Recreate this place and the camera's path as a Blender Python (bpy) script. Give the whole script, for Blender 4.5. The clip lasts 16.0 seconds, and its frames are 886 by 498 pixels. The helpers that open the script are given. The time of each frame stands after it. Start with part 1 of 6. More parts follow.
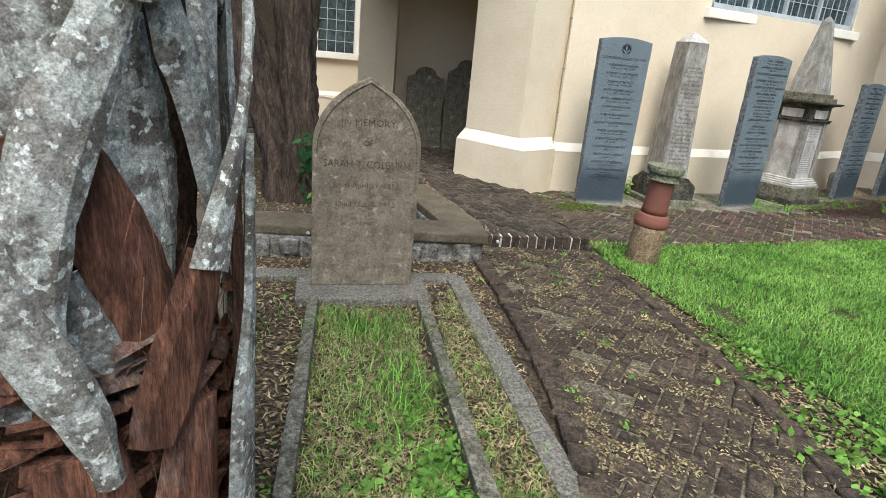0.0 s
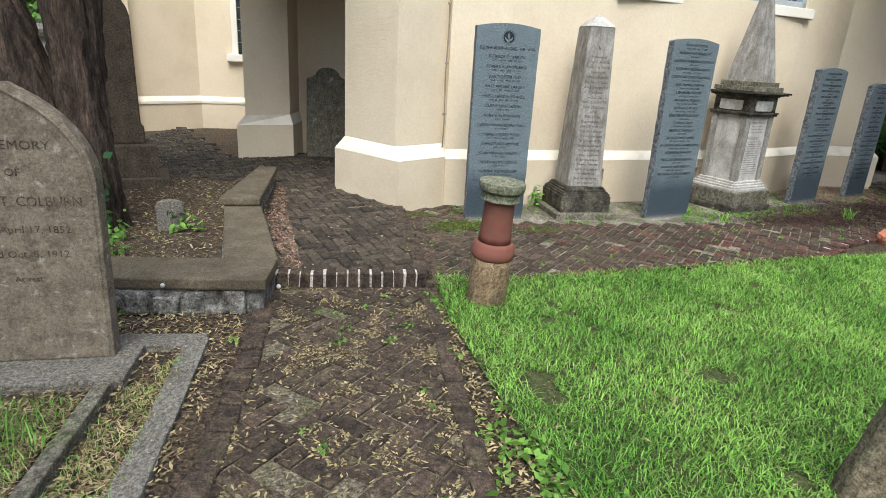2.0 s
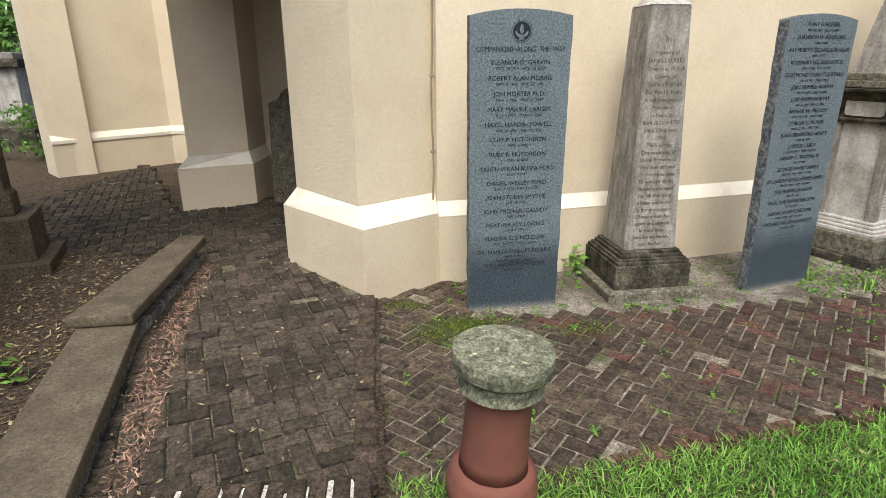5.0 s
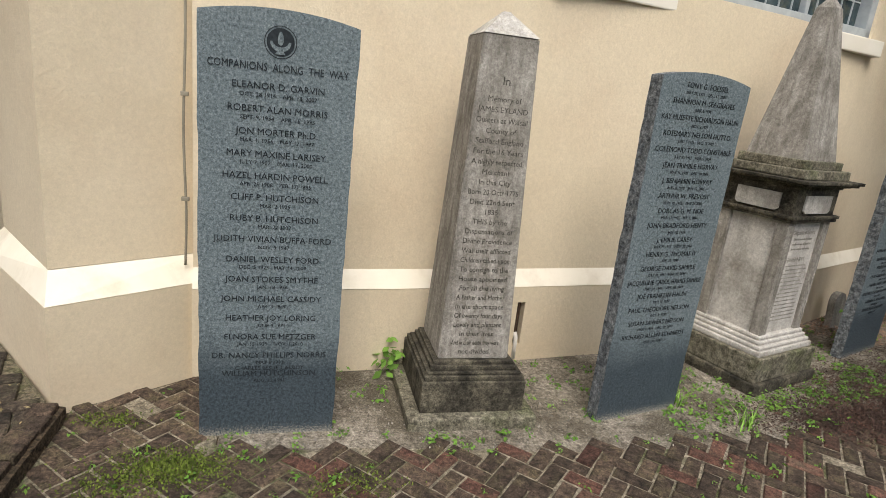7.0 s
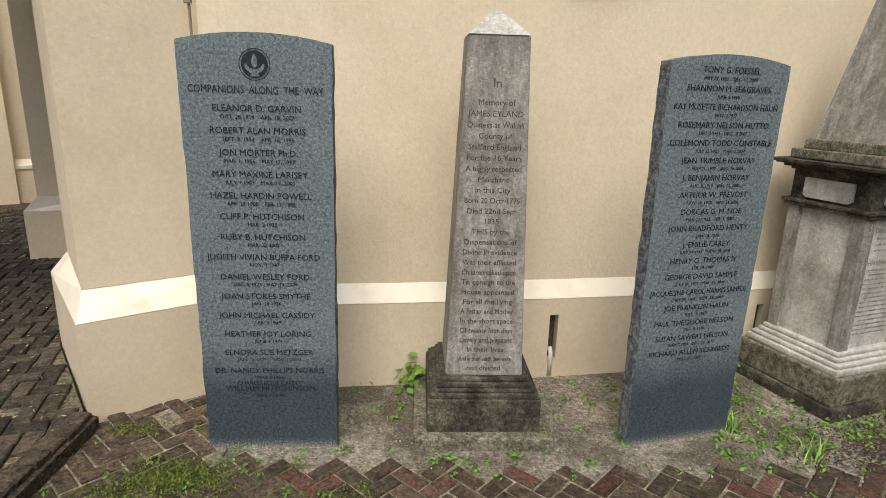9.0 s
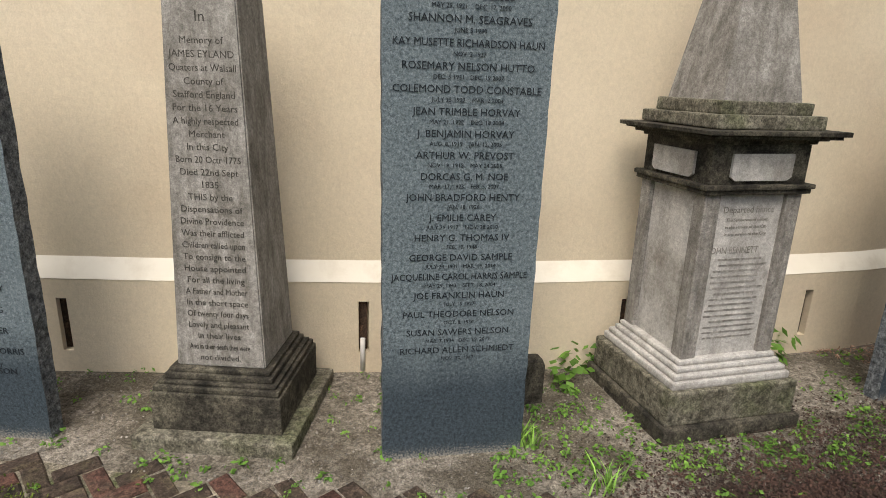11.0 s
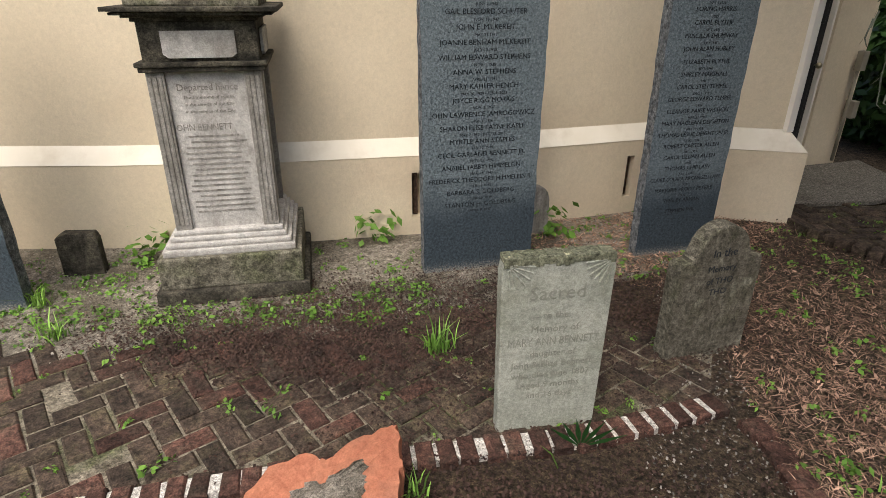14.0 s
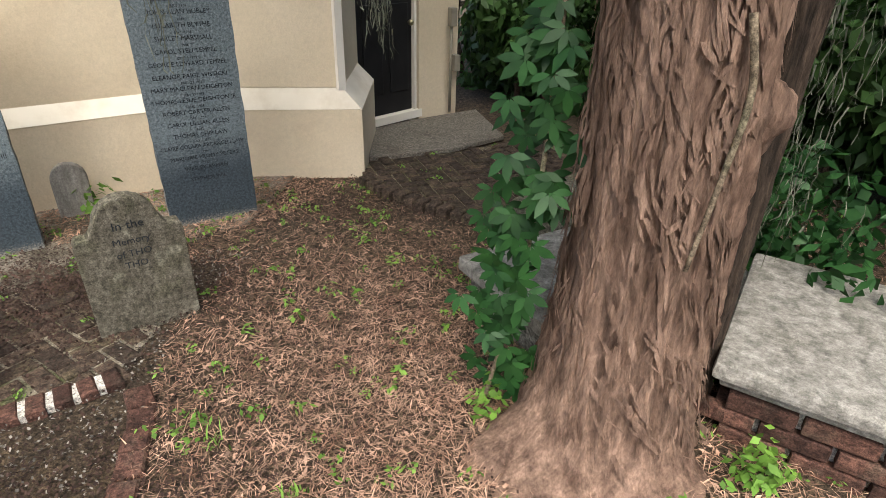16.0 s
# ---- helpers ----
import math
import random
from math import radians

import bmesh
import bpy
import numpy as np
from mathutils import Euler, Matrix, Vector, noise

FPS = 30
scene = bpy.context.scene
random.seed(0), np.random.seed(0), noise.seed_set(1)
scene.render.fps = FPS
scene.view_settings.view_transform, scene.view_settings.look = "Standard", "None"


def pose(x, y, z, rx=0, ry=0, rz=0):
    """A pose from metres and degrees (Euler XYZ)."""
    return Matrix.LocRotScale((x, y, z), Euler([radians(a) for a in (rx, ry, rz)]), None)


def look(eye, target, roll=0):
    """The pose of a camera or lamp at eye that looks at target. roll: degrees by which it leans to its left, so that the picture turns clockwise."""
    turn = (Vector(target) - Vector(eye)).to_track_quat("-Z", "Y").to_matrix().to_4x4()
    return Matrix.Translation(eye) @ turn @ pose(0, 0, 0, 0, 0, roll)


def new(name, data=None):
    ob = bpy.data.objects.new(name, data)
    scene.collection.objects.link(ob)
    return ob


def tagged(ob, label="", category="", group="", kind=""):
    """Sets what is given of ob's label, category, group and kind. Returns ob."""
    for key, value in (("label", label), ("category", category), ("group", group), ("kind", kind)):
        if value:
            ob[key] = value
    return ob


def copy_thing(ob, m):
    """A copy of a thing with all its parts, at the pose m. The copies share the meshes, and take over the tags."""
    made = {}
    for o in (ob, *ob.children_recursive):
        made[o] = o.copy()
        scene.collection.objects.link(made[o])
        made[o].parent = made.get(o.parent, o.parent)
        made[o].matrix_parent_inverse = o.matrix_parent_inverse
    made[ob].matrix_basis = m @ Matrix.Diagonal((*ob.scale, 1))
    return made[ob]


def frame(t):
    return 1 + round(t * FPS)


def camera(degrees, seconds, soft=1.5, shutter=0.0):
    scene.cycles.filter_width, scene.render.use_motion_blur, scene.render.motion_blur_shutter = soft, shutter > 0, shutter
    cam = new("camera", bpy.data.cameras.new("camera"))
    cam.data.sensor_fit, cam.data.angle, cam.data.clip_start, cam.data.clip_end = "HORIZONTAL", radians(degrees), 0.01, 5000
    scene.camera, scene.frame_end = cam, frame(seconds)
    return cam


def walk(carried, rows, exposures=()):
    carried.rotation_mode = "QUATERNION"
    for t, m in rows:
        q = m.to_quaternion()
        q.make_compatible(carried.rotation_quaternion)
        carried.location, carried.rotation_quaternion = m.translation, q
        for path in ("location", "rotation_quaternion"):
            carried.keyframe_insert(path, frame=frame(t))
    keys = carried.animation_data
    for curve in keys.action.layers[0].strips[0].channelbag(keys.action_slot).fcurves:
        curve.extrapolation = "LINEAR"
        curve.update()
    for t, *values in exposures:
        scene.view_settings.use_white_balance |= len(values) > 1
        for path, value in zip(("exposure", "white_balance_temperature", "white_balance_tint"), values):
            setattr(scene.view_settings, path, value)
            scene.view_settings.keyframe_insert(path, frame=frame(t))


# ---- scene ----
EXPOSURE, SKY, SUN = 0.75, 0.108, 2.1
STOPS = ((0.0, 0.3, 5850, 5), (3.0, 0.25, 5900, 5), (4.2, 0.2, 6150, 7), (6.5, 0.0, 6300, 8), (7.5, -0.13, 6500, 8), (9.2, -0.14, 6500, 8), (11.5, -0.1, 6450, 9), (12.5, -0.12, 6450, 9), (13.5, -0.05, 6500, 10), (14.0, 0.1, 6500, 10), (14.5, 0.32, 6500, 10), (15.0, 0.5, 6550, 10), (15.5, 0.7, 6650, 10), (16.0, 0.85, 6500, 8))
LENS = 74.6
cam = camera(LENS, 16.0, 0.75)
ROWS = [  # seconds, eye x y z, yaw, pitch, lean to the right
    (0.0, -0.893, -0.194, 1.468, -9.49, -18.27, -5.43),
    (0.5, -0.414, 0.072, 1.418, -9.04, -17.75, -5.08),
    (1.0, 0.103, 0.154, 1.499, -7.99, -18.17, -4.39),
    (1.5, 0.459, 0.312, 1.413, -8.22, -17.81, -3.99),
    (2.0, 0.714, 0.617, 1.514, -7.80, -18.25, -3.31),
    (2.5, 0.982, 0.781, 1.515, -7.01, -18.53, -2.83),
    (3.0, 1.089, 0.863, 1.558, -6.61, -19.49, -2.85),
    (3.5, 1.082, 1.208, 1.514, -4.46, -18.63, -0.98),
    (4.0, 1.104, 1.696, 1.540, -3.63, -18.07, -0.08),
    (4.2, 1.138, 1.898, 1.585, -3.32, -18.31, 0.12),
    (6.5, 1.883, 3.569, 1.551, -6.97, -16.87, -0.97),
    (7.0, 2.235, 3.693, 1.608, -10.33, -15.19, -6.50),
    (7.5, 2.318, 3.720, 1.614, -1.67, -14.97, -2.65),
    (8.0, 2.279, 3.780, 1.651, -2.04, -15.69, -2.67),
    (8.5, 2.420, 3.802, 1.666, -1.07, -15.93, -2.21),
    (9.0, 2.778, 3.759, 1.630, 1.42, -15.03, -1.79),
    (9.2, 2.916, 3.795, 1.636, 1.89, -15.29, -1.71),
    (11.3, 4.208, 4.312, 1.475, 7.58, -16.26, -1.59),
    (11.5, 4.283, 4.320, 1.487, 7.81, -16.35, -1.26),
    (12.0, 4.682, 4.222, 1.560, 9.22, -16.36, -0.88),
    (12.5, 5.206, 4.129, 1.560, 11.25, -15.80, 0.09),
    (13.0, 5.615, 4.203, 1.516, 10.05, -17.53, 0.48),
    (13.5, 6.092, 4.392, 1.674, 9.51, -23.90, 0.38),
    (14.0, 6.558, 4.425, 1.434, 10.48, -24.73, -0.26),
    (14.5, 6.826, 4.569, 1.294, 11.22, -24.74, -0.06),
    (15.0, 7.145, 4.740, 1.175, 8.10, -24.54, 0.94),
    (15.5, 7.752, 4.769, 1.319, 2.34, -26.58, 1.76),
    (16.0, 8.230, 4.500, 1.488, -7.29, -28.36, -1.37),
]


def stand(x, y, z, yaw, pitch, lean):
    a, b = radians(yaw), radians(pitch)
    way = Vector((-math.sin(a) * math.cos(b), math.cos(a) * math.cos(b), math.sin(b)))
    eye = Vector((x, y, z))
    return look(eye, eye + way, -lean)


walk(cam, [(r[0], stand(*r[1:])) for r in ROWS], [(t, EXPOSURE + e, k, m) for t, e, k, m in STOPS])

# ---- light ----
world = bpy.data.worlds.new("sky")
scene.world = world
world.use_nodes = True
_n = world.node_tree.nodes
_sky = _n.new("ShaderNodeTexSky")
_sky.sky_type = "NISHITA"
_sky.sun_disc = False
_sky.sun_elevation, _sky.sun_rotation = radians(55), radians(187)
_sky.air_density, _sky.dust_density, _sky.ozone_density = 1.0, 4.0, 1.0
_n["Background"].inputs[1].default_value = SKY
world.node_tree.links.new(_sky.outputs[0], _n["Background"].inputs[0])
sun = new("sun", bpy.data.lights.new("sun", "SUN"))
sun.data.energy, sun.data.angle, sun.data.color = SUN, radians(45), (1.0, 0.95, 0.87)
sun.matrix_world = look((0, 0, 20), (0.5, 4.0, 13.4))


# ---- materials ----
def ramp(nt, fac, stops):
    r = nt.nodes.new("ShaderNodeValToRGB")
    while len(r.color_ramp.elements) < len(stops):
        r.color_ramp.elements.new(0.5)
    for e, (p, c) in zip(r.color_ramp.elements, stops):
        e.position, e.color = p, (*c, 1) if len(c) == 3 else c
    nt.links.new(fac, r.inputs[0])
    return r.outputs[0]


def noise_of(nt, vec, scale, detail=6.0, rough=0.6, stretch=None):
    if stretch:
        m = nt.nodes.new("ShaderNodeMapping")
        m.inputs["Scale"].default_value = stretch
        nt.links.new(vec, m.inputs[0])
        vec = m.outputs[0]
    n = nt.nodes.new("ShaderNodeTexNoise")
    n.inputs["Scale"].default_value, n.inputs["Detail"].default_value, n.inputs["Roughness"].default_value = scale, detail, rough
    nt.links.new(vec, n.inputs["Vector"])
    return n.outputs[0]


def mix(nt, fac, a, b, mode="MIX"):
    m = nt.nodes.new("ShaderNodeMix")
    m.data_type, m.blend_type = "RGBA", mode
    for sock, v in ((m.inputs[0], fac), (m.inputs[6], a), (m.inputs[7], b)):
        if isinstance(v, bpy.types.NodeSocket):
            nt.links.new(v, sock)
        else:
            sock.default_value = v if isinstance(v, (int, float)) else (*v, 1)
    return m.outputs[2]


def mat(name, c1, c2, scale=6.0, rough=0.85, bump=0.25, fine=70.0, stain=None, stain_scale=1.6, stain_amt=0.6, edge=(0.5, 0.68),
        vary=0.0, island=0.0, stretch=None, metal=0.0, spots=None, spot_scale=30.0, spot_edge=(0.62, 0.68), dist=0.004, see=0.0, grain=None):
    """Two tones in a noise, stains of a third, spots of a fourth, and a fine relief."""
    m = bpy.data.materials.new(name)
    m.use_nodes = True
    nt = m.node_tree
    b = nt.nodes["Principled BSDF"]
    co = nt.nodes.new("ShaderNodeTexCoord").outputs["Object"]
    info = nt.nodes.new("ShaderNodeObjectInfo")
    geo = nt.nodes.new("ShaderNodeNewGeometry")
    if vary:
        sh = nt.nodes.new("ShaderNodeVectorMath")
        sh.operation = "ADD"
        mu = nt.nodes.new("ShaderNodeMath")
        mu.operation = "MULTIPLY"
        mu.inputs[1].default_value = 37.0
        nt.links.new(info.outputs["Random"], mu.inputs[0])
        nt.links.new(co, sh.inputs[0])
        nt.links.new(mu.outputs[0], sh.inputs[1])
        co = sh.outputs[0]
    col = ramp(nt, noise_of(nt, co, scale, stretch=stretch), [(0.32, c1), (0.68, c2)])
    if stain:
        f = ramp(nt, noise_of(nt, co, stain_scale, 8.0, 0.65), [(edge[0], (0, 0, 0)), (edge[1], (stain_amt,) * 3)])
        col = mix(nt, f, col, stain)
    if spots:
        f = ramp(nt, noise_of(nt, co, spot_scale, 3.0, 0.5), [(spot_edge[0], (0, 0, 0)), (spot_edge[1], (1, 1, 1))])
        col = mix(nt, f, col, spots)
    g = min(0.75, ((0.4 if bump >= 0.5 else 0.0) if grain is None else grain) * 1.5)
    if g:
        for k in (1.0, 3.1):
            col = mix(nt, 1.0, col, ramp(nt, noise_of(nt, co, fine * k, 5.0, 0.75, stretch if stretch and stretch[2] < 0.2 else None), [(0.34, (1 - g,) * 3), (0.66, (1 + g,) * 3)]), "MULTIPLY")
    for src, amt in ((info.outputs["Random"], vary), (geo.outputs["Random Per Island"], island)):
        if amt:
            col = mix(nt, 1.0, col, ramp(nt, src, [(0.0, (1 - amt,) * 3), (1.0, (1 + amt, 1 + amt * 0.9, 1 + amt * 0.8))]), "MULTIPLY")
    nt.links.new(col, b.inputs["Base Color"])
    b.inputs["Roughness"].default_value, b.inputs["Metallic"].default_value = rough, metal
    b.inputs["Specular IOR Level"].default_value = 0.22
    if bump:
        bp = nt.nodes.new("ShaderNodeBump")
        bp.inputs["Strength"].default_value, bp.inputs["Distance"].default_value = bump, dist
        nt.links.new(noise_of(nt, co, fine, 8.0, 0.7, stretch), bp.inputs["Height"])
        nt.links.new(bp.outputs[0], b.inputs["Normal"])
    if see:
        t = nt.nodes.new("ShaderNodeBsdfTranslucent")
        nt.links.new(col, t.inputs[0])
        ms = nt.nodes.new("ShaderNodeMixShader")
        ms.inputs[0].default_value = see
        nt.links.new(b.outputs[0], ms.inputs[1])
        nt.links.new(t.outputs[0], ms.inputs[2])
        nt.links.new(ms.outputs[0], nt.nodes["Material Output"].inputs[0])
    return m


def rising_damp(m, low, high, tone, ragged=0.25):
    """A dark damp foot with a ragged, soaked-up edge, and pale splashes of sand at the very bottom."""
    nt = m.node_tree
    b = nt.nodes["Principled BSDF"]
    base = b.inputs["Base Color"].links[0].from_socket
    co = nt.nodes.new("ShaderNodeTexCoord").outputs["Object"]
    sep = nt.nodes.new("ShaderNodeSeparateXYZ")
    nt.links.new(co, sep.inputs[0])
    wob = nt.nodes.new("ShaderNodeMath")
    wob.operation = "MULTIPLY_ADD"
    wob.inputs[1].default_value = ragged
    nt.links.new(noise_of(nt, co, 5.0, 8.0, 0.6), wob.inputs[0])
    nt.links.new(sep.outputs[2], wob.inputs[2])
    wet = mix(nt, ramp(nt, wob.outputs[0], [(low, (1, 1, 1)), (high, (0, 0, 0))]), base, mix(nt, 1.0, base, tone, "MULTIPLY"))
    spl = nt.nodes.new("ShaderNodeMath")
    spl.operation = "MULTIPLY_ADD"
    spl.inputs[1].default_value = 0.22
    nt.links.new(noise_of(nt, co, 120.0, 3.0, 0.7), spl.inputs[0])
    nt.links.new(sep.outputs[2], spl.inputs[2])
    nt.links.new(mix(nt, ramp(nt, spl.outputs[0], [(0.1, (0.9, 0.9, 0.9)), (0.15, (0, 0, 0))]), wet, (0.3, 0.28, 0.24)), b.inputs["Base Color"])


STUCCO = mat("cream_stucco", (0.64, 0.545, 0.395), (0.70, 0.60, 0.445), 1.2, 0.9, 0.6, 40, stain=(0.52, 0.40, 0.27), stain_scale=0.9, stain_amt=0.4, dist=0.008, grain=0.035)
BAND = mat("white_band_paint", (0.72, 0.66, 0.54), (0.8, 0.74, 0.63), 3, 0.85, 0.3, 50, stain=(0.5, 0.42, 0.3), stain_scale=4, stain_amt=0.4)
TRIMW = mat("white_trim_paint", (0.75, 0.7, 0.6), (0.8, 0.76, 0.68), 3, 0.6, 0.15, 60)
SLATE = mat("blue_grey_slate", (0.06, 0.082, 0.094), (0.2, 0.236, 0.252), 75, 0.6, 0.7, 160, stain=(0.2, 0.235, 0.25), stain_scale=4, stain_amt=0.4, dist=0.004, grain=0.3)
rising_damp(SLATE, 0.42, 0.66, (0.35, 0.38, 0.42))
SLATEDGE = mat("rough_slate_edge", (0.06, 0.07, 0.08), (0.23, 0.24, 0.245), 30, 0.8, 1.0, 40, dist=0.02)
CARVED = mat("cut_letters", (0.012, 0.016, 0.02), (0.026, 0.032, 0.038), 60, 0.8, 0)
PALECUT = mat("worn_pale_letters", (0.2, 0.205, 0.165), (0.3, 0.3, 0.25), 40, 0.9, 0)
MARBLE = mat("weathered_marble", (0.32, 0.3, 0.275), (0.54, 0.52, 0.485), 9, 0.8, 0.5, 60, stain=(0.17, 0.15, 0.12), stain_scale=3, stain_amt=0.75, stretch=(1, 1, 0.35), grain=0.15)
GRITSTONE = mat("grey_sandstone", (0.165, 0.152, 0.132), (0.34, 0.318, 0.288), 14, 0.88, 0.8, 60, stain=(0.095, 0.083, 0.066), stain_scale=2.5, stain_amt=0.75, stretch=(1.6, 1.6, 0.4), grain=0.2)
BLACKENED = mat("blackened_stone", (0.014, 0.013, 0.01), (0.075, 0.066, 0.05), 9, 0.9, 0.8, 40, stain=(0.2, 0.18, 0.13), stain_scale=6, stain_amt=0.5)
MOSSY = mat("mossy_base_stone", (0.085, 0.077, 0.056), (0.175, 0.16, 0.122), 10, 0.9, 0.7, 40, stain=(0.075, 0.09, 0.032), stain_scale=4, stain_amt=0.6)
LICHENED = mat("dark_lichened_stone", (0.065, 0.058, 0.043), (0.16, 0.145, 0.112), 12, 0.92, 0.8, 50, stain=(0.095, 0.1, 0.05), stain_scale=4, stain_amt=0.6, spots=(0.27, 0.255, 0.2), spot_scale=8, spot_edge=(0.6, 0.72))
LEDGER = mat("grey_weathered_marble", (0.13, 0.125, 0.11), (0.34, 0.325, 0.295), 22, 0.9, 0.8, 60, stain=(0.1, 0.094, 0.075), stain_scale=5, stain_amt=0.6, grain=0.2)
BRICKDARK = mat("blackened_paving_brick", (0.03, 0.025, 0.02), (0.085, 0.068, 0.053), 20, 0.9, 0.9, 50, stain=(0.05, 0.055, 0.03), stain_scale=8, stain_amt=0.6, vary=0.4, island=0.4, dist=0.008)
SANDJOINT = mat("pale_sand_joint", (0.1, 0.085, 0.06), (0.3, 0.262, 0.2), 14, 0.95, 0.9, 60, stain=(0.055, 0.07, 0.02), stain_scale=2.5, stain_amt=0.8, edge=(0.5, 0.6), dist=0.012)
WORNCUT = mat("worn_grey_letters", (0.035, 0.032, 0.027), (0.09, 0.084, 0.072), 40, 0.9, 0)
BROWNSTONE = mat("brownstone", (0.065, 0.05, 0.034), (0.115, 0.09, 0.062), 7, 0.9, 0.5, 60, stain=(0.045, 0.038, 0.026), stain_scale=2.5, stain_amt=0.5)
SANDSTONE = mat("lichened_sandstone", (0.12, 0.097, 0.07), (0.27, 0.225, 0.165), 12, 0.92, 0.9, 60, stain=(0.08, 0.066, 0.047), stain_scale=3, stain_amt=0.65, spots=(0.32, 0.3, 0.25), spot_scale=24, spot_edge=(0.6, 0.74), grain=0.25)
PALESTONE = mat("pale_green_marble", (0.27, 0.28, 0.23), (0.44, 0.44, 0.375), 6, 0.85, 0.5, 60, stain=(0.2, 0.21, 0.15), stain_scale=4, stain_amt=0.7, grain=0.18)
GRANITE = mat("grey_granite", (0.095, 0.086, 0.07), (0.22, 0.2, 0.17), 60, 0.9, 0.6, 70, stain=(0.09, 0.078, 0.058), stain_scale=4, stain_amt=0.75)
BLUESTONE = mat("brown_slab", (0.08, 0.064, 0.042), (0.14, 0.114, 0.077), 7, 0.85, 0.5, 50, stain=(0.055, 0.046, 0.03), stain_scale=3, stain_amt=0.6, grain=0.25)
RUBBLE = mat("limewashed_rubble", (0.07, 0.063, 0.052), (0.3, 0.285, 0.255), 7, 0.95, 1.0, 25, dist=0.025)
BRICK = mat("dark_paving_brick", (0.024, 0.019, 0.015), (0.082, 0.06, 0.046), 20, 0.9, 0.9, 50, stain=(0.12, 0.105, 0.06), stain_scale=9, stain_amt=0.5, vary=0.3, island=0.35, dist=0.008)
BRICKRED = mat("red_paving_brick", (0.038, 0.021, 0.017), (0.11, 0.058, 0.045), 20, 0.9, 0.9, 50, stain=(0.07, 0.06, 0.045), stain_scale=8, stain_amt=0.6, vary=0.4, island=0.4, dist=0.008)
MORTAR = mat("pale_mortar", (0.42, 0.39, 0.35), (0.58, 0.55, 0.5), 20, 0.95, 0.6, 60)
JOINT = mat("sandy_brick_joint", (0.07, 0.06, 0.04), (0.2, 0.17, 0.12), 30, 0.95, 0.9, 60, stain=(0.06, 0.075, 0.02), stain_scale=5, stain_amt=0.7, dist=0.012)
SOIL = mat("leaf_litter_soil", (0.025, 0.019, 0.013), (0.115, 0.083, 0.053), 30, 0.95, 1.0, 60, stain=(0.05, 0.04, 0.03), stain_scale=2, stain_amt=0.7, dist=0.015)
SAND = mat("pale_sandy_soil", (0.13, 0.112, 0.088), (0.36, 0.32, 0.265), 30, 0.95, 1.0, 90, stain=(0.085, 0.072, 0.05), stain_scale=2.2, stain_amt=0.8, edge=(0.44, 0.58), dist=0.012)
TURF = mat("turf_soil", (0.03, 0.04, 0.012), (0.085, 0.09, 0.035), 20, 0.95, 0.8, 60, dist=0.01)
GRASS = mat("grass_blades", (0.1, 0.24, 0.035), (0.27, 0.47, 0.1), 1.5, 0.6, 0, island=0.75, see=0.3)
WEED = mat("weed_leaves", (0.09, 0.195, 0.03), (0.19, 0.35, 0.062), 3, 0.6, 0, island=0.4, see=0.25)
NEEDLE = mat("dry_needles", (0.17, 0.098, 0.068), (0.48, 0.325, 0.24), 9, 0.9, 0, island=0.65)
DRYLEAF = mat("dry_leaves", (0.13, 0.105, 0.05), (0.38, 0.315, 0.17), 9, 0.85, 0, island=0.6)
TERRA = mat("red_terracotta", (0.15, 0.058, 0.042), (0.215, 0.085, 0.06), 6, 0.75, 0.3, 60, stain=(0.1, 0.065, 0.05), stain_scale=4, stain_amt=0.6)
TERRAPALE = mat("stained_terracotta", (0.17, 0.115, 0.065), (0.27, 0.195, 0.12), 8, 0.9, 0.5, 50, stain=(0.07, 0.06, 0.03), stain_scale=5, stain_amt=0.9)
CLAY = mat("bright_broken_clay", (0.36, 0.13, 0.075), (0.46, 0.19, 0.11), 8, 0.9, 0.7, 50, stain=(0.25, 0.12, 0.08), stain_scale=5, stain_amt=0.6, grain=0.12)
MOSSCAP = mat("mossy_grey_cap", (0.11, 0.115, 0.075), (0.19, 0.19, 0.13), 12, 0.9, 0.6, 40, spots=(0.35, 0.34, 0.22), spot_scale=30)
BARK = mat("red_brown_cedar_bark", (0.105, 0.062, 0.044), (0.41, 0.27, 0.2), 14, 0.95, 1.0, 34, stain=(0.085, 0.052, 0.036), stain_scale=7, stain_amt=0.5, stretch=(1, 1, 0.18), dist=0.035, grain=0.2)
DARKBARK = mat("dark_cedar_bark", (0.022, 0.016, 0.012), (0.085, 0.06, 0.044), 12, 0.95, 1.0, 30, stretch=(1, 1, 0.14), dist=0.03)
GREYBARK = mat("mossy_grey_bark", (0.13, 0.1, 0.07), (0.24, 0.19, 0.13), 10, 0.95, 0.8, 40, stain=(0.2, 0.22, 0.13), stain_scale=4, stain_amt=0.5, stretch=(1, 1, 0.3), dist=0.01)
BOOT = mat("lichened_palm_boot", (0.085, 0.076, 0.062), (0.26, 0.255, 0.23), 5, 0.92, 0.9, 90, stain=(0.36, 0.38, 0.35), stain_scale=13, stain_amt=0.85, edge=(0.47, 0.55), spots=(0.5, 0.53, 0.5), spot_scale=60, spot_edge=(0.58, 0.62), vary=0.3, dist=0.006, grain=0.3)
BOOTRED = mat("fibrous_palm_boot", (0.06, 0.028, 0.018), (0.21, 0.098, 0.06), 26, 0.95, 1.0, 60, stain=(0.2, 0.18, 0.165), stain_scale=4, stain_amt=0.6, edge=(0.52, 0.7), stretch=(1, 1, 0.15), vary=0.3, dist=0.012, grain=0.35)
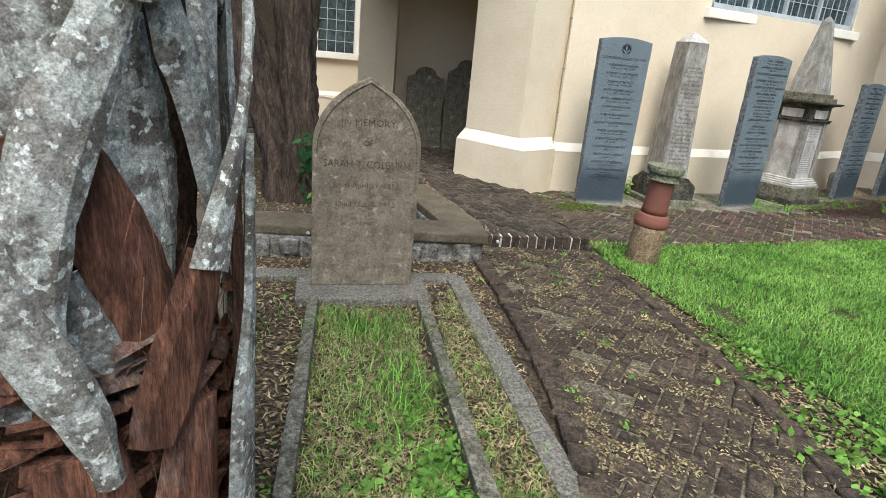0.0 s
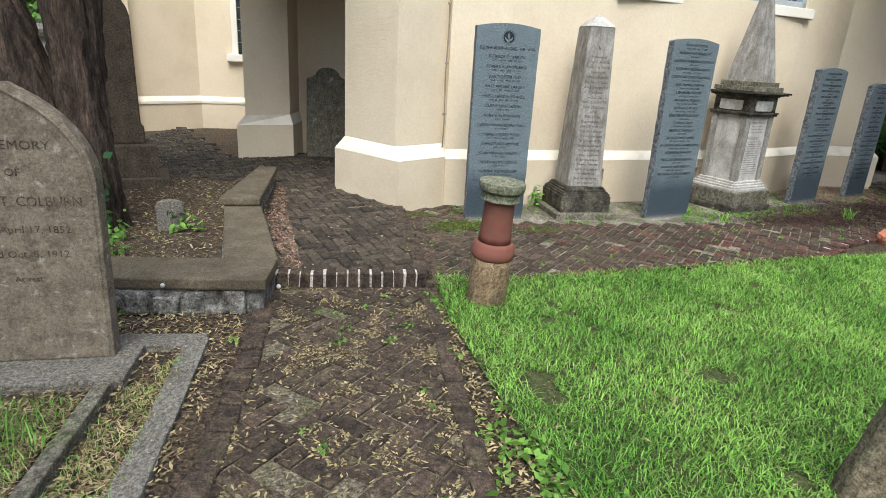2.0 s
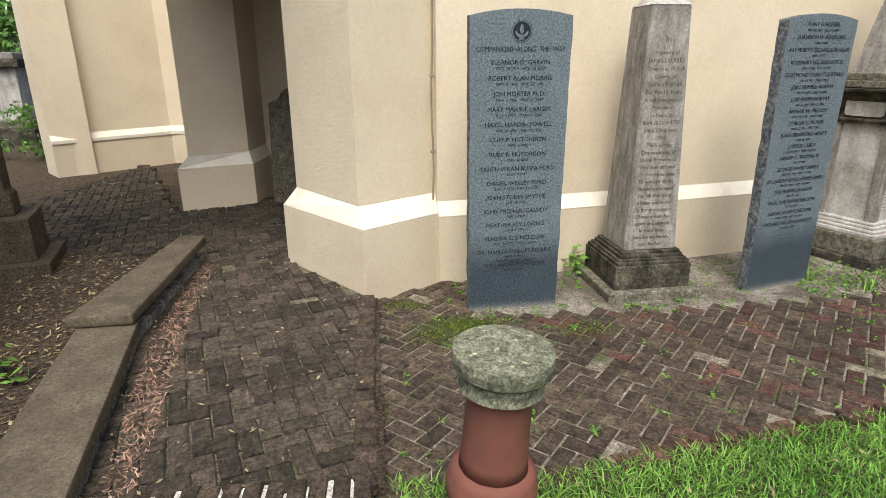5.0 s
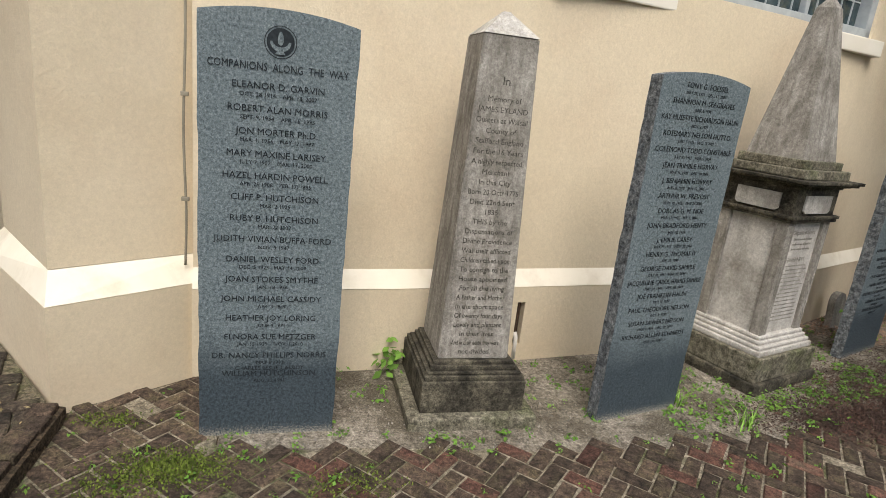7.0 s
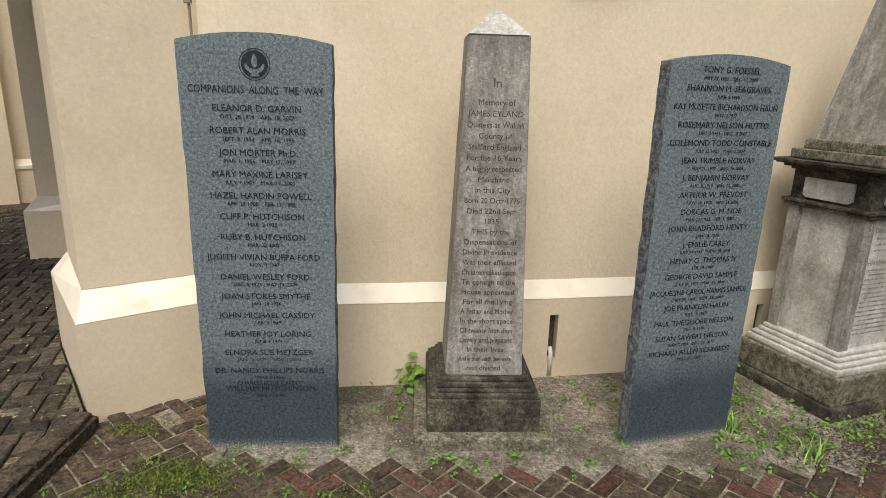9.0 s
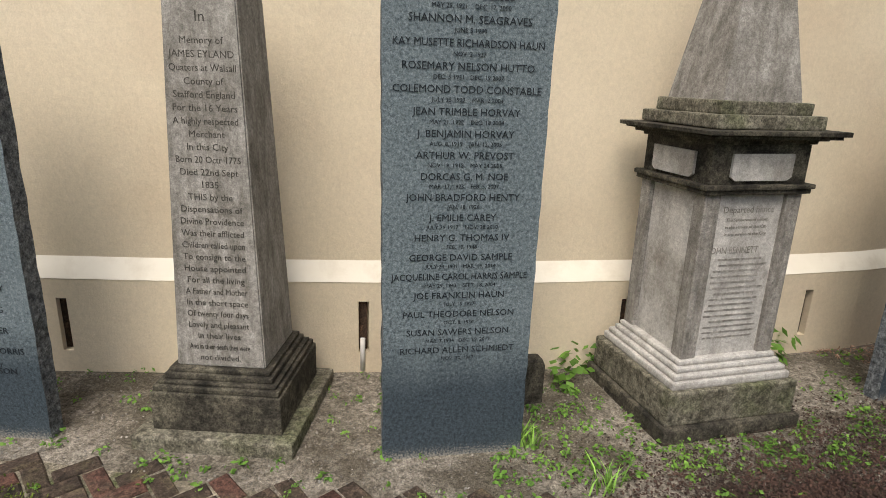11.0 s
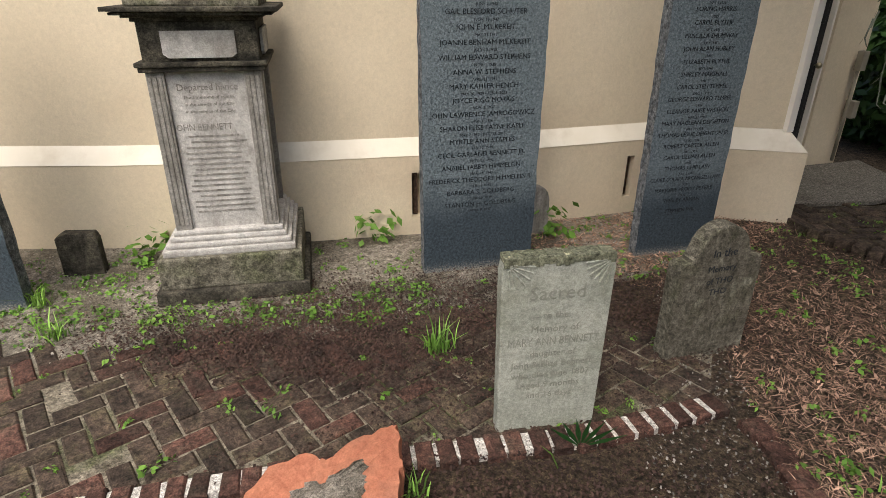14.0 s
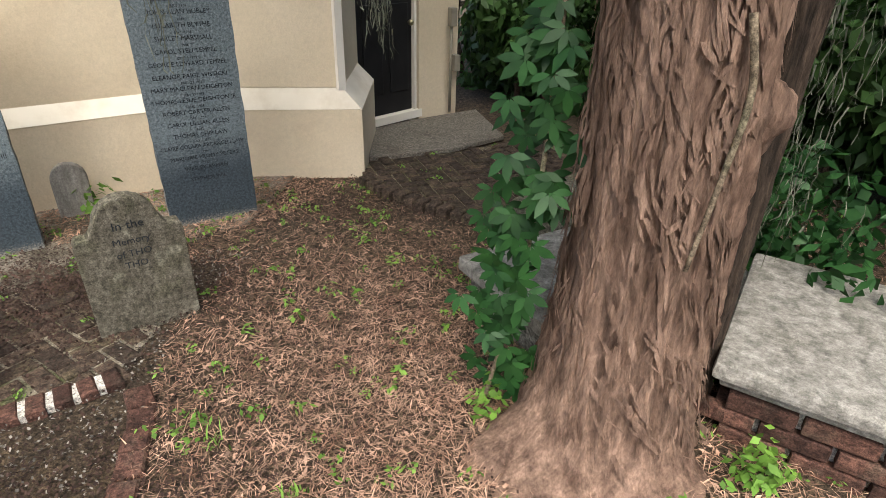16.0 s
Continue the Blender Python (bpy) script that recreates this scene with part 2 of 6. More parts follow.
HUSK = mat("palm_fibre", (0.045, 0.024, 0.016), (0.16, 0.085, 0.052), 20, 0.95, 1.0, 50, stretch=(1, 1, 0.25), dist=0.03)
LEAF = mat("dark_shrub_leaves", (0.02, 0.05, 0.014), (0.055, 0.12, 0.03), 1.2, 0.5, 0, island=0.5, see=0.2)
LEAFLIT = mat("light_shrub_leaves", (0.08, 0.18, 0.035), (0.16, 0.3, 0.07), 1.2, 0.5, 0, island=0.5, see=0.3)
FLOWER = mat("white_blossom", (0.7, 0.7, 0.66), (0.8, 0.8, 0.77), 3, 0.7, 0)
CREEPER = mat("creeper_leaves", (0.014, 0.055, 0.015), (0.034, 0.105, 0.027), 6, 0.45, 0.1, 40, island=0.35, see=0.2)
MOSS = mat("spanish_moss", (0.075, 0.082, 0.06), (0.17, 0.18, 0.14), 20, 0.95, 0, island=0.3)
DARKDOOR = mat("black_door_paint", (0.012, 0.012, 0.013), (0.02, 0.02, 0.021), 4, 0.4, 0.1, 40)
PIPE = mat("grey_pipe_paint", (0.2, 0.18, 0.14), (0.3, 0.27, 0.21), 8, 0.6, 0.1)
BRASS = mat("worn_brass", (0.4, 0.33, 0.2), (0.55, 0.47, 0.3), 20, 0.35, 0.1, metal=1.0)
PVC = mat("white_plastic_pipe", (0.6, 0.57, 0.52), (0.7, 0.67, 0.62), 10, 0.5, 0)
CAVITY = mat("rust_and_slot_shade", (0.03, 0.02, 0.015), (0.09, 0.055, 0.035), 30, 0.9, 0.5)
LEADGLASS = mat("dark_leaded_glass", (0.02, 0.03, 0.035), (0.07, 0.1, 0.11), 7, 0.12, 0.2, 12, stain=(0.16, 0.15, 0.1), stain_scale=9, stain_amt=0.5)
LEADBAR = mat("grey_window_bar", (0.3, 0.33, 0.35), (0.42, 0.45, 0.46), 10, 0.5, 0)
WOODGREY = mat("weathered_fence_wood", (0.14, 0.11, 0.08), (0.24, 0.2, 0.15), 10, 0.9, 0.5, 40, stretch=(1, 1, 0.2))


# ---- builders ----
def mesh_of(name, bm, material, smooth=False):
    me = bpy.data.meshes.new(name)
    bm.normal_update()
    bm.to_mesh(me)
    bm.free()
    for m in material if isinstance(material, (list, tuple)) else [material]:
        me.materials.append(m)
    if smooth:
        me.shade_smooth()
    return me


def part(name, bm, material, parent=None, label="", smooth=False):
    ob = new(name, mesh_of(name, bm, material, smooth))
    if parent:
        ob.parent = parent
    if label:
        ob["label"] = label
    return ob


def thing(name, label, category, m=None, group="", kind=""):
    e = new(name)
    if m is not None:
        e.matrix_world = m
    e.empty_display_size = 0.1
    return tagged(e, label, category, group, kind)


def fresh():
    return bmesh.new()


def add_box(bm, x0, x1, y0, y1, z0, z1, bev=0.0, jit=0.0, top=None, rnd=random):
    """A box; top: how far the upper face is drawn in."""
    t = top or 0.0
    c = [(x0, y0, z0), (x1, y0, z0), (x1, y1, z0), (x0, y1, z0), (x0 + t, y0 + t, z1), (x1 - t, y0 + t, z1), (x1 - t, y1 - t, z1), (x0 + t, y1 - t, z1)]
    vs = [bm.verts.new([q + (rnd.uniform(-jit, jit) if jit else 0) for q in p]) for p in c]
    fs = [bm.faces.new([vs[i] for i in f]) for f in ((3, 2, 1, 0), (4, 5, 6, 7), (0, 1, 5, 4), (1, 2, 6, 5), (2, 3, 7, 6), (3, 0, 4, 7))]
    if bev:
        es = list({e for f in fs for e in f.edges})
        bmesh.ops.bevel(bm, geom=es, offset=bev, segments=2, affect="EDGES", profile=0.6)
    return vs


def prism(outline, z0, z1, bev=0.0):
    """An upright body over an outline in plan."""
    bm = fresh()
    lo = [bm.verts.new((x, y, z0)) for x, y in outline]
    hi = [bm.verts.new((x, y, z1)) for x, y in outline]
    n = len(lo)
    bm.faces.new(lo[::-1])
    bm.faces.new(hi)
    for i in range(n):
        bm.faces.new((lo[i], lo[(i + 1) % n], hi[(i + 1) % n], hi[i]))
    bmesh.ops.recalc_face_normals(bm, faces=bm.faces)
    if bev:
        bmesh.ops.bevel(bm, geom=[e for e in bm.edges], offset=bev, segments=2, affect="EDGES", profile=0.6)
    return bm


def tablet(outline, thick, bev=0.006, rough=0.0, seed=1):
    """A standing stone: an outline in x and z, thick in y (front at y = 0)."""
    bm = fresh()
    rnd = random.Random(seed)
    fr = [bm.verts.new((x, 0, z)) for x, z in outline]
    bk = [bm.verts.new((x, thick, z)) for x, z in outline]
    n = len(fr)
    front = bm.faces.new(fr)
    bm.faces.new(bk[::-1])
    side = [bm.faces.new((fr[(i + 1) % n], fr[i], bk[i], bk[(i + 1) % n])) for i in range(n)]
    bmesh.ops.recalc_face_normals(bm, faces=bm.faces)
    for f in side:
        f.material_index = 1
    if rough:
        es = [e for f in side for e in f.edges if abs(e.verts[0].co.y - e.verts[1].co.y) < 1e-6 and e.calc_length() > 0.1]
        bmesh.ops.subdivide_edges(bm, edges=list(set(es)), cuts=26, use_grid_fill=True)
        for v in bm.verts:
            if v.co.z > 0.02:
                v.co.x += rnd.uniform(-rough, rough)
                if v.co.y > 0.001:
                    v.co.y += rnd.uniform(-rough, rough)
    elif bev:
        bmesh.ops.bevel(bm, geom=[e for e in bm.edges], offset=bev, segments=2, affect="EDGES", profile=0.6)
    return bm


def lathe(profile, segs=32, wob=0.0, seed=0):
    bm = fresh()
    rnd = random.Random(seed)
    rings = [[bm.verts.new(((r + rnd.uniform(-wob, wob)) * math.cos(6.28318 * i / segs), (r + rnd.uniform(-wob, wob)) * math.sin(6.28318 * i / segs), z)) for i in range(segs)] for r, z in profile]
    for a, b in zip(rings, rings[1:]):
        for i in range(segs):
            bm.faces.new((a[i], a[(i + 1) % segs], b[(i + 1) % segs], b[i]))
    bm.faces.new(rings[0][::-1])
    bm.faces.new(rings[-1])
    return bm


def tube(bm, pts, radii, segs=10, wob=0.0, seed=0, ridges=0):
    """A limb along points, with a radius at each."""
    rnd = random.Random(seed)
    pts = [Vector(p) for p in pts]
    rings = []
    up = Vector((0.31, 0.95, 0.02))
    for i, (p, r) in enumerate(zip(pts, radii)):
        d = (pts[min(i + 1, len(pts) - 1)] - pts[max(i - 1, 0)]).normalized()
        s = d.cross(up).normalized()
        u = s.cross(d)
        ring = []
        for k in range(segs):
            a = 6.28318 * k / segs
            q = r * (1 + (noise.noise(Vector((math.cos(a) * 1.7 + seed, math.sin(a) * 1.7, p.z * 1.5))) * wob) + (0.06 * math.sin(a * ridges + 2 * noise.noise(Vector((seed, p.z * 2, 0)))) if ridges else 0))
            ring.append(bm.verts.new(p + (s * math.cos(a) + u * math.sin(a)) * q))
        rings.append(ring)
    for a, b in zip(rings, rings[1:]):
        for k in range(segs):
            bm.faces.new((a[k], a[(k + 1) % segs], b[(k + 1) % segs], b[k]))
    bm.faces.new(rings[0][::-1])
    bm.faces.new(rings[-1])
    return bm


def spline(pts, n):
    """n points of a smooth curve through pts."""
    P = [Vector(p) for p in pts]
    P = [P[0] * 2 - P[1]] + P + [P[-1] * 2 - P[-2]]
    out = []
    for i in range(n):
        u = i / (n - 1) * (len(P) - 3)
        k = min(int(u), len(P) - 4)
        t = u - k
        a, b, c, d = P[k:k + 4]
        out.append(0.5 * ((2 * b) + (c - a) * t + (2 * a - 5 * b + 4 * c - d) * t * t + (3 * b - a - 3 * c + d) * t ** 3))
    return out


def soup(name, verts, faces, material, parent=None, label="", category="", kind="stuff", group=""):
    """Many small loose pieces in one mesh."""
    me = bpy.data.meshes.new(name)
    v = np.asarray(verts, dtype=np.float32).reshape(-1, 3)
    f = np.asarray(faces, dtype=np.int32)
    k = f.shape[1]
    me.vertices.add(len(v))
    me.vertices.foreach_set("co", v.ravel())
    me.loops.add(f.size)
    me.loops.foreach_set("vertex_index", f.ravel())
    me.polygons.add(len(f))
    me.polygons.foreach_set("loop_start", np.arange(0, f.size, k, dtype=np.int32))
    me.update(calc_edges=True)
    me.materials.append(material)
    ob = new(name, me)
    if parent:
        ob.parent = parent
    return tagged(ob, label, category, group, kind)


def inside(x, y, poly):
    r = np.zeros(np.shape(x), bool)
    for (x1, y1), (x2, y2) in zip(poly, poly[1:] + poly[:1]):
        c = (y1 > y) != (y2 > y)
        r ^= c & (x < (x2 - x1) * (y - y1) / ((y2 - y1) or 1e-9) + x1)
    return r


def scatter(poly, n, rng):
    p = np.array(poly)
    lo, hi = p.min(0), p.max(0)
    got = np.zeros((0, 2))
    while len(got) < n:
        q = rng.uniform(lo, hi, (n, 2))
        got = np.vstack([got, q[inside(q[:, 0], q[:, 1], poly)]])
    return got[:n]


def blades(xy, z, rng, tall, wide, lean):
    """Bent grass blades: two quads and a tip are enough at this size."""
    n = len(xy)
    a = rng.uniform(0, 6.283, n)
    h = tall * rng.uniform(0.5, 1.2, n)
    w = wide * rng.uniform(0.6, 1.3, n)
    d = np.stack([np.cos(a), np.sin(a)], 1)
    s = np.stack([-np.sin(a), np.cos(a)], 1)
    ln = lean * rng.uniform(0.2, 1.3, n)
    v = np.zeros((n, 5, 3))
    base = np.concatenate([xy, np.full((n, 1), z)], 1)
    for k, (hh, oo, ww) in enumerate(((0, 0, 1), (0, 0, -1), (0.6, 0.35, -0.8), (0.6, 0.35, 0.8), (0.92, 1.0, 0))):
        v[:, k] = base
        v[:, k, :2] += d * (ln * h * oo)[:, None] + s * (w * ww / 2)[:, None]
        v[:, k, 2] += h * hh
    i = np.arange(n)[:, None] * 5
    f = np.concatenate([i + [0, 1, 2], i + [0, 2, 3], i + [3, 2, 4]])
    return v.reshape(-1, 3), f


def flakes(xyz, rng, length, width, flat=0.25):
    """Small flat leaves or needles lying about at given points."""
    n = len(xyz)
    a = rng.uniform(0, 6.283, n)
    t = rng.normal(0, flat, n)
    L = length * rng.uniform(0.5, 1.3, n) / 2
    W = width * rng.uniform(0.6, 1.3, n) / 2
    d = np.stack([np.cos(a) * np.cos(t), np.sin(a) * np.cos(t), np.sin(t)], 1)
    s = np.stack([-np.sin(a), np.cos(a), rng.normal(0, flat, n)], 1)
    up = np.abs(d[:, 2] * L) + np.abs(s[:, 2] * W)
    c = xyz.copy()
    c[:, 2] += up
    v = np.stack([c - d * L[:, None], c + s * W[:, None], c + d * L[:, None], c - s * W[:, None]], 1)
    i = np.arange(n)[:, None] * 4
    return v.reshape(-1, 3), i + [0, 1, 2, 3]


def leaves(c, nrm, rng, length, width):
    """Pointed leaves (four corners, folded) at points with outward normals."""
    n = len(c)
    r = rng.normal(size=(n, 3))
    d = np.cross(nrm, r)
    d[:, 2] -= 0.5
    d /= np.linalg.norm(d, axis=1, keepdims=True) + 1e-9
    s = np.cross(d, nrm + rng.normal(0, 0.5, (n, 3)))
    s /= np.linalg.norm(s, axis=1, keepdims=True) + 1e-9
    L = (length * rng.uniform(0.6, 1.25, n))[:, None]
    W = (width * rng.uniform(0.6, 1.25, n))[:, None]
    v = np.stack([c, c + d * L * 0.45 + s * W / 2, c + d * L, c + d * L * 0.45 - s * W / 2], 1)
    i = np.arange(n)[:, None] * 4
    return v.reshape(-1, 3), i + [0, 1, 2, 3]


def merge(*vf):
    vs, fs, k = [], [], 0
    for v, f in vf:
        vs.append(v)
        fs.append(f + k)
        k += len(v)
    return np.concatenate(vs), np.concatenate(fs)


def weed(x, y, z, size, n, rng, flat=0.7):
    """One low weed: leaves round a crown."""
    a = rng.uniform(0, 6.283, n)
    e = rng.uniform(0.15, flat, n)
    r = size * rng.uniform(0.1, 0.7, n)
    c = np.stack([x + np.cos(a) * r, y + np.sin(a) * r, z + size * e * rng.uniform(0.2, 1.0, n)], 1)
    nr = np.stack([np.cos(a) * 0.4, np.sin(a) * 0.4, np.ones(n)], 1)
    return leaves(c, nr, rng, size * 0.5, size * 0.28)


def lettering(name, lines, parent, width, material, depth=0.0015):
    """Cut lettering as a mesh on the front (y = 0): rows of (text, x, z, size)."""
    cu = bpy.data.curves.new(name, "FONT")
    out = fresh()
    cu.align_x = "CENTER"
    cu.resolution_u = 2
    cu.extrude = 0.0005
    ob = bpy.data.objects.new(name, cu)
    scene.collection.objects.link(ob)
    for text, x, z, size in lines:
        cu.body, cu.size = text, size
        dg = bpy.context.evaluated_depsgraph_get()
        dg.update()
        me = bpy.data.meshes.new_from_object(ob.evaluated_get(dg))
        w = max((abs(v.co.x) for v in me.vertices), default=0) * 2
        k = min(1.0, width / w) if w else 1.0
        me.transform(Matrix.Translation((x, -depth, z)) @ Matrix.Diagonal((k, 1, 1, 1)) @ pose(0, 0, 0, 90))
        out.from_mesh(me)
        bpy.data.meshes.remove(me)
    bpy.data.objects.remove(ob)
    bpy.data.curves.remove(cu)
    ob = part(name, out, material, parent)
    ob["kind"] = "stuff"
    return ob


def at_line(p, q, out=0.0):
    """The pose whose x runs from p to q on the ground, with y away from the walker; origin half way."""
    a = math.atan2(q[1] - p[1], q[0] - p[0])
    return pose((p[0] + q[0]) / 2, (p[1] + q[1]) / 2, out, 0, 0, math.degrees(a))


# ---- ground ----
bm = fresh()
bmesh.ops.create_grid(bm, x_segments=120, y_segments=120, size=1.0)
for v in bm.verts:
    v.co.x, v.co.y = (math.copysign(abs(q) ** 3 * 600 + abs(q) * 14, q) for q in (v.co.x, v.co.y))
    v.co.x, v.co.y = v.co.x + 2, v.co.y + 5
    v.co.z = -0.012 + 0.012 * noise.noise(v.co * 1.3)
tagged(part("ground", bm, SOIL, None, smooth=True), "brown soil strewn with dry leaf litter", "ground", kind="structure")


def sheet(name, poly, z, material, label, category, cuts=0):
    bm = fresh()
    bm.faces.new([bm.verts.new((x, y, z)) for x, y in poly])
    bm.faces.ensure_lookup_table()
    bmesh.ops.recalc_face_normals(bm, faces=bm.faces)
    if bm.faces[0].normal.z < 0:
        bmesh.ops.reverse_faces(bm, faces=bm.faces)
    ex = bmesh.ops.extrude_face_region(bm, geom=bm.faces[:])
    for v in ex["geom"]:
        if isinstance(v, bmesh.types.BMVert):
            v.co.z -= 0.03
    bmesh.ops.recalc_face_normals(bm, faces=bm.faces)
    return tagged(part(name, bm, material), label, category, kind="structure")


WALL = [(1.5, 6.68), (2.4, 6.82), (3.35, 7.01), (4.2, 7.2), (5.1, 7.46), (6.1, 7.85), (7.208, 8.432)]
LAWN = [(1.197, 4.496), (1.216, 3.848), (1.376, 2.746), (1.527, 2.194), (1.655, 1.44), (1.91, 0.221), (2.428, -1.837), (6.848, -1.657), (7.003, 2.526), (6.032, 4.434), (5.7, 5.16), (4.633, 5.03), (2.676, 4.642), (1.729, 4.47)]
WALKPATH = [(1.115, 4.385), (1.785, 4.490), (2.683, 4.705), (4.635, 5.112), (5.045, 5.371), (5.688, 5.665), (7.224, 6.305), (7.304, 6.634), (6.639, 6.984), (5.605, 6.502), (4.615, 6.152), (3.331, 6.008), (2.370, 6.049), (2.300, 5.980), (1.750, 6.030), (1.700, 6.620), (1.520, 6.620), (1.060, 6.300)]
SANDSTRIP = [(2.368, 6.013), (3.331, 5.990), (4.620, 6.053), (5.614, 6.432), (6.806, 7.154), (7.501, 7.638), (7.706, 8.468), (7.133, 8.401), (5.282, 7.536), (3.456, 7.030), (1.700, 6.660), (1.760, 6.000)]
FIRSTPATH = [(0.102, 3.924), (0.12, 3.476), (0.13, 3.029), (0.119, 2.289), (0.085, 1.826), (-0.09, 0.91), (-0.321, -1.129), (0.821, -1.261), (1.021, 1.118), (1.148, 1.918), (1.157, 2.679), (1.122, 3.554), (1.093, 4.256), (0.043, 4.269)]
RAISED = [(0.035, 4.383), (1.088, 4.43), (0.977, 6.249), (0.327, 7.02), (0.645, 9.064), (-0.438, 9.187), (-1.11, 8.646), (-2.571, 11.622), (-3.029, 7.406), (-0.308, 7.214), (-0.388, 7.045), (-0.369, 5.69), (-0.088, 4.315)]
DOORPATH = [(8.16, 8.26), (8.36, 7.95), (8.65, 7.69), (8.9, 7.5), (9.9, 8.1), (9.6, 9.1), (8.85, 8.74), (8.2, 8.57)]
sheet("lawn", LAWN, 0.0, TURF, "turf under a mown green lawn", "lawn")
sheet("pavement", WALKPATH, 0.003, SANDJOINT, "herringbone brick walk with sandy joints", "pavement")
sheet("sand_strip", SANDSTRIP, 0.004, SAND, "pale sandy soil along the church wall", "ground")
sheet("pavement", FIRSTPATH, -0.003, JOINT, "worn brick path littered with yellow leaves", "pavement")
sheet("pavement", RAISED, 0.075, JOINT, "raised herringbone brick walk", "pavement")
sheet("pavement", DOORPATH, 0.02, JOINT, "mossy brick path to the side door", "pavement")
sheet("door_slab", [(8.19, 8.6), (8.83, 8.77), (9.3, 9.07), (9.2, 9.9), (8.66, 9.62), (8.2, 9.3)], 0.042, GRANITE, "worn concrete slab before the door", "slab")


# ---- church walls ----
def strip_wall(bm, pts, z0, z1, thick, out=0.0):
    """A wall over a run of points, its front 'out' before them."""
    P = [Vector((*p, 0)) for p in pts]
    nor = []
    for i in range(len(P)):
        d = (P[min(i + 1, len(P) - 1)] - P[max(i - 1, 0)]).normalized()
        nor.append(Vector((-d.y, d.x, 0)))
    f = [p - n * out for p, n in zip(P, nor)]
    b = [p + n * thick for p, n in zip(P, nor)]
    rows = [[bm.verts.new((q.x, q.y, z)) for q in f + b[::-1]] for z in (z0, z1)]
    n = len(rows[0])
    bm.faces.new(rows[0][::-1])
    bm.faces.new(rows[1])
    for i in range(n):
        bm.faces.new((rows[0][i], rows[0][(i + 1) % n], rows[1][(i + 1) % n], rows[1][i]))


def chamfer(bm, pts, z0, z1, out, thick=0.02):
    """The sloping top of a plinth."""
    P = [Vector((*p, 0)) for p in pts]
    nor = []
    for i in range(len(P)):
        d = (P[min(i + 1, len(P) - 1)] - P[max(i - 1, 0)]).normalized()
        nor.append(Vector((-d.y, d.x, 0)))
    a = [bm.verts.new((*(p - n * out).xy, z0)) for p, n in zip(P, nor)]
    b = [bm.verts.new((*p.xy, z1)) for p in P]
    c = [bm.verts.new((*(p + n * thick).xy, z0)) for p, n in zip(P, nor)]
    for i in range(len(P) - 1):
        bm.faces.new((a[i], a[i + 1], b[i + 1], b[i]))
        bm.faces.new((b[i], b[i + 1], c[i + 1], c[i]))
    bm.faces.new((a[0], b[0], c[0]))
    bm.faces.new((a[-1], c[-1], b[-1]))


bm = fresh()
strip_wall(bm, WALL, -0.2, 2.33, 0.5)
strip_wall(bm, WALL[:3], 2.33, 5.2, 0.5)
strip_wall(bm, WALL[5:], 2.33, 5.2, 0.5)
strip_wall(bm, WALL[2:6], 4.53, 5.2, 0.5)
bmesh.ops.recalc_face_normals(bm, faces=bm.faces)
tagged(part("wall_north", bm, STUCCO), "cream stuccoed church wall above a plinth", "wall", kind="structure")


def along(pts, x):
    for p, q in zip(pts, pts[1:]):
        if p[0] <= x <= q[0]:
            return (x, p[1] + (q[1] - p[1]) * (x - p[0]) / (q[0] - p[0]))


SLOTS = (1.9, 3.348, 4.691, 5.772, 7.065)
bm = fresh()
strip_wall(bm, WALL, -0.2, 0.12, 0.01, 0.06)
strip_wall(bm, WALL, 0.40, 0.50, 0.01, 0.06)
xs = [WALL[0][0]]
for s in SLOTS:
    xs += [s - 0.025, s + 0.025]
xs.append(WALL[-1][0])
for a, b in zip(xs[::2], xs[1::2]):
    strip_wall(bm, [along(WALL, a)] + [p for p in WALL if a < p[0] < b] + [along(WALL, b)], 0.12, 0.40, 0.01, 0.06)
bmesh.ops.recalc_face_normals(bm, faces=bm.faces)
plinth = tagged(part("wall_plinth", bm, STUCCO), "cream plinth along the foot of the church wall", "plinth", kind="structure")
bm = fresh()
chamfer(bm, WALL, 0.503, 0.60, 0.062)
bmesh.ops.recalc_face_normals(bm, faces=bm.faces)
tagged(part("trim", bm, BAND), "white painted sloping ledge on the plinth", "trim", kind="structure")
for i, s in enumerate(SLOTS):
    x, y = along(WALL, s)
    v = thing("wall_vent", "narrow rusty vent slot with a white pipe stub", "vent", pose(x, y - 0.03, 0.26, 0, 0, 12))
    # Rust-toned box fills the slot; its dark colour stands in for the shade inside.
    bm = fresh()
    add_box(bm, -0.022, 0.022, 0.0, 0.026, -0.135, 0.135)
    part("vent_grille", bm, CAVITY, v)
    bm = fresh()
    tube(bm, [(0, -0.03, -0.24), (0, -0.032, -0.1), (0, -0.01, -0.07)], [0.014, 0.014, 0.014], 10)
    if i == 1:
        part("pipe_stub", bm, PVC, v, "white plastic pipe", True)
    else:
        bm.free()

# the long window high in the wall
win = thing("window_1", "long leaded church window in a white frame", "window", at_line(WALL[2], WALL[5], 0.23), kind="structure")
L = (Vector(WALL[5]) - Vector(WALL[2])).length / 2
bm = fresh()
add_box(bm, -L - 0.08, L + 0.08, -0.06, 0.2, 1.98, 2.095, 0.01)
part("window_sill", bm, TRIMW, win)
bm = fresh()
for a, b, c, d in ((-L, -L + 0.07, 2.1, 4.3), (L - 0.07, L, 2.1, 4.3), (-L, L, 2.1, 2.17), (-L, L, 4.23, 4.3)):
    add_box(bm, a, b, 0.02, 0.14, c, d, 0.008)
part("window_frame", bm, LEADBAR, win)
k = 4
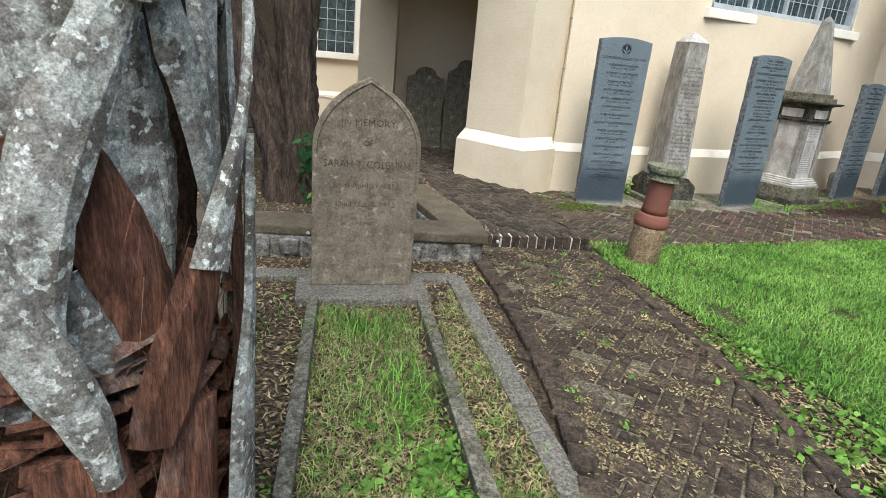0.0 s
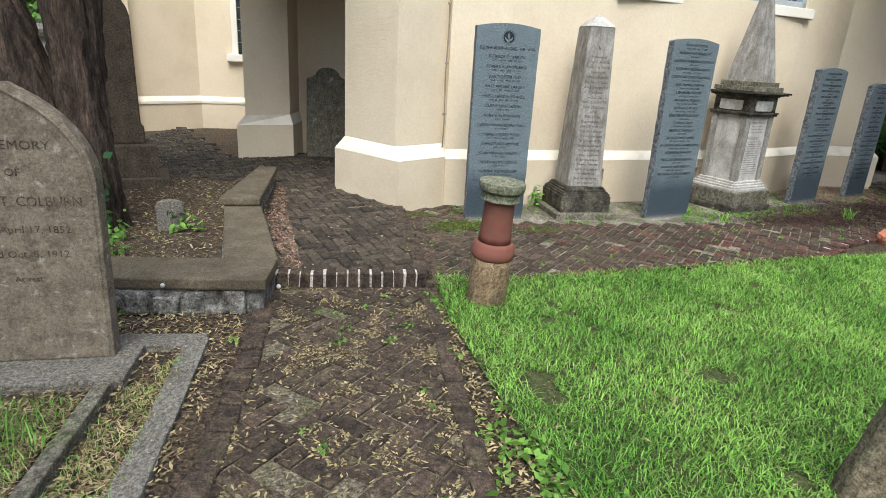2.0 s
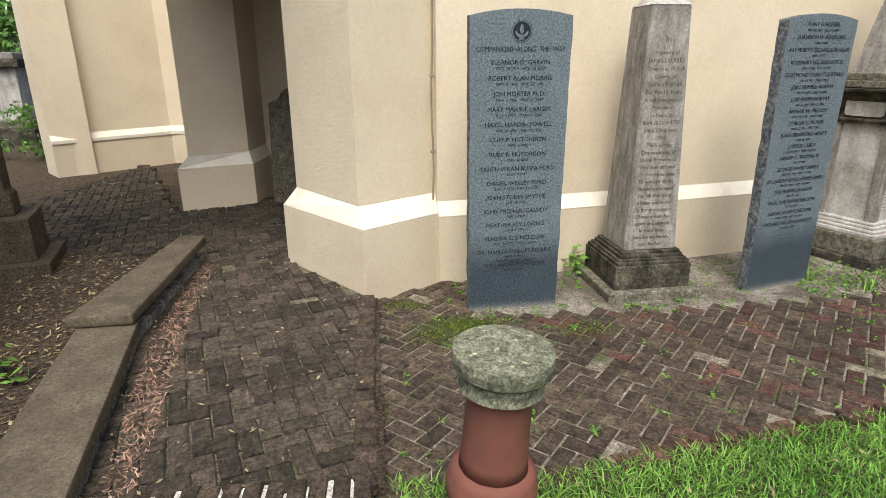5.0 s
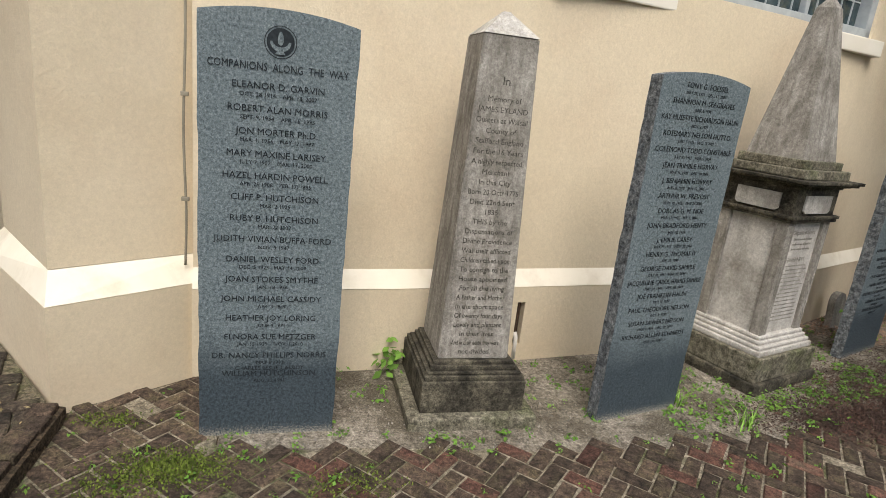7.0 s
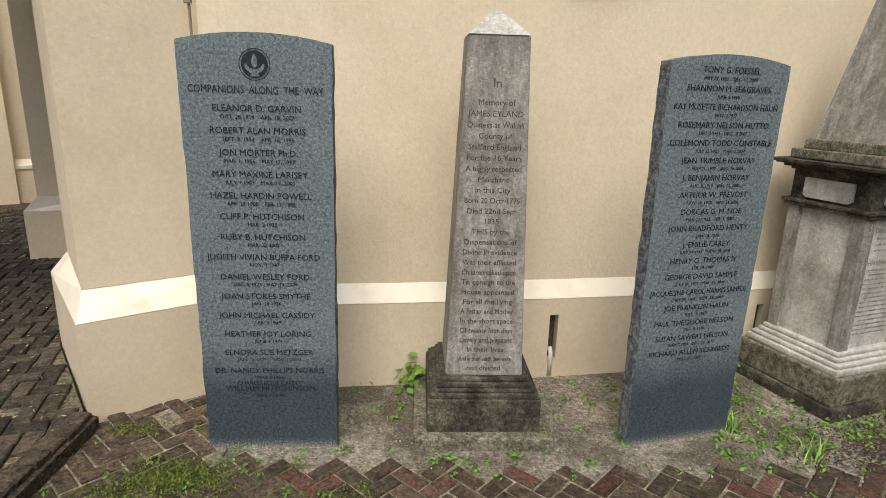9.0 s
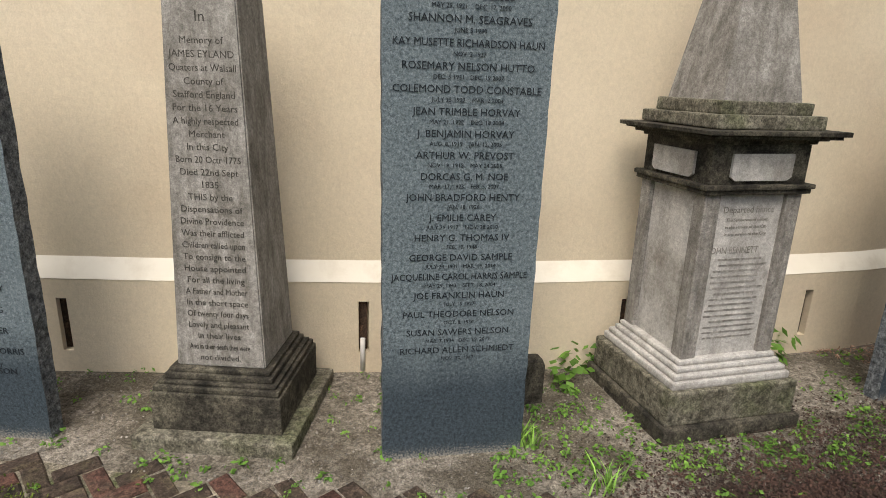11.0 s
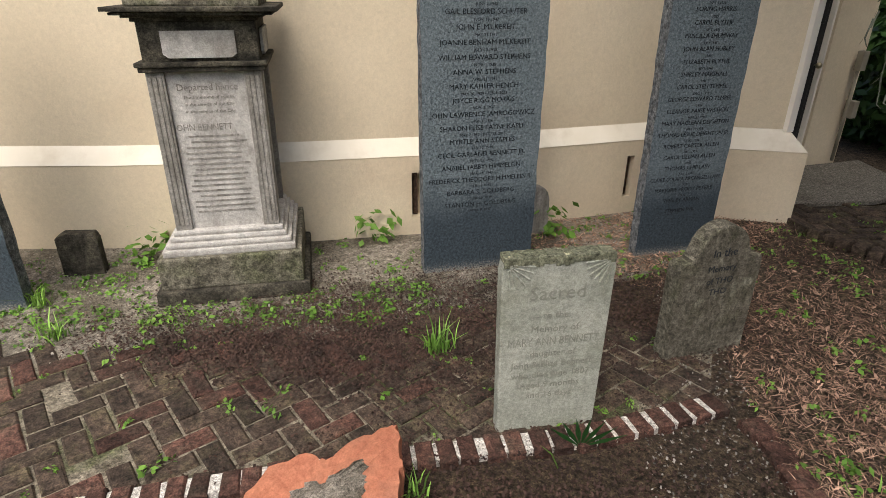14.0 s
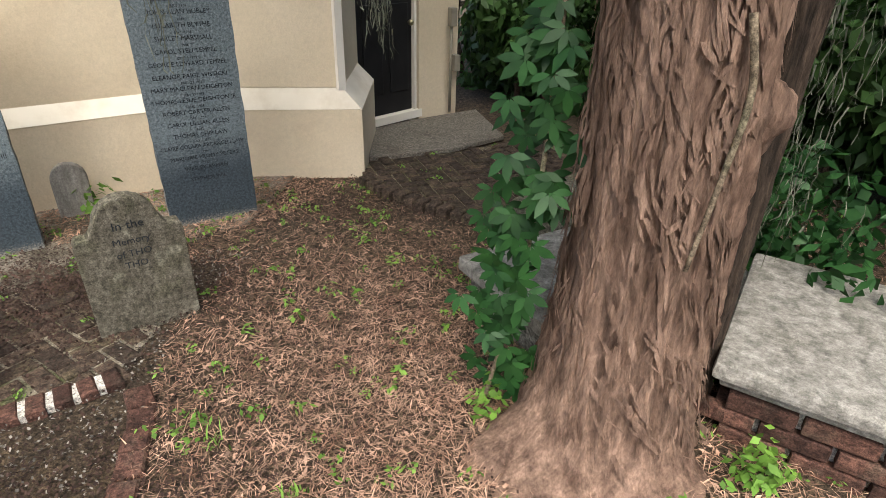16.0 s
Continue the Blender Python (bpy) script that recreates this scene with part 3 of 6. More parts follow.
for i in range(k):
    a, b = -L + 0.07 + (2 * L - 0.14) * i / k, -L + 0.07 + (2 * L - 0.14) * (i + 1) / k
    bm = fresh()
    add_box(bm, a + 0.02, b - 0.02, 0.1, 0.11, 2.17, 4.23)
    part("pane", bm, LEADGLASS, win)
    if i:
        bm = fresh()
        add_box(bm, a - 0.02, a + 0.02, 0.05, 0.13, 2.17, 4.23, 0.006)
        part("mullion", bm, LEADBAR, win)
    bm = fresh()
    for j in range(1, 5):
        add_box(bm, a + 0.02 + (b - a) * j / 5, a + 0.028 + (b - a) * j / 5, 0.09, 0.105, 2.17, 4.23)
    for j in range(1, 10):
        add_box(bm, a + 0.02, b - 0.02, 0.092, 0.103, 2.17 + j * 0.18, 2.178 + j * 0.18)
    part("lead_bars", bm, LEADBAR, win)


def pier(name, base, top, high, label, plinth_z=0.52):
    """A buttress: a splayed plinth with a sloping white ledge under the shaft."""
    bm = fresh()
    n = len(base)
    lo = [bm.verts.new((*p, -0.2)) for p in base]
    hi = [bm.verts.new((*p, plinth_z)) for p in base]
    bm.faces.new(lo[::-1])
    bm.faces.new(hi)
    for i in range(n):
        bm.faces.new((lo[i], lo[(i + 1) % n], hi[(i + 1) % n], hi[i]))
    bmesh.ops.recalc_face_normals(bm, faces=bm.faces)
    ob = thing(name, label, "wall", kind="structure")
    part("plinth", bm, STUCCO, ob)
    bm = fresh()
    lo = [bm.verts.new((*p, plinth_z + 0.003)) for p in base]
    hi = [bm.verts.new((*p, plinth_z + 0.13)) for p in top]
    bm.faces.new(lo[::-1])
    bm.faces.new(hi)
    for i in range(n):
        bm.faces.new((lo[i], lo[(i + 1) % n], hi[(i + 1) % n], hi[i]))
    bmesh.ops.recalc_face_normals(bm, faces=bm.faces)
    part("ledge", bm, BAND, ob, "white sloping ledge")
    part("shaft", prism(top, plinth_z + 0.133, high), STUCCO, ob)
    return ob


pier("wall_buttress", [(0.999, 6.253), (1.543, 6.684), (1.615, 7.043), (0.962, 9.327), (0.348, 7.015)], [(0.964, 6.376), (1.51, 6.772), (1.581, 7.098), (1.038, 9.316), (0.455, 7.032)], 5.2, "cream stuccoed corner buttress with splayed plinth")
pier("wall_pier", [(-1.005, 8.607), (-0.318, 8.872), (-0.25, 9.572), (-0.175, 12.885), (-0.651, 12.929)], [(-0.899, 8.657), (-0.362, 8.917), (-0.289, 9.576), (-0.222, 12.889), (-0.555, 12.919)], 5.2, "shaded cream pier beside the wall recess")
bm = fresh()
strip_wall(bm, [(-0.321, 9.478), (1.081, 9.362)], -0.2, 5.2, 0.4)
strip_wall(bm, [(1.038, 9.316), (1.62, 7.093)], -0.2, 5.2, 0.1, 0.0)
bmesh.ops.recalc_face_normals(bm, faces=bm.faces)
tagged(part("wall_recess", bm, STUCCO), "shaded cream wall at the back of the recess", "wall", kind="structure")
# Unseen slab, added low over the recess to keep sky light out.
bm = fresh()
add_box(bm, -0.739, 1.131, 7.35, 9.616, 2.55, 2.75)
tagged(part("ceiling", bm, STUCCO), "added unseen cream slab that darkens the wall recess", "ceiling", kind="structure")

# the far wall with the tall window, seen past the pier
FAR = [(-4.799, 13.294), (-3.659, 11.177), (-2.415, 12.267), (-0.474, 12.553)]
bm = fresh()
strip_wall(bm, FAR[1:3], -0.2, 5.2, 0.5)
strip_wall(bm, [FAR[2], (-1.817, 12.348)], -0.2, 5.2, 0.5)
strip_wall(bm, [(-1.817, 12.348), (-0.893, 12.485)], -0.2, 1.35, 0.5)
strip_wall(bm, [(-0.893, 12.485), FAR[3]], -0.2, 5.2, 0.5)
strip_wall(bm, FAR[:2], -0.2, 5.2, 0.5)
bmesh.ops.recalc_face_normals(bm, faces=bm.faces)
tagged(part("wall_west", bm, STUCCO), "sunlit cream church wall with a tall window", "wall", kind="structure")
bm = fresh()
strip_wall(bm, FAR[1:], -0.2, 0.45, 0.01, 0.06)
bmesh.ops.recalc_face_normals(bm, faces=bm.faces)
tagged(part("wall_plinth", bm, STUCCO), "cream plinth of the far church wall", "plinth", kind="structure")
bm = fresh()
chamfer(bm, FAR[1:], 0.5, 0.58, 0.07)
strip_wall(bm, FAR[1:], 0.453, 0.5, 0.01, 0.075)
bmesh.ops.recalc_face_normals(bm, faces=bm.faces)
tagged(part("trim", bm, BAND), "white moulded ledge of the far wall", "trim", kind="structure")
w2 = thing("window_2", "tall leaded window with a white stone surround", "window", at_line((-1.817, 12.348), (-0.893, 12.485)), kind="structure")
bm = fresh()
add_box(bm, -0.56, 0.56, -0.1, 0.15, 1.22, 1.35, 0.015)
part("window_sill", bm, TRIMW, w2)
bm = fresh()
for a, b in ((-0.465, -0.36), (0.36, 0.465)):
    add_box(bm, a, b, -0.02, 0.15, 1.353, 5.0, 0.01)
part("window_frame", bm, TRIMW, w2)
bm = fresh()
add_box(bm, -0.36, 0.36, 0.1, 0.12, 1.353, 5.0)
part("pane", bm, LEADGLASS, w2)
bm = fresh()
for j in range(1, 4):
    add_box(bm, -0.36 + j * 0.18 - 0.006, -0.36 + j * 0.18 + 0.006, 0.085, 0.1, 1.36, 5.0)
for j in range(1, 18):
    add_box(bm, -0.36, 0.36, 0.087, 0.099, 1.36 + j * 0.2, 1.372 + j * 0.2)
part("lead_bars", bm, LEADBAR, w2)

wc = thing("wall_cable", "thin cream-painted cable clipped down the wall corner", "cable")
bm = fresh()
tube(bm, spline([(1.47, 6.655, 0.62), (1.475, 6.655, 0.9), (1.465, 6.655, 1.3), (1.475, 6.66, 1.8), (1.468, 6.66, 2.6), (1.47, 6.66, 4.2)], 40), [0.007] * 40, 6)
part("cable", bm, PIPE, wc, smooth=True)
for z in (0.95, 1.45, 2.0, 2.6):
    bm = fresh()
    add_box(bm, 1.455, 1.49, 6.642, 6.662, z, z + 0.02, 0.003)
    part("clip", bm, PIPE, wc)

# the end buttress, the door beyond it
pier("wall_end_buttress", [(8.161, 8.353), (8.25, 9.263), (7.589, 9.549), (7.081, 8.413), (7.254, 8.367)], [(8.04, 8.412), (8.129, 9.254), (7.589, 9.549), (7.073, 8.485), (7.208, 8.432)], 5.2, "cream end buttress with white-edged corner", 0.46)
bm = fresh()
strip_wall(bm, [(8.018, 8.384), (8.063, 8.411)], 0.58, 5.2, 0.05, 0.0)
bmesh.ops.recalc_face_normals(bm, faces=bm.faces)
tagged(part("trim", bm, TRIMW), "white painted corner strip of the buttress", "trim", kind="structure")
bm = fresh()
strip_wall(bm, [(8.64, 9.645), (9.003, 9.885), (9.053, 10.219)], -0.2, 4.0, 0.4)
strip_wall(bm, [(7.649, 9.068), (8.148, 9.261), (8.64, 9.645)], 2.2, 5.2, 0.3)
bmesh.ops.recalc_face_normals(bm, faces=bm.faces)
tagged(part("wall_east", bm, STUCCO), "cream wall beside the black side door", "wall", kind="structure")
dr = thing("door_1", "closed black panelled side door over a white threshold", "door", at_line((8.109, 9.246), (8.636, 9.667)), kind="structure")
bm = fresh()
add_box(bm, -0.31, 0.31, 0.03, 0.08, 0.12, 2.2, 0.004)
part("door_leaf", bm, DARKDOOR, dr)
bm = fresh()
for a, b, c, d in ((-0.24, -0.04, 0.3, 1.0), (0.04, 0.24, 0.3, 1.0), (-0.24, -0.04, 1.15, 2.05), (0.04, 0.24, 1.15, 2.05)):
    add_box(bm, a, b, 0.018, 0.03, c, d, 0.006)
part("door_panel", bm, DARKDOOR, dr)
bm = lathe([(0.008, 0), (0.008, 0.03), (0.022, 0.035), (0.026, 0.05), (0.018, 0.065), (0.004, 0.07)], 16)
bmesh.ops.transform(bm, matrix=pose(0.24, 0.03, 0.85, 90), verts=bm.verts)
part("door_knob", bm, BRASS, dr, "round brass knob", True)
bm = fresh()
add_box(bm, -0.34, 0.36, -0.03, 0.1, 0.05, 0.12, 0.006)
part("threshold", bm, TRIMW, dr, "white threshold")
bm = fresh()
add_box(bm, 0.285, 0.31, -0.01, 0.03, 0.12, 2.2, 0.003)
part("door_frame", bm, TRIMW, dr)
pp = thing("drain_pipe", "grey pipe with an electric box on the wall", "pipe", pose(8.922, 9.787, 0, 0, 0, 30.322))
bm = fresh()
tube(bm, [(0, -0.02, 0.06), (0, -0.02, 0.9)], [0.013, 0.013], 10)
part("pipe", bm, PIPE, pp, smooth=True)
bm = fresh()
add_box(bm, -0.03, 0.03, -0.06, 0, 0.8, 0.95, 0.006)
part("junction_box", bm, PIPE, pp)
bm = fresh()
add_box(bm, 0.02, 0.08, -0.06, 0.02, 0.42, 0.56, 0.006)
part("junction_box", bm, PIPE, pp)


# ---- standing slabs with lists of names ----
def arched(w0, w1, h0, h1, n=9):
    """Outline of a slab with a low curved head; wider at the top by w1."""
    o = [(-w0 / 2, 0), (w0 / 2, 0)]
    for i in range(n + 1):
        u = 1 - 2 * i / n
        o.append((u * w1 / 2, h1 - (h1 - h0) * u * u))
    return o


def slab_stone(p, q, h0, h1, seed, rows, label, badge=False, w1=None, size=0.026, chip=True):
    w = (Vector(q) - Vector(p)).length
    w1 = w1 or w * 1.03
    st = thing("memorial_slab", label, "gravestone", at_line(p, q), "memorial slabs along the wall")
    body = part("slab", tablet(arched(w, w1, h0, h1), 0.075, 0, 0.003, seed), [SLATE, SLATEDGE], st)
    lettering("inscription", rows, st, w1 * 0.88, CARVED, 0.0024)
    if badge:
        bm = fresh()
        bmesh.ops.create_circle(bm, cap_ends=True, segments=36, radius=0.052)
        bmesh.ops.transform(bm, matrix=pose(0, -0.0022, h0 - 0.085, 90), verts=bm.verts)
        disc = part("badge", bm, CARVED, st, "round dark chalice badge")
        bm = fresh()
        ring = [[bm.verts.new((r * math.cos(a), r * math.sin(a), 0)) for a in np.linspace(0, 2 * math.pi, 37)[:-1]] for r in (0.058, 0.061)]
        for k in range(36):
            bm.faces.new((ring[0][k], ring[0][(k + 1) % 36], ring[1][(k + 1) % 36], ring[1][k]))
        bmesh.ops.transform(bm, matrix=pose(0, -0.0022, h0 - 0.085, 90), verts=bm.verts)
        part("badge_ring", bm, CARVED, disc)
        bm = fresh()
        cup = [bm.verts.new((0.04 * math.cos(a), 0.04 * math.sin(a) + 0.004, 0)) for a in np.linspace(math.pi * 1.02, math.pi * 1.98, 14)]
        cup += [bm.verts.new((0.03 * math.cos(a), 0.022 * math.sin(a) + 0.004, 0)) for a in np.linspace(math.pi * 1.98, math.pi * 1.02, 14)]
        bm.faces.new(cup)
        fl = [bm.verts.new((0.011 * math.sin(a) * (1 - 0.25 * math.cos(a)), 0.026 * math.cos(a) + 0.014, 0)) for a in np.linspace(0, 6.28, 14)[:-1]]
        bm.faces.new(fl)
        ft = [bm.verts.new(p_) for p_ in ((-0.02, -0.045, 0), (0.02, -0.045, 0), (0.006, -0.026, 0), (-0.006, -0.026, 0))]
        bm.faces.new(ft)
        bmesh.ops.transform(bm, matrix=pose(0, -0.003, h0 - 0.085, 90), verts=bm.verts)
        part("chalice", bm, SLATE, disc, "pale grey chalice and flame")
    return st


def names(rows, z0, z1, big=0.032, small=0.018):
    """Names spread evenly from z0 down to z1, each with its dates under it."""
    out = []
    n = len(rows)
    for i, r in enumerate(rows):
        z = z0 + (z1 - z0) * i / max(1, n - 1)
        a, _, b = r.partition("|")
        out.append((a, 0, z, big))
        if b:
            out.append((b, 0, z - 0.03, small))
    return out


slab_stone((1.667, 6.095), (2.25, 6.148), 1.8, 1.835, 11,
           [("COMPANIONS  ALONG  THE  WAY", 0, 1.605, 0.042)] + names([
               "ELEANOR D. GARVIN|OCT. 28 1914    APR. 18, 2007", "ROBERT ALAN MORRIS|SEPT. 9, 1934    APR. 16, 1995", "JON MORTER Ph.D.|MAR. 1, 1956    MAY 17, 1997",
               "MARY MAXINE LARISEY|JULY 7 1907    MAR. 17, 2000", "HAZEL HARDIN POWELL|APR. 25 1908    FEB. 17, 1985", "CLIFF P. HUTCHISON|MAR. 2 1925", "RUBY B. HUTCHISON|MAR. 22 2009",
               "JUDITH VIVIAN BUFFA FORD|NOV. 9 1947", "DANIEL WESLEY FORD|DEC. 5 1923   MAY 14, 2009", "JOAN STOKES SMYTHE|JAN. 18 1936", "JOHN MICHAEL CASSIDY|APR. 3 1949", "HEATHER JOY LORING|JUNE 4 1971",
               "ELNORA SUE METZGER|JAN. 15 1929    NOV. 1 2010", "DR. NANCY PHILLIPS NORRIS|MAY 8 1933", "WILLIAM HUTCHINSON|AUG. 12 1941"], 1.535, 0.3, 0.037, 0.023) + [("CHARLES LESLIE CASSIDY", 0, 0.33, 0.026)],
           "tall blue-grey slate slab listing names under a round badge", True)
slab_stone((3.625, 6.252), (4.175, 6.422), 1.785, 1.82, 12, names([
    "TONY G. FOESSEL|MAY 29, 1921    DEC. 17, 2000", "SHANNON M. SEAGRAVES|JUNE 5 1930", "KAY MUSETTE RICHARDSON HAUN|NOV. 2 1927", "ROSEMARY NELSON HUTTO|DEC. 5 1931   DEC. 19 2007", "COLEMOND TODD CONSTABLE|JULY 25 1922    MAR. 2 2004",
    "JEAN TRIMBLE HORVAY|MAY 21, 1922    DEC. 18 2004", "J. BENJAMIN HORVAY|AUG. 8, 1919    JAN. 12, 2005", "ARTHUR W. PREVOST|NOV. 19, 1918    MAY 24 2005", "DORCAS G. M. NOE|MAR. 17, 1923    FEB. 5, 2007", "JOHN BRADFORD HENTY|JAN. 18, 1926",
    "J. EMILIE CAREY|JULY 29 1917    NOV. 28 2010", "HENRY G. THOMAS IV|FEB. 10, 1948", "GEORGE DAVID SAMPLE|JULY 24, 1931   MAR. 19, 2014", "JACQUELINE CAROL HARRIS SAMPLE|MAY 29, 1943    SEPT. 18, 2004", "JOE FRANKLIN HAUN|JULY 15 1927", "PAUL THEODORE NELSON|OCT. 8, 1930",
    "SUSAN SAWERS NELSON|MAR. 7 1934   DEC. 19, 2017", "RICHARD ALLEN SCHMIEDT|NOV. 30, 1947"], 1.745, 0.47, 0.036, 0.021), "tall blue-grey slate slab listing eighteen names")
slab_stone((5.955, 7.145), (6.503, 7.401), 1.61, 1.645, 13, names([
    "DONALD LEE COWIE|DEC. 5 1927", "NANCY DIXON WATERS|JAN. 4 1931", "SUZANNA VAN DER WOUDE|AUG. 5 1942", "DANIEL KENNETH SCHUTER|JUNE 2 1948", "GAIL BLESFORD SCHUTER|NOV. 15 1947", "JOHN E. MILKEREIT|MAY 25 1937", "JOANNE BENHAM MILKEREIT|JULY 10 1938",
    "WILLIAM EDWARD STEPHENS|NOV. 1 1938", "ANNA W. STEPHENS|APRIL 23, 1943", "MARY KAHLER HENCH|MAY 20, 1929 - FEB. 9, 2013", "JOYCE RIGG MORRIS|NOV. 2, 1937", "JOHN LAWRENCE JAMROGOWICZ|FEB. 1, 1956", "SHARON ELISE PAYNE KAPLE|MAY 7 1950 - DEC. 23, 2013", "MYRTLE ANN STAPLES|FEB. 10, 1944",
    "CECIL GARLAND BENNETT JR.|NOV. 25, 1942", "ANABEL (ABBY) HIMMELEIN|MAR. 14, 1943", "FREDERICK THEODORE HIMMELEIN III|FEB. 17 1943", "BARBARA S. GOLDBERG|JUNE 20, 1939", "STANTON H. GOLDBERG|APRIL 9, 1937"], 1.565, 0.37, 0.034, 0.02), "blue-grey slate slab listing nineteen names")
slab_stone((7.09, 7.588), (7.524, 7.78), 1.46, 1.495, 14, names([
    "WALTER A. METZGER|JAN. 3 1926", "FRANCES METZGER|MAY 9 1929", "LORING HARRIS|1939", "CAROL BLYTHE|OCT. 1941", "PRISCILLA SHUMWAY|JULY 1937", "JOHN ALAN HUBLEY|1942", "ELIZABETH BLYTHE|SEPT. 1946", "SHIRLEY MARSHALL|1936", "CAROL STELI TEMPEL|DEC. 9 1939", "GEORGE EDWARD TEMPEL|1938", "ELEANOR PAIGE WISTICKI|MAR. 27 1935",
    "MARY MACLEAN DEIGHTON|MAY 23 1938", "THOMAS LESLIE DEIGHTON JR|AUG. 1936", "ROBERT CARTER ALLEN|DEC. 1937", "CAROL LILLIAN ALLEN|1942", "THOMAS CHIP LAW|JULY 5 1951", "CLAIRE COLARA ARCANGELI LAW|1939", "MARJORIE PRODY PETERS|1933", "WESLEY ARMAN", "STEPHEN WIL"], 1.43, 0.26, 0.031, 0.018), "blue-grey slate slab leaning a little beside the buttress")


# ---- obelisk and pedestal monument ----
def frustum(bm, w0, w1, z0, z1, bev=0.004):
    a, b = w0 / 2, w1 / 2
    add_box(bm, -a, a, -a, a, z0, z1, 0, 0, a - b)


ob1 = thing("obelisk", "weathered grey stone obelisk on a dark moulded base", "monument", pose(2.916, 6.497, 0, 0, 0, 4.346))
bm = fresh()
add_box(bm, -0.335, 0.335, -0.335, 0.335, -0.02, 0.065, 0.012, 0.006)
part("foot_slab", bm, MOSSY, ob1)
bm = fresh()
add_box(bm, -0.27, 0.27, -0.27, 0.27, 0.065, 0.235, 0.008)
part("base_block", bm, BLACKENED, ob1)
bm = fresh()
for w, a, b in ((0.52, 0.235, 0.26), (0.49, 0.26, 0.275), (0.45, 0.275, 0.30), (0.42, 0.30, 0.32)):
    add_box(bm, -w / 2, w / 2, -w / 2, w / 2, a, b, 0.006)
part("base_moulding", bm, BLACKENED, ob1)
bm = fresh()
frustum(bm, 0.37, 0.265, 0.32, 1.875)
bmesh.ops.bevel(bm, geom=bm.edges[:], offset=0.006, segments=2, affect="EDGES")
part("shaft", bm, GRITSTONE, ob1)
bm = fresh()
frustum(bm, 0.265, 0.03, 1.875, 1.985)
part("cap", bm, MARBLE, ob1, "pale pyramid cap")
rows = [("In", 0, 1.66, 0.055)] + [(s, 0, 1.585 - i * 0.0475, 0.036) for i, s in enumerate(
    ["Memory of", "JAMES EYLAND", "Quaters at Walsall", "County of", "Stafford England", "For the 16 Years", "A highly respected", "Merchant", "In this City", "Born 20 Octr 1775", "Died 22nd Sept", "1835", "THIS by the", "Dispensations of", "Divine Providence", "Was their afflicted", "Children called upon", "To consign to the", "House appointed", "For all the living", "A Father and Mother", "In the short space", "Of twenty four days", "Lovely and pleasant", "in their lives", "And in their death they were", "not divided."])]
txt = lettering("inscription", rows, ob1, 0.25, WORNCUT, 0.0)
txt.matrix_local = pose(0, -0.187, 0.32, -2.005) @ Matrix.Translation((0, 0, -0.32))

pm = thing("pedestal_monument", "stained marble pedestal under a tapering stone spire", "monument", pose(4.98, 7.002, 0, 0, 0, 22.314) @ Matrix.Diagonal((1.06, 1.0, 1.035, 1)))
for nm, w, a, b, mtl, bev in (("foot_slab", 0.68, -0.03, 0.07, BLACKENED, 0.015), ("base_block", 0.63, 0.07, 0.225, MOSSY, 0.01)):
    bm = fresh()
    add_box(bm, -w / 2, w / 2, -w / 2, w / 2, a, b, bev, 0.004)
    part(nm, bm, mtl, pm)
bm = fresh()
for w, a, b in ((0.58, 0.225, 0.26), (0.55, 0.26, 0.285), (0.51, 0.285, 0.31), (0.48, 0.31, 0.335)):
    add_box(bm, -w / 2, w / 2, -w / 2, w / 2, a, b, 0.01)
part("base_moulding", bm, MARBLE, pm)
bm = fresh()
add_box(bm, -0.205, 0.205, -0.205, 0.205, 0.335, 1.04)
part("die", bm, MARBLE, pm, "stained white marble faces")
for sx in (-1, 1):
    for sy in (-1, 1):
        bm = fresh()
        add_box(bm, sx * 0.19 - 0.035, sx * 0.19 + 0.035, sy * 0.19 - 0.035, sy * 0.19 + 0.035, 0.335, 1.04, 0.004)
        for k in range(3):
            add_box(bm, sx * 0.19 - 0.026 + k * 0.02, sx * 0.19 - 0.014 + k * 0.02, sy * 0.19 - 0.039, sy * 0.19 + 0.039, 0.36, 1.02, 0.003)
        part("corner_pilaster", bm, GRITSTONE, pm)
bm = fresh()
add_box(bm, -0.245, 0.245, -0.245, 0.245, 1.04, 1.06, 0.004)
add_box(bm, -0.255, 0.255, -0.255, 0.255, 1.06, 1.08, 0.006)
part("string_course", bm, BLACKENED, pm)
bm = fresh()
add_box(bm, -0.225, 0.225, -0.225, 0.225, 1.08, 1.235, 0.003)
part("frieze", bm, BLACKENED, pm)
for a in range(4):
    bm = fresh()
    o = [(-0.14, 1.11), (-0.12, 1.095), (0.12, 1.095), (0.14, 1.11), (0.14, 1.2), (-0.14, 1.2)]
    f = [bm.verts.new((x, -0.229, z)) for x, z in o]
    bm.faces.new(f)
    ex = bmesh.ops.extrude_face_region(bm, geom=bm.faces[:])
    for v in ex["geom"]:
        if isinstance(v, bmesh.types.BMVert):
            v.co.y -= 0.012
    bmesh.ops.recalc_face_normals(bm, faces=bm.faces)
    p_ = part("frieze_panel", bm, MARBLE, pm, "white streaked panel")
    p_.matrix_local = pose(0, 0, 0, 0, 0, 90 * a)
bm = fresh()
for w, a, b in ((0.48, 1.235, 1.25), (0.53, 1.25, 1.262), (0.59, 1.262, 1.274), (0.634, 1.274, 1.292)):
    add_box(bm, -w / 2, w / 2, -w / 2, w / 2, a, b, 0.003, 0.003)
part("cornice", bm, BLACKENED, pm)
for w, a, b in ((0.5, 1.292, 1.345), (0.425, 1.345, 1.395)):
    bm = fresh()
    add_box(bm, -w / 2, w / 2, -w / 2, w / 2, a, b, 0.008, 0.004)
    part("cap_step", bm, MOSSY, pm)
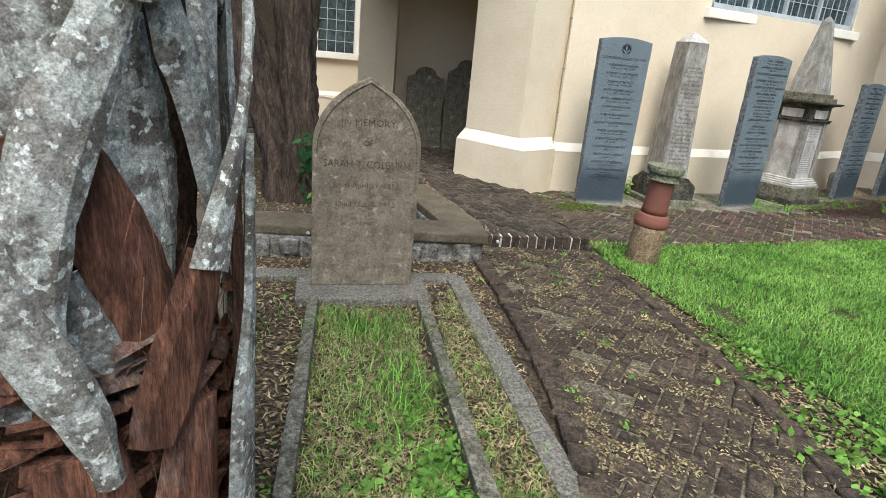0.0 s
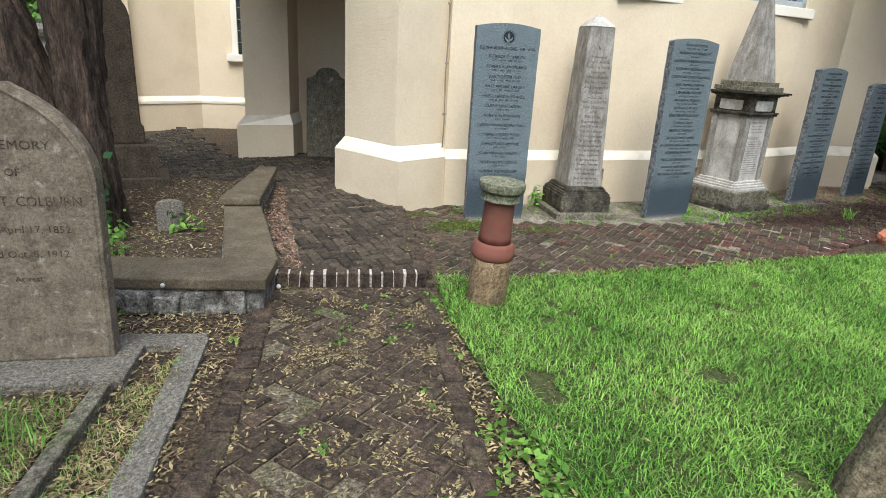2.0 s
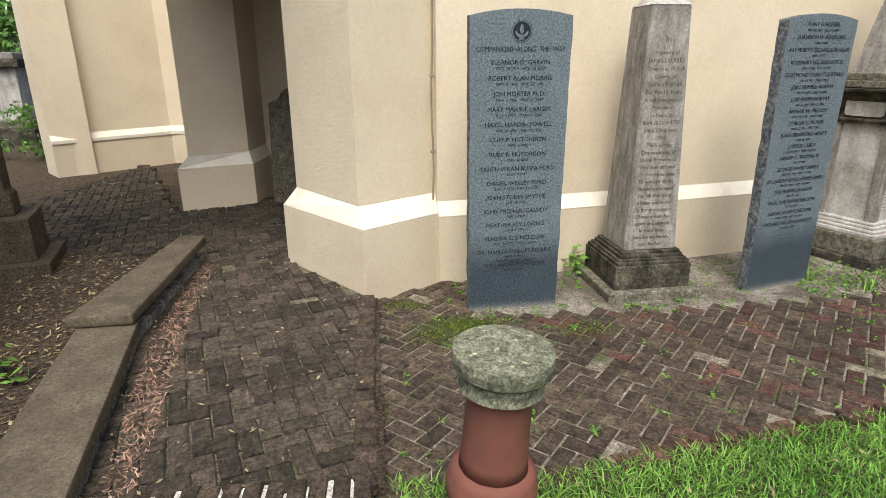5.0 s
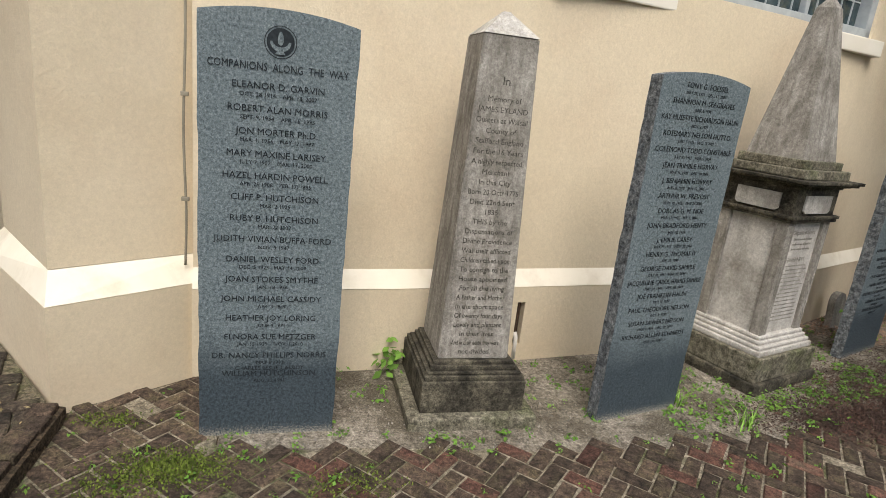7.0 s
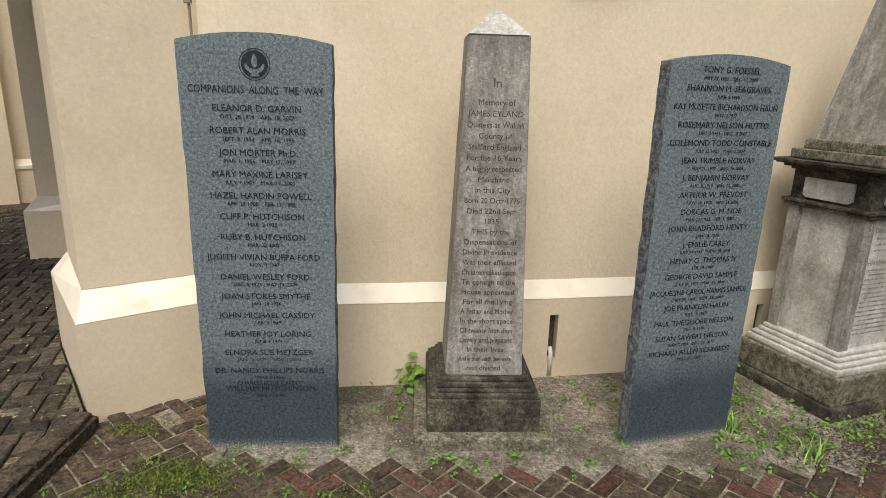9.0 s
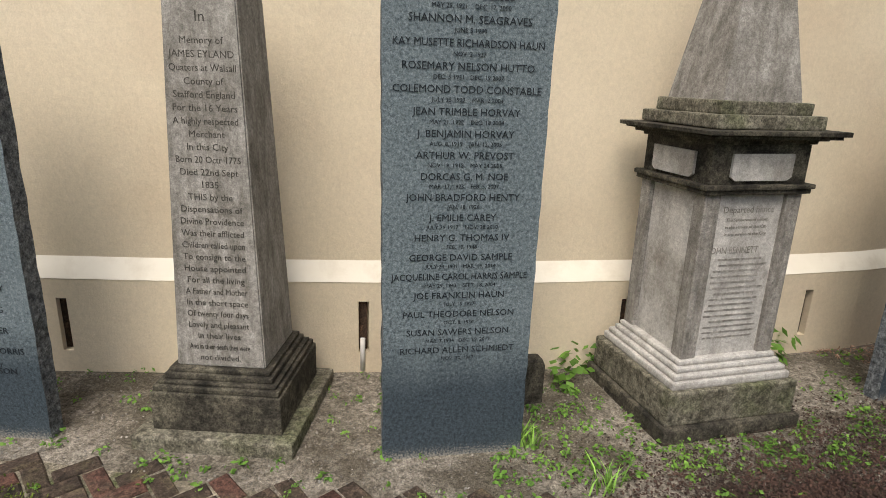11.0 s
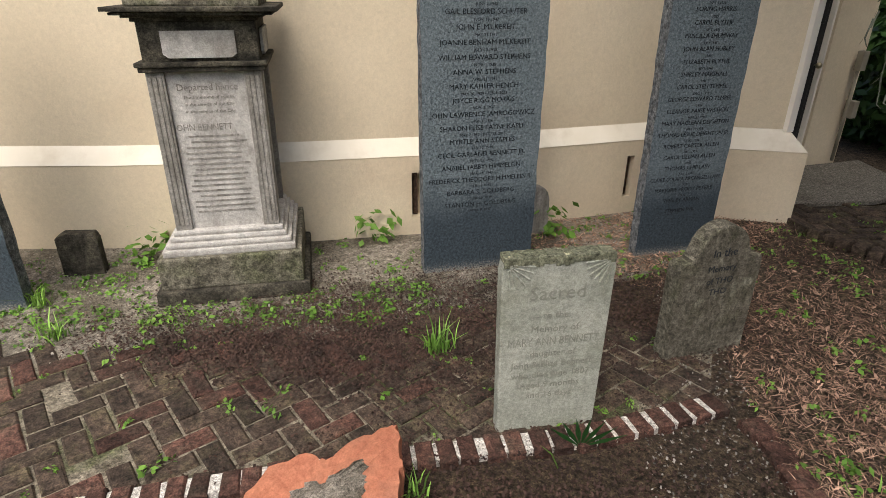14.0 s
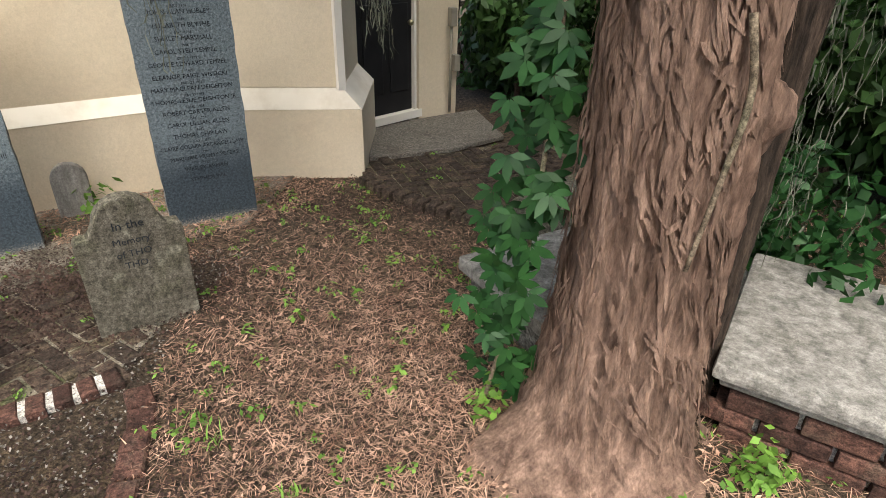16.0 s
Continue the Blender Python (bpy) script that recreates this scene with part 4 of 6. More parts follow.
bm = fresh()
frustum(bm, 0.36, 0.10, 1.395, 2.24)
frustum(bm, 0.10, 0.02, 2.24, 2.30)
part("spire", bm, GRITSTONE, pm)
rows = [("Departed hence", 0, 0.96, 0.04)] + [("The Symptoms of human" if i == 0 else "in the service of the City", 0, 0.925 - i * 0.03, 0.02) for i in range(3)] + [("JOHN BENNETT", -0.04, 0.79, 0.04)]
txt = lettering("inscription", rows, pm, 0.24, GRITSTONE, 0.0)
txt.matrix_local = pose(0, -0.2065, 0)
bm = fresh()
rnd = random.Random(5)
for i in range(15):
    a = rnd.uniform(0.1, 0.135)
    add_box(bm, -a, rnd.uniform(0.09, 0.135), -0.2068, -0.2062, 0.41 + i * 0.025, 0.418 + i * 0.025)
part("worn_lettering", bm, GRITSTONE, pm, "worn rows of small lettering")["kind"] = "stuff"


# ---- small gravestones ----
def headstone(name, p, q, outline, thick, mats, label, group="", rows=(), width=0.3, m=None, lean=0.0):
    st = thing(name, label, "gravestone", (m if m is not None else at_line(p, q)) @ pose(0, 0, 0, lean), group)
    part("stone", tablet(outline, thick, 0.008), mats, st)
    if rows:
        lettering("inscription", rows, st, width, CARVED if mats[0] not in (PALESTONE, SANDSTONE) else PALECUT, 0.0025)
    return st


wh = headstone("headstone", (6.448, 6.006), (6.798, 6.132), [(-0.175, -0.05), (0.175, -0.05), (0.185, 0.62), (0.18, 0.665), (0.06, 0.672), (-0.06, 0.668), (-0.18, 0.66), (-0.186, 0.62)], 0.055, [PALESTONE, PALESTONE],
               "pale marble headstone with fan corners, standing in the walk", "", [("Sacred", 0, 0.525, 0.07), ("to the", 0, 0.455, 0.035), ("Memory of", 0, 0.405, 0.036), ("MARY ANN BENNETT", 0, 0.355, 0.042), ("daughter of", 0, 0.31, 0.034), ("John & Eliza Bennett", 0, 0.268, 0.034), ("who died June 1807", 0, 0.226, 0.034), ("Aged 9 months", 0, 0.184, 0.034), ("and 16 days", 0, 0.142, 0.034)], 0.31)
bm = fresh()
rnd = random.Random(6)
for i in range(26):
    x = -0.178 + i * 0.0137
    add_box(bm, x - 0.002, x + 0.0157, -0.002 - rnd.uniform(0, 0.003), 0.057, 0.652 - rnd.uniform(0, 0.012), 0.672 + rnd.uniform(0, 0.006), 0.003, rnd=rnd)
part("moss_strip", bm, MOSSCAP, wh, "yellow-green moss along the top edge")["kind"] = "stuff"
for sx in (-1, 1):
    bm = fresh()
    for k in range(6):
        c = Vector((sx * 0.17, 0, 0.655))
        d = Vector((-sx * math.sin(math.radians(8 + k * 15)), 0, -math.cos(math.radians(8 + k * 15))))
        tube(bm, [c + d * 0.02 + Vector((0, -0.002, 0)), c + d * 0.09 + Vector((0, -0.002, 0))], [0.002, 0.0042], 6)
    part("fan_carving", bm, PALESTONE, wh)["kind"] = "stuff"
o = [(-0.195, -0.05), (0.195, -0.05), (0.198, 0.41), (0.19, 0.44), (0.14, 0.445), (0.125, 0.47)] + [(0.118 * math.cos(a), 0.47 + 0.118 * math.sin(a)) for a in np.linspace(0.15, math.pi - 0.15, 11)] + [(-0.125, 0.47), (-0.14, 0.445), (-0.19, 0.44), (-0.198, 0.41)]
headstone("headstone", (7.101, 6.561), (7.439, 6.744), o, 0.08, [LICHENED, MOSSY], "dark lichened headstone with a round shouldered head", "", [("In the", 0, 0.46, 0.05), ("Memory", 0, 0.395, 0.04), ("of THO", 0, 0.34, 0.04), ("THO", 0, 0.29, 0.04)], 0.24)
o = [(-0.09, -0.05), (0.09, -0.05), (0.092, 0.22)] + [(0.09 * math.cos(a), 0.23 + 0.085 * math.sin(a)) for a in np.linspace(0.1, math.pi - 0.1, 9)] + [(-0.092, 0.22)]
headstone("footstone", (6.426, 7.766), (6.59, 7.828), o, 0.06, [GRITSTONE, GRITSTONE], "small rounded grey footstone against the wall", lean=-4)
o = [(-0.1, -0.05), (0.1, -0.05), (0.1, 0.2), (0.085, 0.235), (-0.06, 0.245), (-0.1, 0.22)]
headstone("footstone", (4.091, 6.739), (4.286, 6.824), o, 0.07, [BLACKENED, BLACKENED], "small dark broken footstone by the slate slab")
o = [(-0.1, -0.03), (0.1, -0.03), (0.102, 0.2)] + [(0.1 * math.cos(a), 0.21 + 0.045 * math.sin(a)) for a in np.linspace(0.1, math.pi - 0.1, 7)] + [(-0.102, 0.2)]
headstone("footstone", (-0.936, 5.235), (-0.735, 5.279), o, 0.06, [GRANITE, GRANITE], "small grey footstone lettered M in the leaf litter", "", [("M", 0, 0.13, 0.06)], 0.1, m=pose(-0.831, 5.262, 0.08, 0, 0, 10.11))

# the pointed headstone and its grave
o = [(-0.315, 0.0), (0.315, 0.0), (0.325, 0.9)]
for i in range(1, 10):
    a = i / 10 * math.radians(62)
    o.append((0.325 - 0.62 * (1 - math.cos(a)) * 1.0, 0.9 + 0.5 * math.sin(a)))
o = [p for p in o if p[0] > 0.02 or p[1] == 0.0]
right = [p for p in o if p[1] > 0]
o = [(-0.315, 0.0), (0.315, 0.0)] + right + [(0.0, 1.345)] + [(-x, z) for x, z in right[::-1]]
hs = thing("headstone", "lichened brown sandstone headstone with a pointed head", "gravestone", at_line((-1.115, 3.262), (-0.514, 3.311)) @ pose(0, 0, 0.035, -1.5) @ Matrix.Diagonal((1, 1, 0.955, 1)))
part("stone", tablet(o, 0.1, 0.012), [SANDSTONE, SANDSTONE], hs)
inner = [(x * 0.93, 0.03 + z * 0.955) for x, z in o]
bm = fresh()
tube(bm, [(x, 0.0, z) for x, z in inner[1:]], [0.008] * (len(inner) - 1), 6)
part("edge_moulding", bm, SANDSTONE, hs)
lettering("inscription", [("IN MEMORY", 0, 1.05, 0.06), ("OF", 0, 0.93, 0.05), ("SARAH T. COLBURN", 0, 0.79, 0.066), ("Born April 17, 1852", 0, 0.66, 0.05), ("Died Oct. 8, 1912", 0, 0.54, 0.05), ("At rest", 0, 0.42, 0.04)], hs, 0.52, BROWNSTONE, 0.002)
gb = thing("stone_slab", "grey granite slab under the pointed headstone", "slab", at_line((-1.185, 3.049), (-0.407, 3.092)))
bm = fresh()
add_box(bm, -0.41, 0.41, 0.0, 0.36, -0.03, 0.035, 0.012, 0.006)
part("slab", bm, GRANITE, gb)


def kerb(name, p, q, w, z0, z1, material, label, group="", category="kerb", jit=0.006, n=1):
    """A run of kerbstones from p to q."""
    v = Vector(q) - Vector(p)
    ln = v.length
    th = thing(name, label, category, pose(p[0], p[1], 0, 0, 0, math.degrees(math.atan2(v.y, v.x))), group)
    r = random.Random(int(abs(p[0] * 100 + p[1] * 10)))
    for i in range(n):
        bm = fresh()
        add_box(bm, ln * i / n + 0.004, ln * (i + 1) / n - 0.004, -w / 2, w / 2, z0, z1 + r.uniform(-0.004, 0.004), 0.01, jit, rnd=r)
        part("kerbstone", bm, material, th)
    return th


kerb("grave_kerb", (-1.099, 3.042), (-1.082, 1.155), 0.07, -0.05, 0.07, MOSSY, "narrow mossy grave kerb of grey stone", "grave kerbs", n=2)
kerb("grave_kerb", (-0.451, 3.061), (-0.372, 1.048), 0.07, -0.05, 0.06, MOSSY, "narrow mossy grave kerb of grey stone", "grave kerbs", n=2)
kerb("plot_kerb", (-2.645, 3.457), (-0.13, 3.538), 0.15, -0.05, 0.022, GRANITE, "flush pale granite kerb round the plot", "plot kerbs", n=3)
kerb("plot_kerb", (-0.178, 3.547), (-0.045, 1.187), 0.12, -0.05, 0.022, GRANITE, "flush pale granite kerb round the plot", "plot kerbs", n=3)

# the raised plot with its slab kerb over rubble
bm = prism([(-6.186, 3.951), (0.075, 4.14), (-0.365, 6.999), (-2.213, 7.636), (-5.721, 7.974)], -0.05, 0.09)
tagged(part("raised_plot", bm, SOIL), "raised plot of leaf-strewn soil", "ground", kind="structure")


def foot_line(x):
    """The front line of the footing at x."""
    return 3.924 + (x - 0.102) * 0.0260


rk = thing("rubble_kerb", "limewashed rubble footing under the slab kerb", "kerb")
part("footing", prism([(0.102, 3.924), (0.113, 4.304), (-0.229, 5.682), (-0.298, 7.036), (-0.398, 7.046), (-0.508, 5.639), (-0.223, 4.28), (-6.172, 4.066), (-6.209, 3.76)], -0.05, 0.148, 0.012), RUBBLE, rk)
rr = random.Random(17)
for i in range(26):
    x = -4.6 + i * 0.18 + rr.uniform(-0.03, 0.03)
    y = foot_line(x) - 0.012
    bm = fresh()
    add_box(bm, x - rr.uniform(0.06, 0.1), x + rr.uniform(0.06, 0.1), y - rr.uniform(0.0, 0.02), y + 0.1, rr.uniform(-0.03, 0.03), rr.uniform(0.09, 0.14), 0.02, 0.014, rnd=rr)
    part("rubble_stone", bm, RUBBLE, rk)
sl = thing("slab_kerb", "long brown flagstone kerb with bolt heads", "kerb")
for poly, z in (([(0.126, 3.884), (0.14, 4.257), (-1.911, 4.289), (-1.883, 3.921)], 0.15), ([(-1.893, 3.922), (-1.921, 4.29), (-6.172, 4.066), (-6.215, 3.712)], 0.152), ([(0.141, 4.263), (-0.201, 5.646), (-0.501, 5.605), (-0.202, 4.276)], 0.15)):
    part("flagstone", prism(poly, z, z + 0.07, 0.012), BLUESTONE, sl)
part("flagstone", prism([(-0.195, 5.576), (-0.267, 7.032), (-0.462, 7.026), (-0.532, 5.549)], 0.225, 0.29, 0.015), BLUESTONE, sl, "upper flagstone step")
for x in (0.2, -0.45, -1.2, -1.6, -2.4):
    bm = fresh()
    bmesh.ops.create_uvsphere(bm, u_segments=10, v_segments=6, radius=0.014)
    bmesh.ops.transform(bm, matrix=pose(x, 3.887 + -0.002 * (x - 0.027) - 0.004, 0.18), verts=bm.verts)
    part("bolt_head", bm, MARBLE, sl, smooth=True)

# ---- chimney pot on the path's edge ----
cp = thing("chimney_pot", "old red terracotta chimney pot with a mossy cap", "chimney pot", pose(1.493, 4.095, 0, 2, 3, -3.024) @ Matrix.Diagonal((1, 1, 1.06, 1)))
part("foot", lathe([(0.125, -0.03), (0.13, 0.0), (0.128, 0.26), (0.13, 0.3)], 36, 0.001), TERRAPALE, cp, "stained pale lower pot", True)
part("collar", lathe([(0.13, 0.3), (0.138, 0.31), (0.14, 0.335), (0.136, 0.36), (0.13, 0.37), (0.13, 0.385), (0.105, 0.40)], 36, 0.001), TERRA, cp, "", True)
part("neck", lathe([(0.105, 0.40), (0.1, 0.44), (0.094, 0.64), (0.1, 0.66)], 36, 0.001), TERRA, cp, "", True)
part("cap", lathe([(0.1, 0.655), (0.125, 0.66), (0.12, 0.675), (0.116, 0.7), (0.14, 0.72), (0.145, 0.745), (0.143, 0.765), (0.1, 0.768)], 36, 0.0015), MOSSCAP, cp, "mossy round stone cap")

# ---- stones in the wall recess ----
o1 = [(-0.28, -0.05), (0.28, -0.05), (0.28, 1.08), (0.2, 1.11)] + [(0.16 * math.cos(a), 1.14 + 0.1 * math.sin(a)) for a in np.linspace(0, math.pi, 9)] + [(-0.2, 1.11), (-0.28, 1.08)]
headstone("headstone", None, None, o1, 0.08, [LICHENED, LICHENED], "dark mossy old headstone leaning in the shaded recess", "stones in the recess", m=pose(0.129, 8.904, 0.06, 0, 0, -2.888), lean=-7)
o2 = [(-0.3, -0.05), (0.3, -0.05), (0.3, 1.2), (0.22, 1.24)] + [(0.17 * math.cos(a), 1.28 + 0.12 * math.sin(a)) for a in np.linspace(0, math.pi, 9)] + [(-0.22, 1.24), (-0.3, 1.2)]
headstone("headstone", None, None, o2, 0.08, [LICHENED, LICHENED], "dark mossy old headstone leaning in the shaded recess", "stones in the recess", m=pose(0.713, 8.781, 0.06, 0, 0, -15.957), lean=-7)

# ---- the raised plot's monuments ----
dh = thing("tall_headstone", "tall dark brownstone tablet with a rounded head", "gravestone", pose(-1.906, 6.809, 0.08, 0, 0, 18.931))
bm = fresh()
add_box(bm, -0.56, 0.56, -0.22, 0.4, -0.05, 0.1, 0.012)
part("foot_slab", bm, BROWNSTONE, dh)
bm = fresh()
add_box(bm, -0.47, 0.47, -0.12, 0.32, 0.1, 0.42, 0.01)
part("base_block", bm, BROWNSTONE, dh)
o = [(-0.37, 0.42), (0.37, 0.42), (0.37, 0.58), (0.34, 0.6), (0.34, 1.62)] + [(0.34 * math.cos(a), 1.62 + 0.3 * math.sin(a)) for a in np.linspace(0.1, math.pi - 0.1, 13)] + [(-0.34, 1.62), (-0.34, 0.6), (-0.37, 0.58)]
part("tablet", tablet(o, 0.2, 0.02), [BROWNSTONE, BROWNSTONE], dh)

bt = thing("box_tomb", "grey stone box tomb with shaped corner piers", "tomb", pose(-2.719, 5.81, 0.06, 0, 0, 3.898))
bm = fresh()
add_box(bm, -0.42, 0.42, -0.66, 0.66, -0.05, 0.05, 0.01)
part("plinth", bm, MOSSY, bt)
bm = fresh()
add_box(bm, -0.36, 0.36, -0.6, 0.6, 0.05, 0.58, 0.005)
part("chest", bm, BLACKENED, bt)
for sx in (-1, 1):
    for sy in (-1, 1):
        bm = lathe([(0.06, 0.05), (0.065, 0.1), (0.045, 0.18), (0.06, 0.3), (0.07, 0.42), (0.05, 0.5), (0.065, 0.58)], 14)
        bmesh.ops.transform(bm, matrix=pose(sx * 0.35, sy * 0.59, 0), verts=bm.verts)
        part("corner_pier", bm, GRITSTONE, bt, smooth=True)
for sx in (-1, 1):
    bm = fresh()
    add_box(bm, sx * 0.365 - 0.006, sx * 0.365 + 0.006, -0.42, 0.42, 0.12, 0.5, 0.004)
    part("side_panel", bm, GRITSTONE, bt, "pale streaked side panel")
bm = fresh()
add_box(bm, -0.46, 0.46, -0.72, 0.72, 0.58, 0.62, 0.01)
add_box(bm, -0.48, 0.48, -0.74, 0.74, 0.62, 0.67, 0.02)
part("ledger", bm, LICHENED, bt, "dark lichened top slab")

bo = thing("brown_obelisk", "brownstone obelisk on a stepped grey base", "monument", pose(-4.405, 7.441, 0, 0, 0, 3.802))
for w, a, b in ((1.5, -0.05, 0.14), (1.2, 0.14, 0.3)):
    bm = fresh()
    add_box(bm, -w / 2, w / 2, -w / 2, w / 2, a, b, 0.015)
    part("base_step", bm, MOSSY, bo)
bm = fresh()
frustum(bm, 0.75, 0.45, 0.3, 4.2)
part("shaft", bm, BROWNSTONE, bo)
fp = thing("pedestal_tomb", "old cream and grey pedestal tomb under trees", "monument", pose(-6.615, 15.204, 0, 0, 0, 7.847))
for nm, w, a, b, mtl in (("base_block", 1.25, -0.05, 0.3, BLACKENED), ("base_moulding", 1.1, 0.3, 0.45, MOSSY), ("die", 0.85, 0.45, 1.45, MARBLE), ("cornice", 1.1, 1.45, 1.6, BLACKENED), ("cap", 0.9, 1.6, 1.72, GRITSTONE)):
    bm = fresh()
    add_box(bm, -w / 2, w / 2, -w / 2, w / 2, a, b, 0.02)
    part(nm, bm, mtl, fp)
fq = copy_thing(fp, pose(-5.389, 16.396, 0, 0, 0, 16.195))
fq["label"] = "grey pedestal tomb half hidden behind another"
o = [(-0.36, -0.05), (0.36, -0.05), (0.36, 0.9), (0.2, 1.0), (0, 1.12), (-0.2, 1.0), (-0.36, 0.9)]
headstone("headstone", None, None, o, 0.1, [GRITSTONE, GRITSTONE], "weathered grey headstone on far grass", m=pose(-7.618, 13.555, 0, 0, 0, 5.487))

# lamb on a block
lb = thing("lamb_monument", "small stone lamb lying on a lettered block", "gravestone", pose(-1.708, 2.559, 0, 0, 0, 3.574))
bm = fresh()
add_box(bm, -0.33, 0.33, -0.24, 0.24, -0.03, 0.1, 0.015, 0.008)
part("foot_slab", bm, BLACKENED, lb)
bm = fresh()
add_box(bm, -0.235, 0.235, -0.15, 0.15, 0.1, 0.44, 0.008)
part("block", bm, SANDSTONE, lb)
bm = fresh()
bmesh.ops.create_icosphere(bm, subdivisions=3, radius=1.0, matrix=Matrix.Translation((0.0, 0, 0.49)) @ Matrix.Diagonal((0.14, 0.075, 0.07, 1)))
bmesh.ops.create_icosphere(bm, subdivisions=3, radius=1.0, matrix=Matrix.Translation((-0.13, -0.02, 0.52)) @ Matrix.Diagonal((0.055, 0.042, 0.045, 1)))
bmesh.ops.create_icosphere(bm, subdivisions=2, radius=1.0, matrix=Matrix.Translation((-0.07, -0.06, 0.45)) @ Matrix.Diagonal((0.06, 0.03, 0.02, 1)))
for v in bm.verts:
    v.co += v.normal * 0.008 * noise.noise(v.co * 40)
part("lamb", bm, MOSSY, lb, "worn grey lamb", True)


# ---- trees ----
def trunk_mesh(path, radii, segs=56, rings=60, seed=0, roots=(), depth=0.07):
    """A furrowed trunk: long ridges that twist a little, with roots at given angles."""
    pts = spline(path, rings)
    rad = [np.interp(i / (rings - 1), np.linspace(0, 1, len(radii)), radii) for i in range(rings)]
    bm = fresh()
    ring = []
    for i, (p, r) in enumerate(zip(pts, rad)):
        row = []
        for k in range(segs):
            a = 6.28318 * k / segs
            w = a + 0.5 * p.z
            q = Vector((math.cos(w) * 3.2, math.sin(w) * 3.2, p.z * 0.7 + seed))
            g = noise.noise(q) * 1.2 + 0.55 * noise.noise(Vector((q.x * 3.1, q.y * 3.1, q.z * 1.6))) + 0.5 * noise.noise(Vector((q.x * 7, q.y * 7, q.z * 5))) + 0.3 * noise.noise(Vector((q.x * 15, q.y * 15, q.z * 14)))
            f = 1 + depth * g * 1.6
            for ra, amt, hi in roots:
                d = math.cos(a - ra)
                if d > 0:
                    f += amt * d ** 14 * math.exp(-max(0, p.z) / hi)
            row.append(bm.verts.new((p.x + math.cos(a) * r * f, p.y + math.sin(a) * r * f, p.z)))
        ring.append(row)
    for a, b in zip(ring, ring[1:]):
        for k in range(segs):
            bm.faces.new((a[k], a[(k + 1) % segs], b[(k + 1) % segs], b[k]))
    bm.faces.new(ring[-1])
    return bm


def cloud(rng, centre, size, n, leaf, wide, hollow=0.45):
    """Leaves in a lumpy cloud, thicker towards its outside, with gaps."""
    lumps = rng.normal(0, 0.42, (14, 3))
    k = rng.integers(0, 14, n)
    d = rng.normal(size=(n, 3))
    d /= np.linalg.norm(d, axis=1, keepdims=True)
    p = lumps[k] + d * (rng.uniform(hollow, 1, n) * 0.42)[:, None]
    c = np.array(centre) + p * np.array(size)
    c[:, 2] = np.maximum(c[:, 2], 0.03)
    return leaves(c, d + [0, 0, 0.4], rng, leaf, wide)


def tree(name, label, trunks, bark, crown_and_shade, leafmat, leaf, n, seed, category="tree"):
    t = thing(name, label, category)
    for tr_ in trunks:
        part("trunk", trunk_mesh(*tr_[0], **tr_[1]), bark, t, smooth=True)
    rng = np.random.default_rng(seed)
    # Leaf clouds overhead, out of view: the crown plus extras added for shade.
    v, f = merge(*[cloud(rng, c, s, n, *leaf) for c, s in crown_and_shade])
    soup("crown", v, f, leafmat, t)
    return t


# The third leaf cloud is added, unseen, to shade the recess and raised walk.
lc = tree("cedar_tree", "old forked cedar with dark shaggy bark", [
    (([(-1.5, 5.72, -0.05), (-1.55, 5.75, 0.4), (-1.8, 5.85, 1.1), (-2.1, 5.95, 1.9), (-2.6, 6.1, 3.6)], [0.25, 0.2, 0.18, 0.19, 0.16]), dict(seed=3, roots=((-0.6, 0.5, 0.2), (2.6, 0.5, 0.2)), depth=0.12)),
    (([(-1.42, 5.75, -0.05), (-1.42, 5.82, 0.6), (-1.48, 5.9, 1.3), (-1.5, 6.0, 2.1), (-1.45, 6.3, 3.6)], [0.22, 0.17, 0.165, 0.19, 0.15]), dict(seed=8, depth=0.14))],
    DARKBARK, [((-2.8, 6.2, 4.9), (2.0, 2.0, 1.3)), ((-1.4, 6.6, 4.7), (1.7, 1.6, 1.2)), ((-0.5, 7.5, 4.2), (1.3, 1.1, 0.8))], LEAF, (0.16, 0.05), 4200, 21)
LEFTGROUP = pose(-0.662, -0.625, 0, 0, 0, -6.76)
lc.matrix_world = LEFTGROUP
rng = np.random.default_rng(77)
c = np.stack([rng.uniform(-1.35, -1.15, 70), rng.uniform(5.4, 5.6, 70), rng.uniform(0.15, 0.75, 70)], 1)
soup("ivy", *leaves(c, np.tile([0.6, -0.8, 0.3], (70, 1)), rng, 0.08, 0.06), CREEPER, None, "dark green ivy at the foot of the forked cedar", "ivy").matrix_world = LEFTGROUP

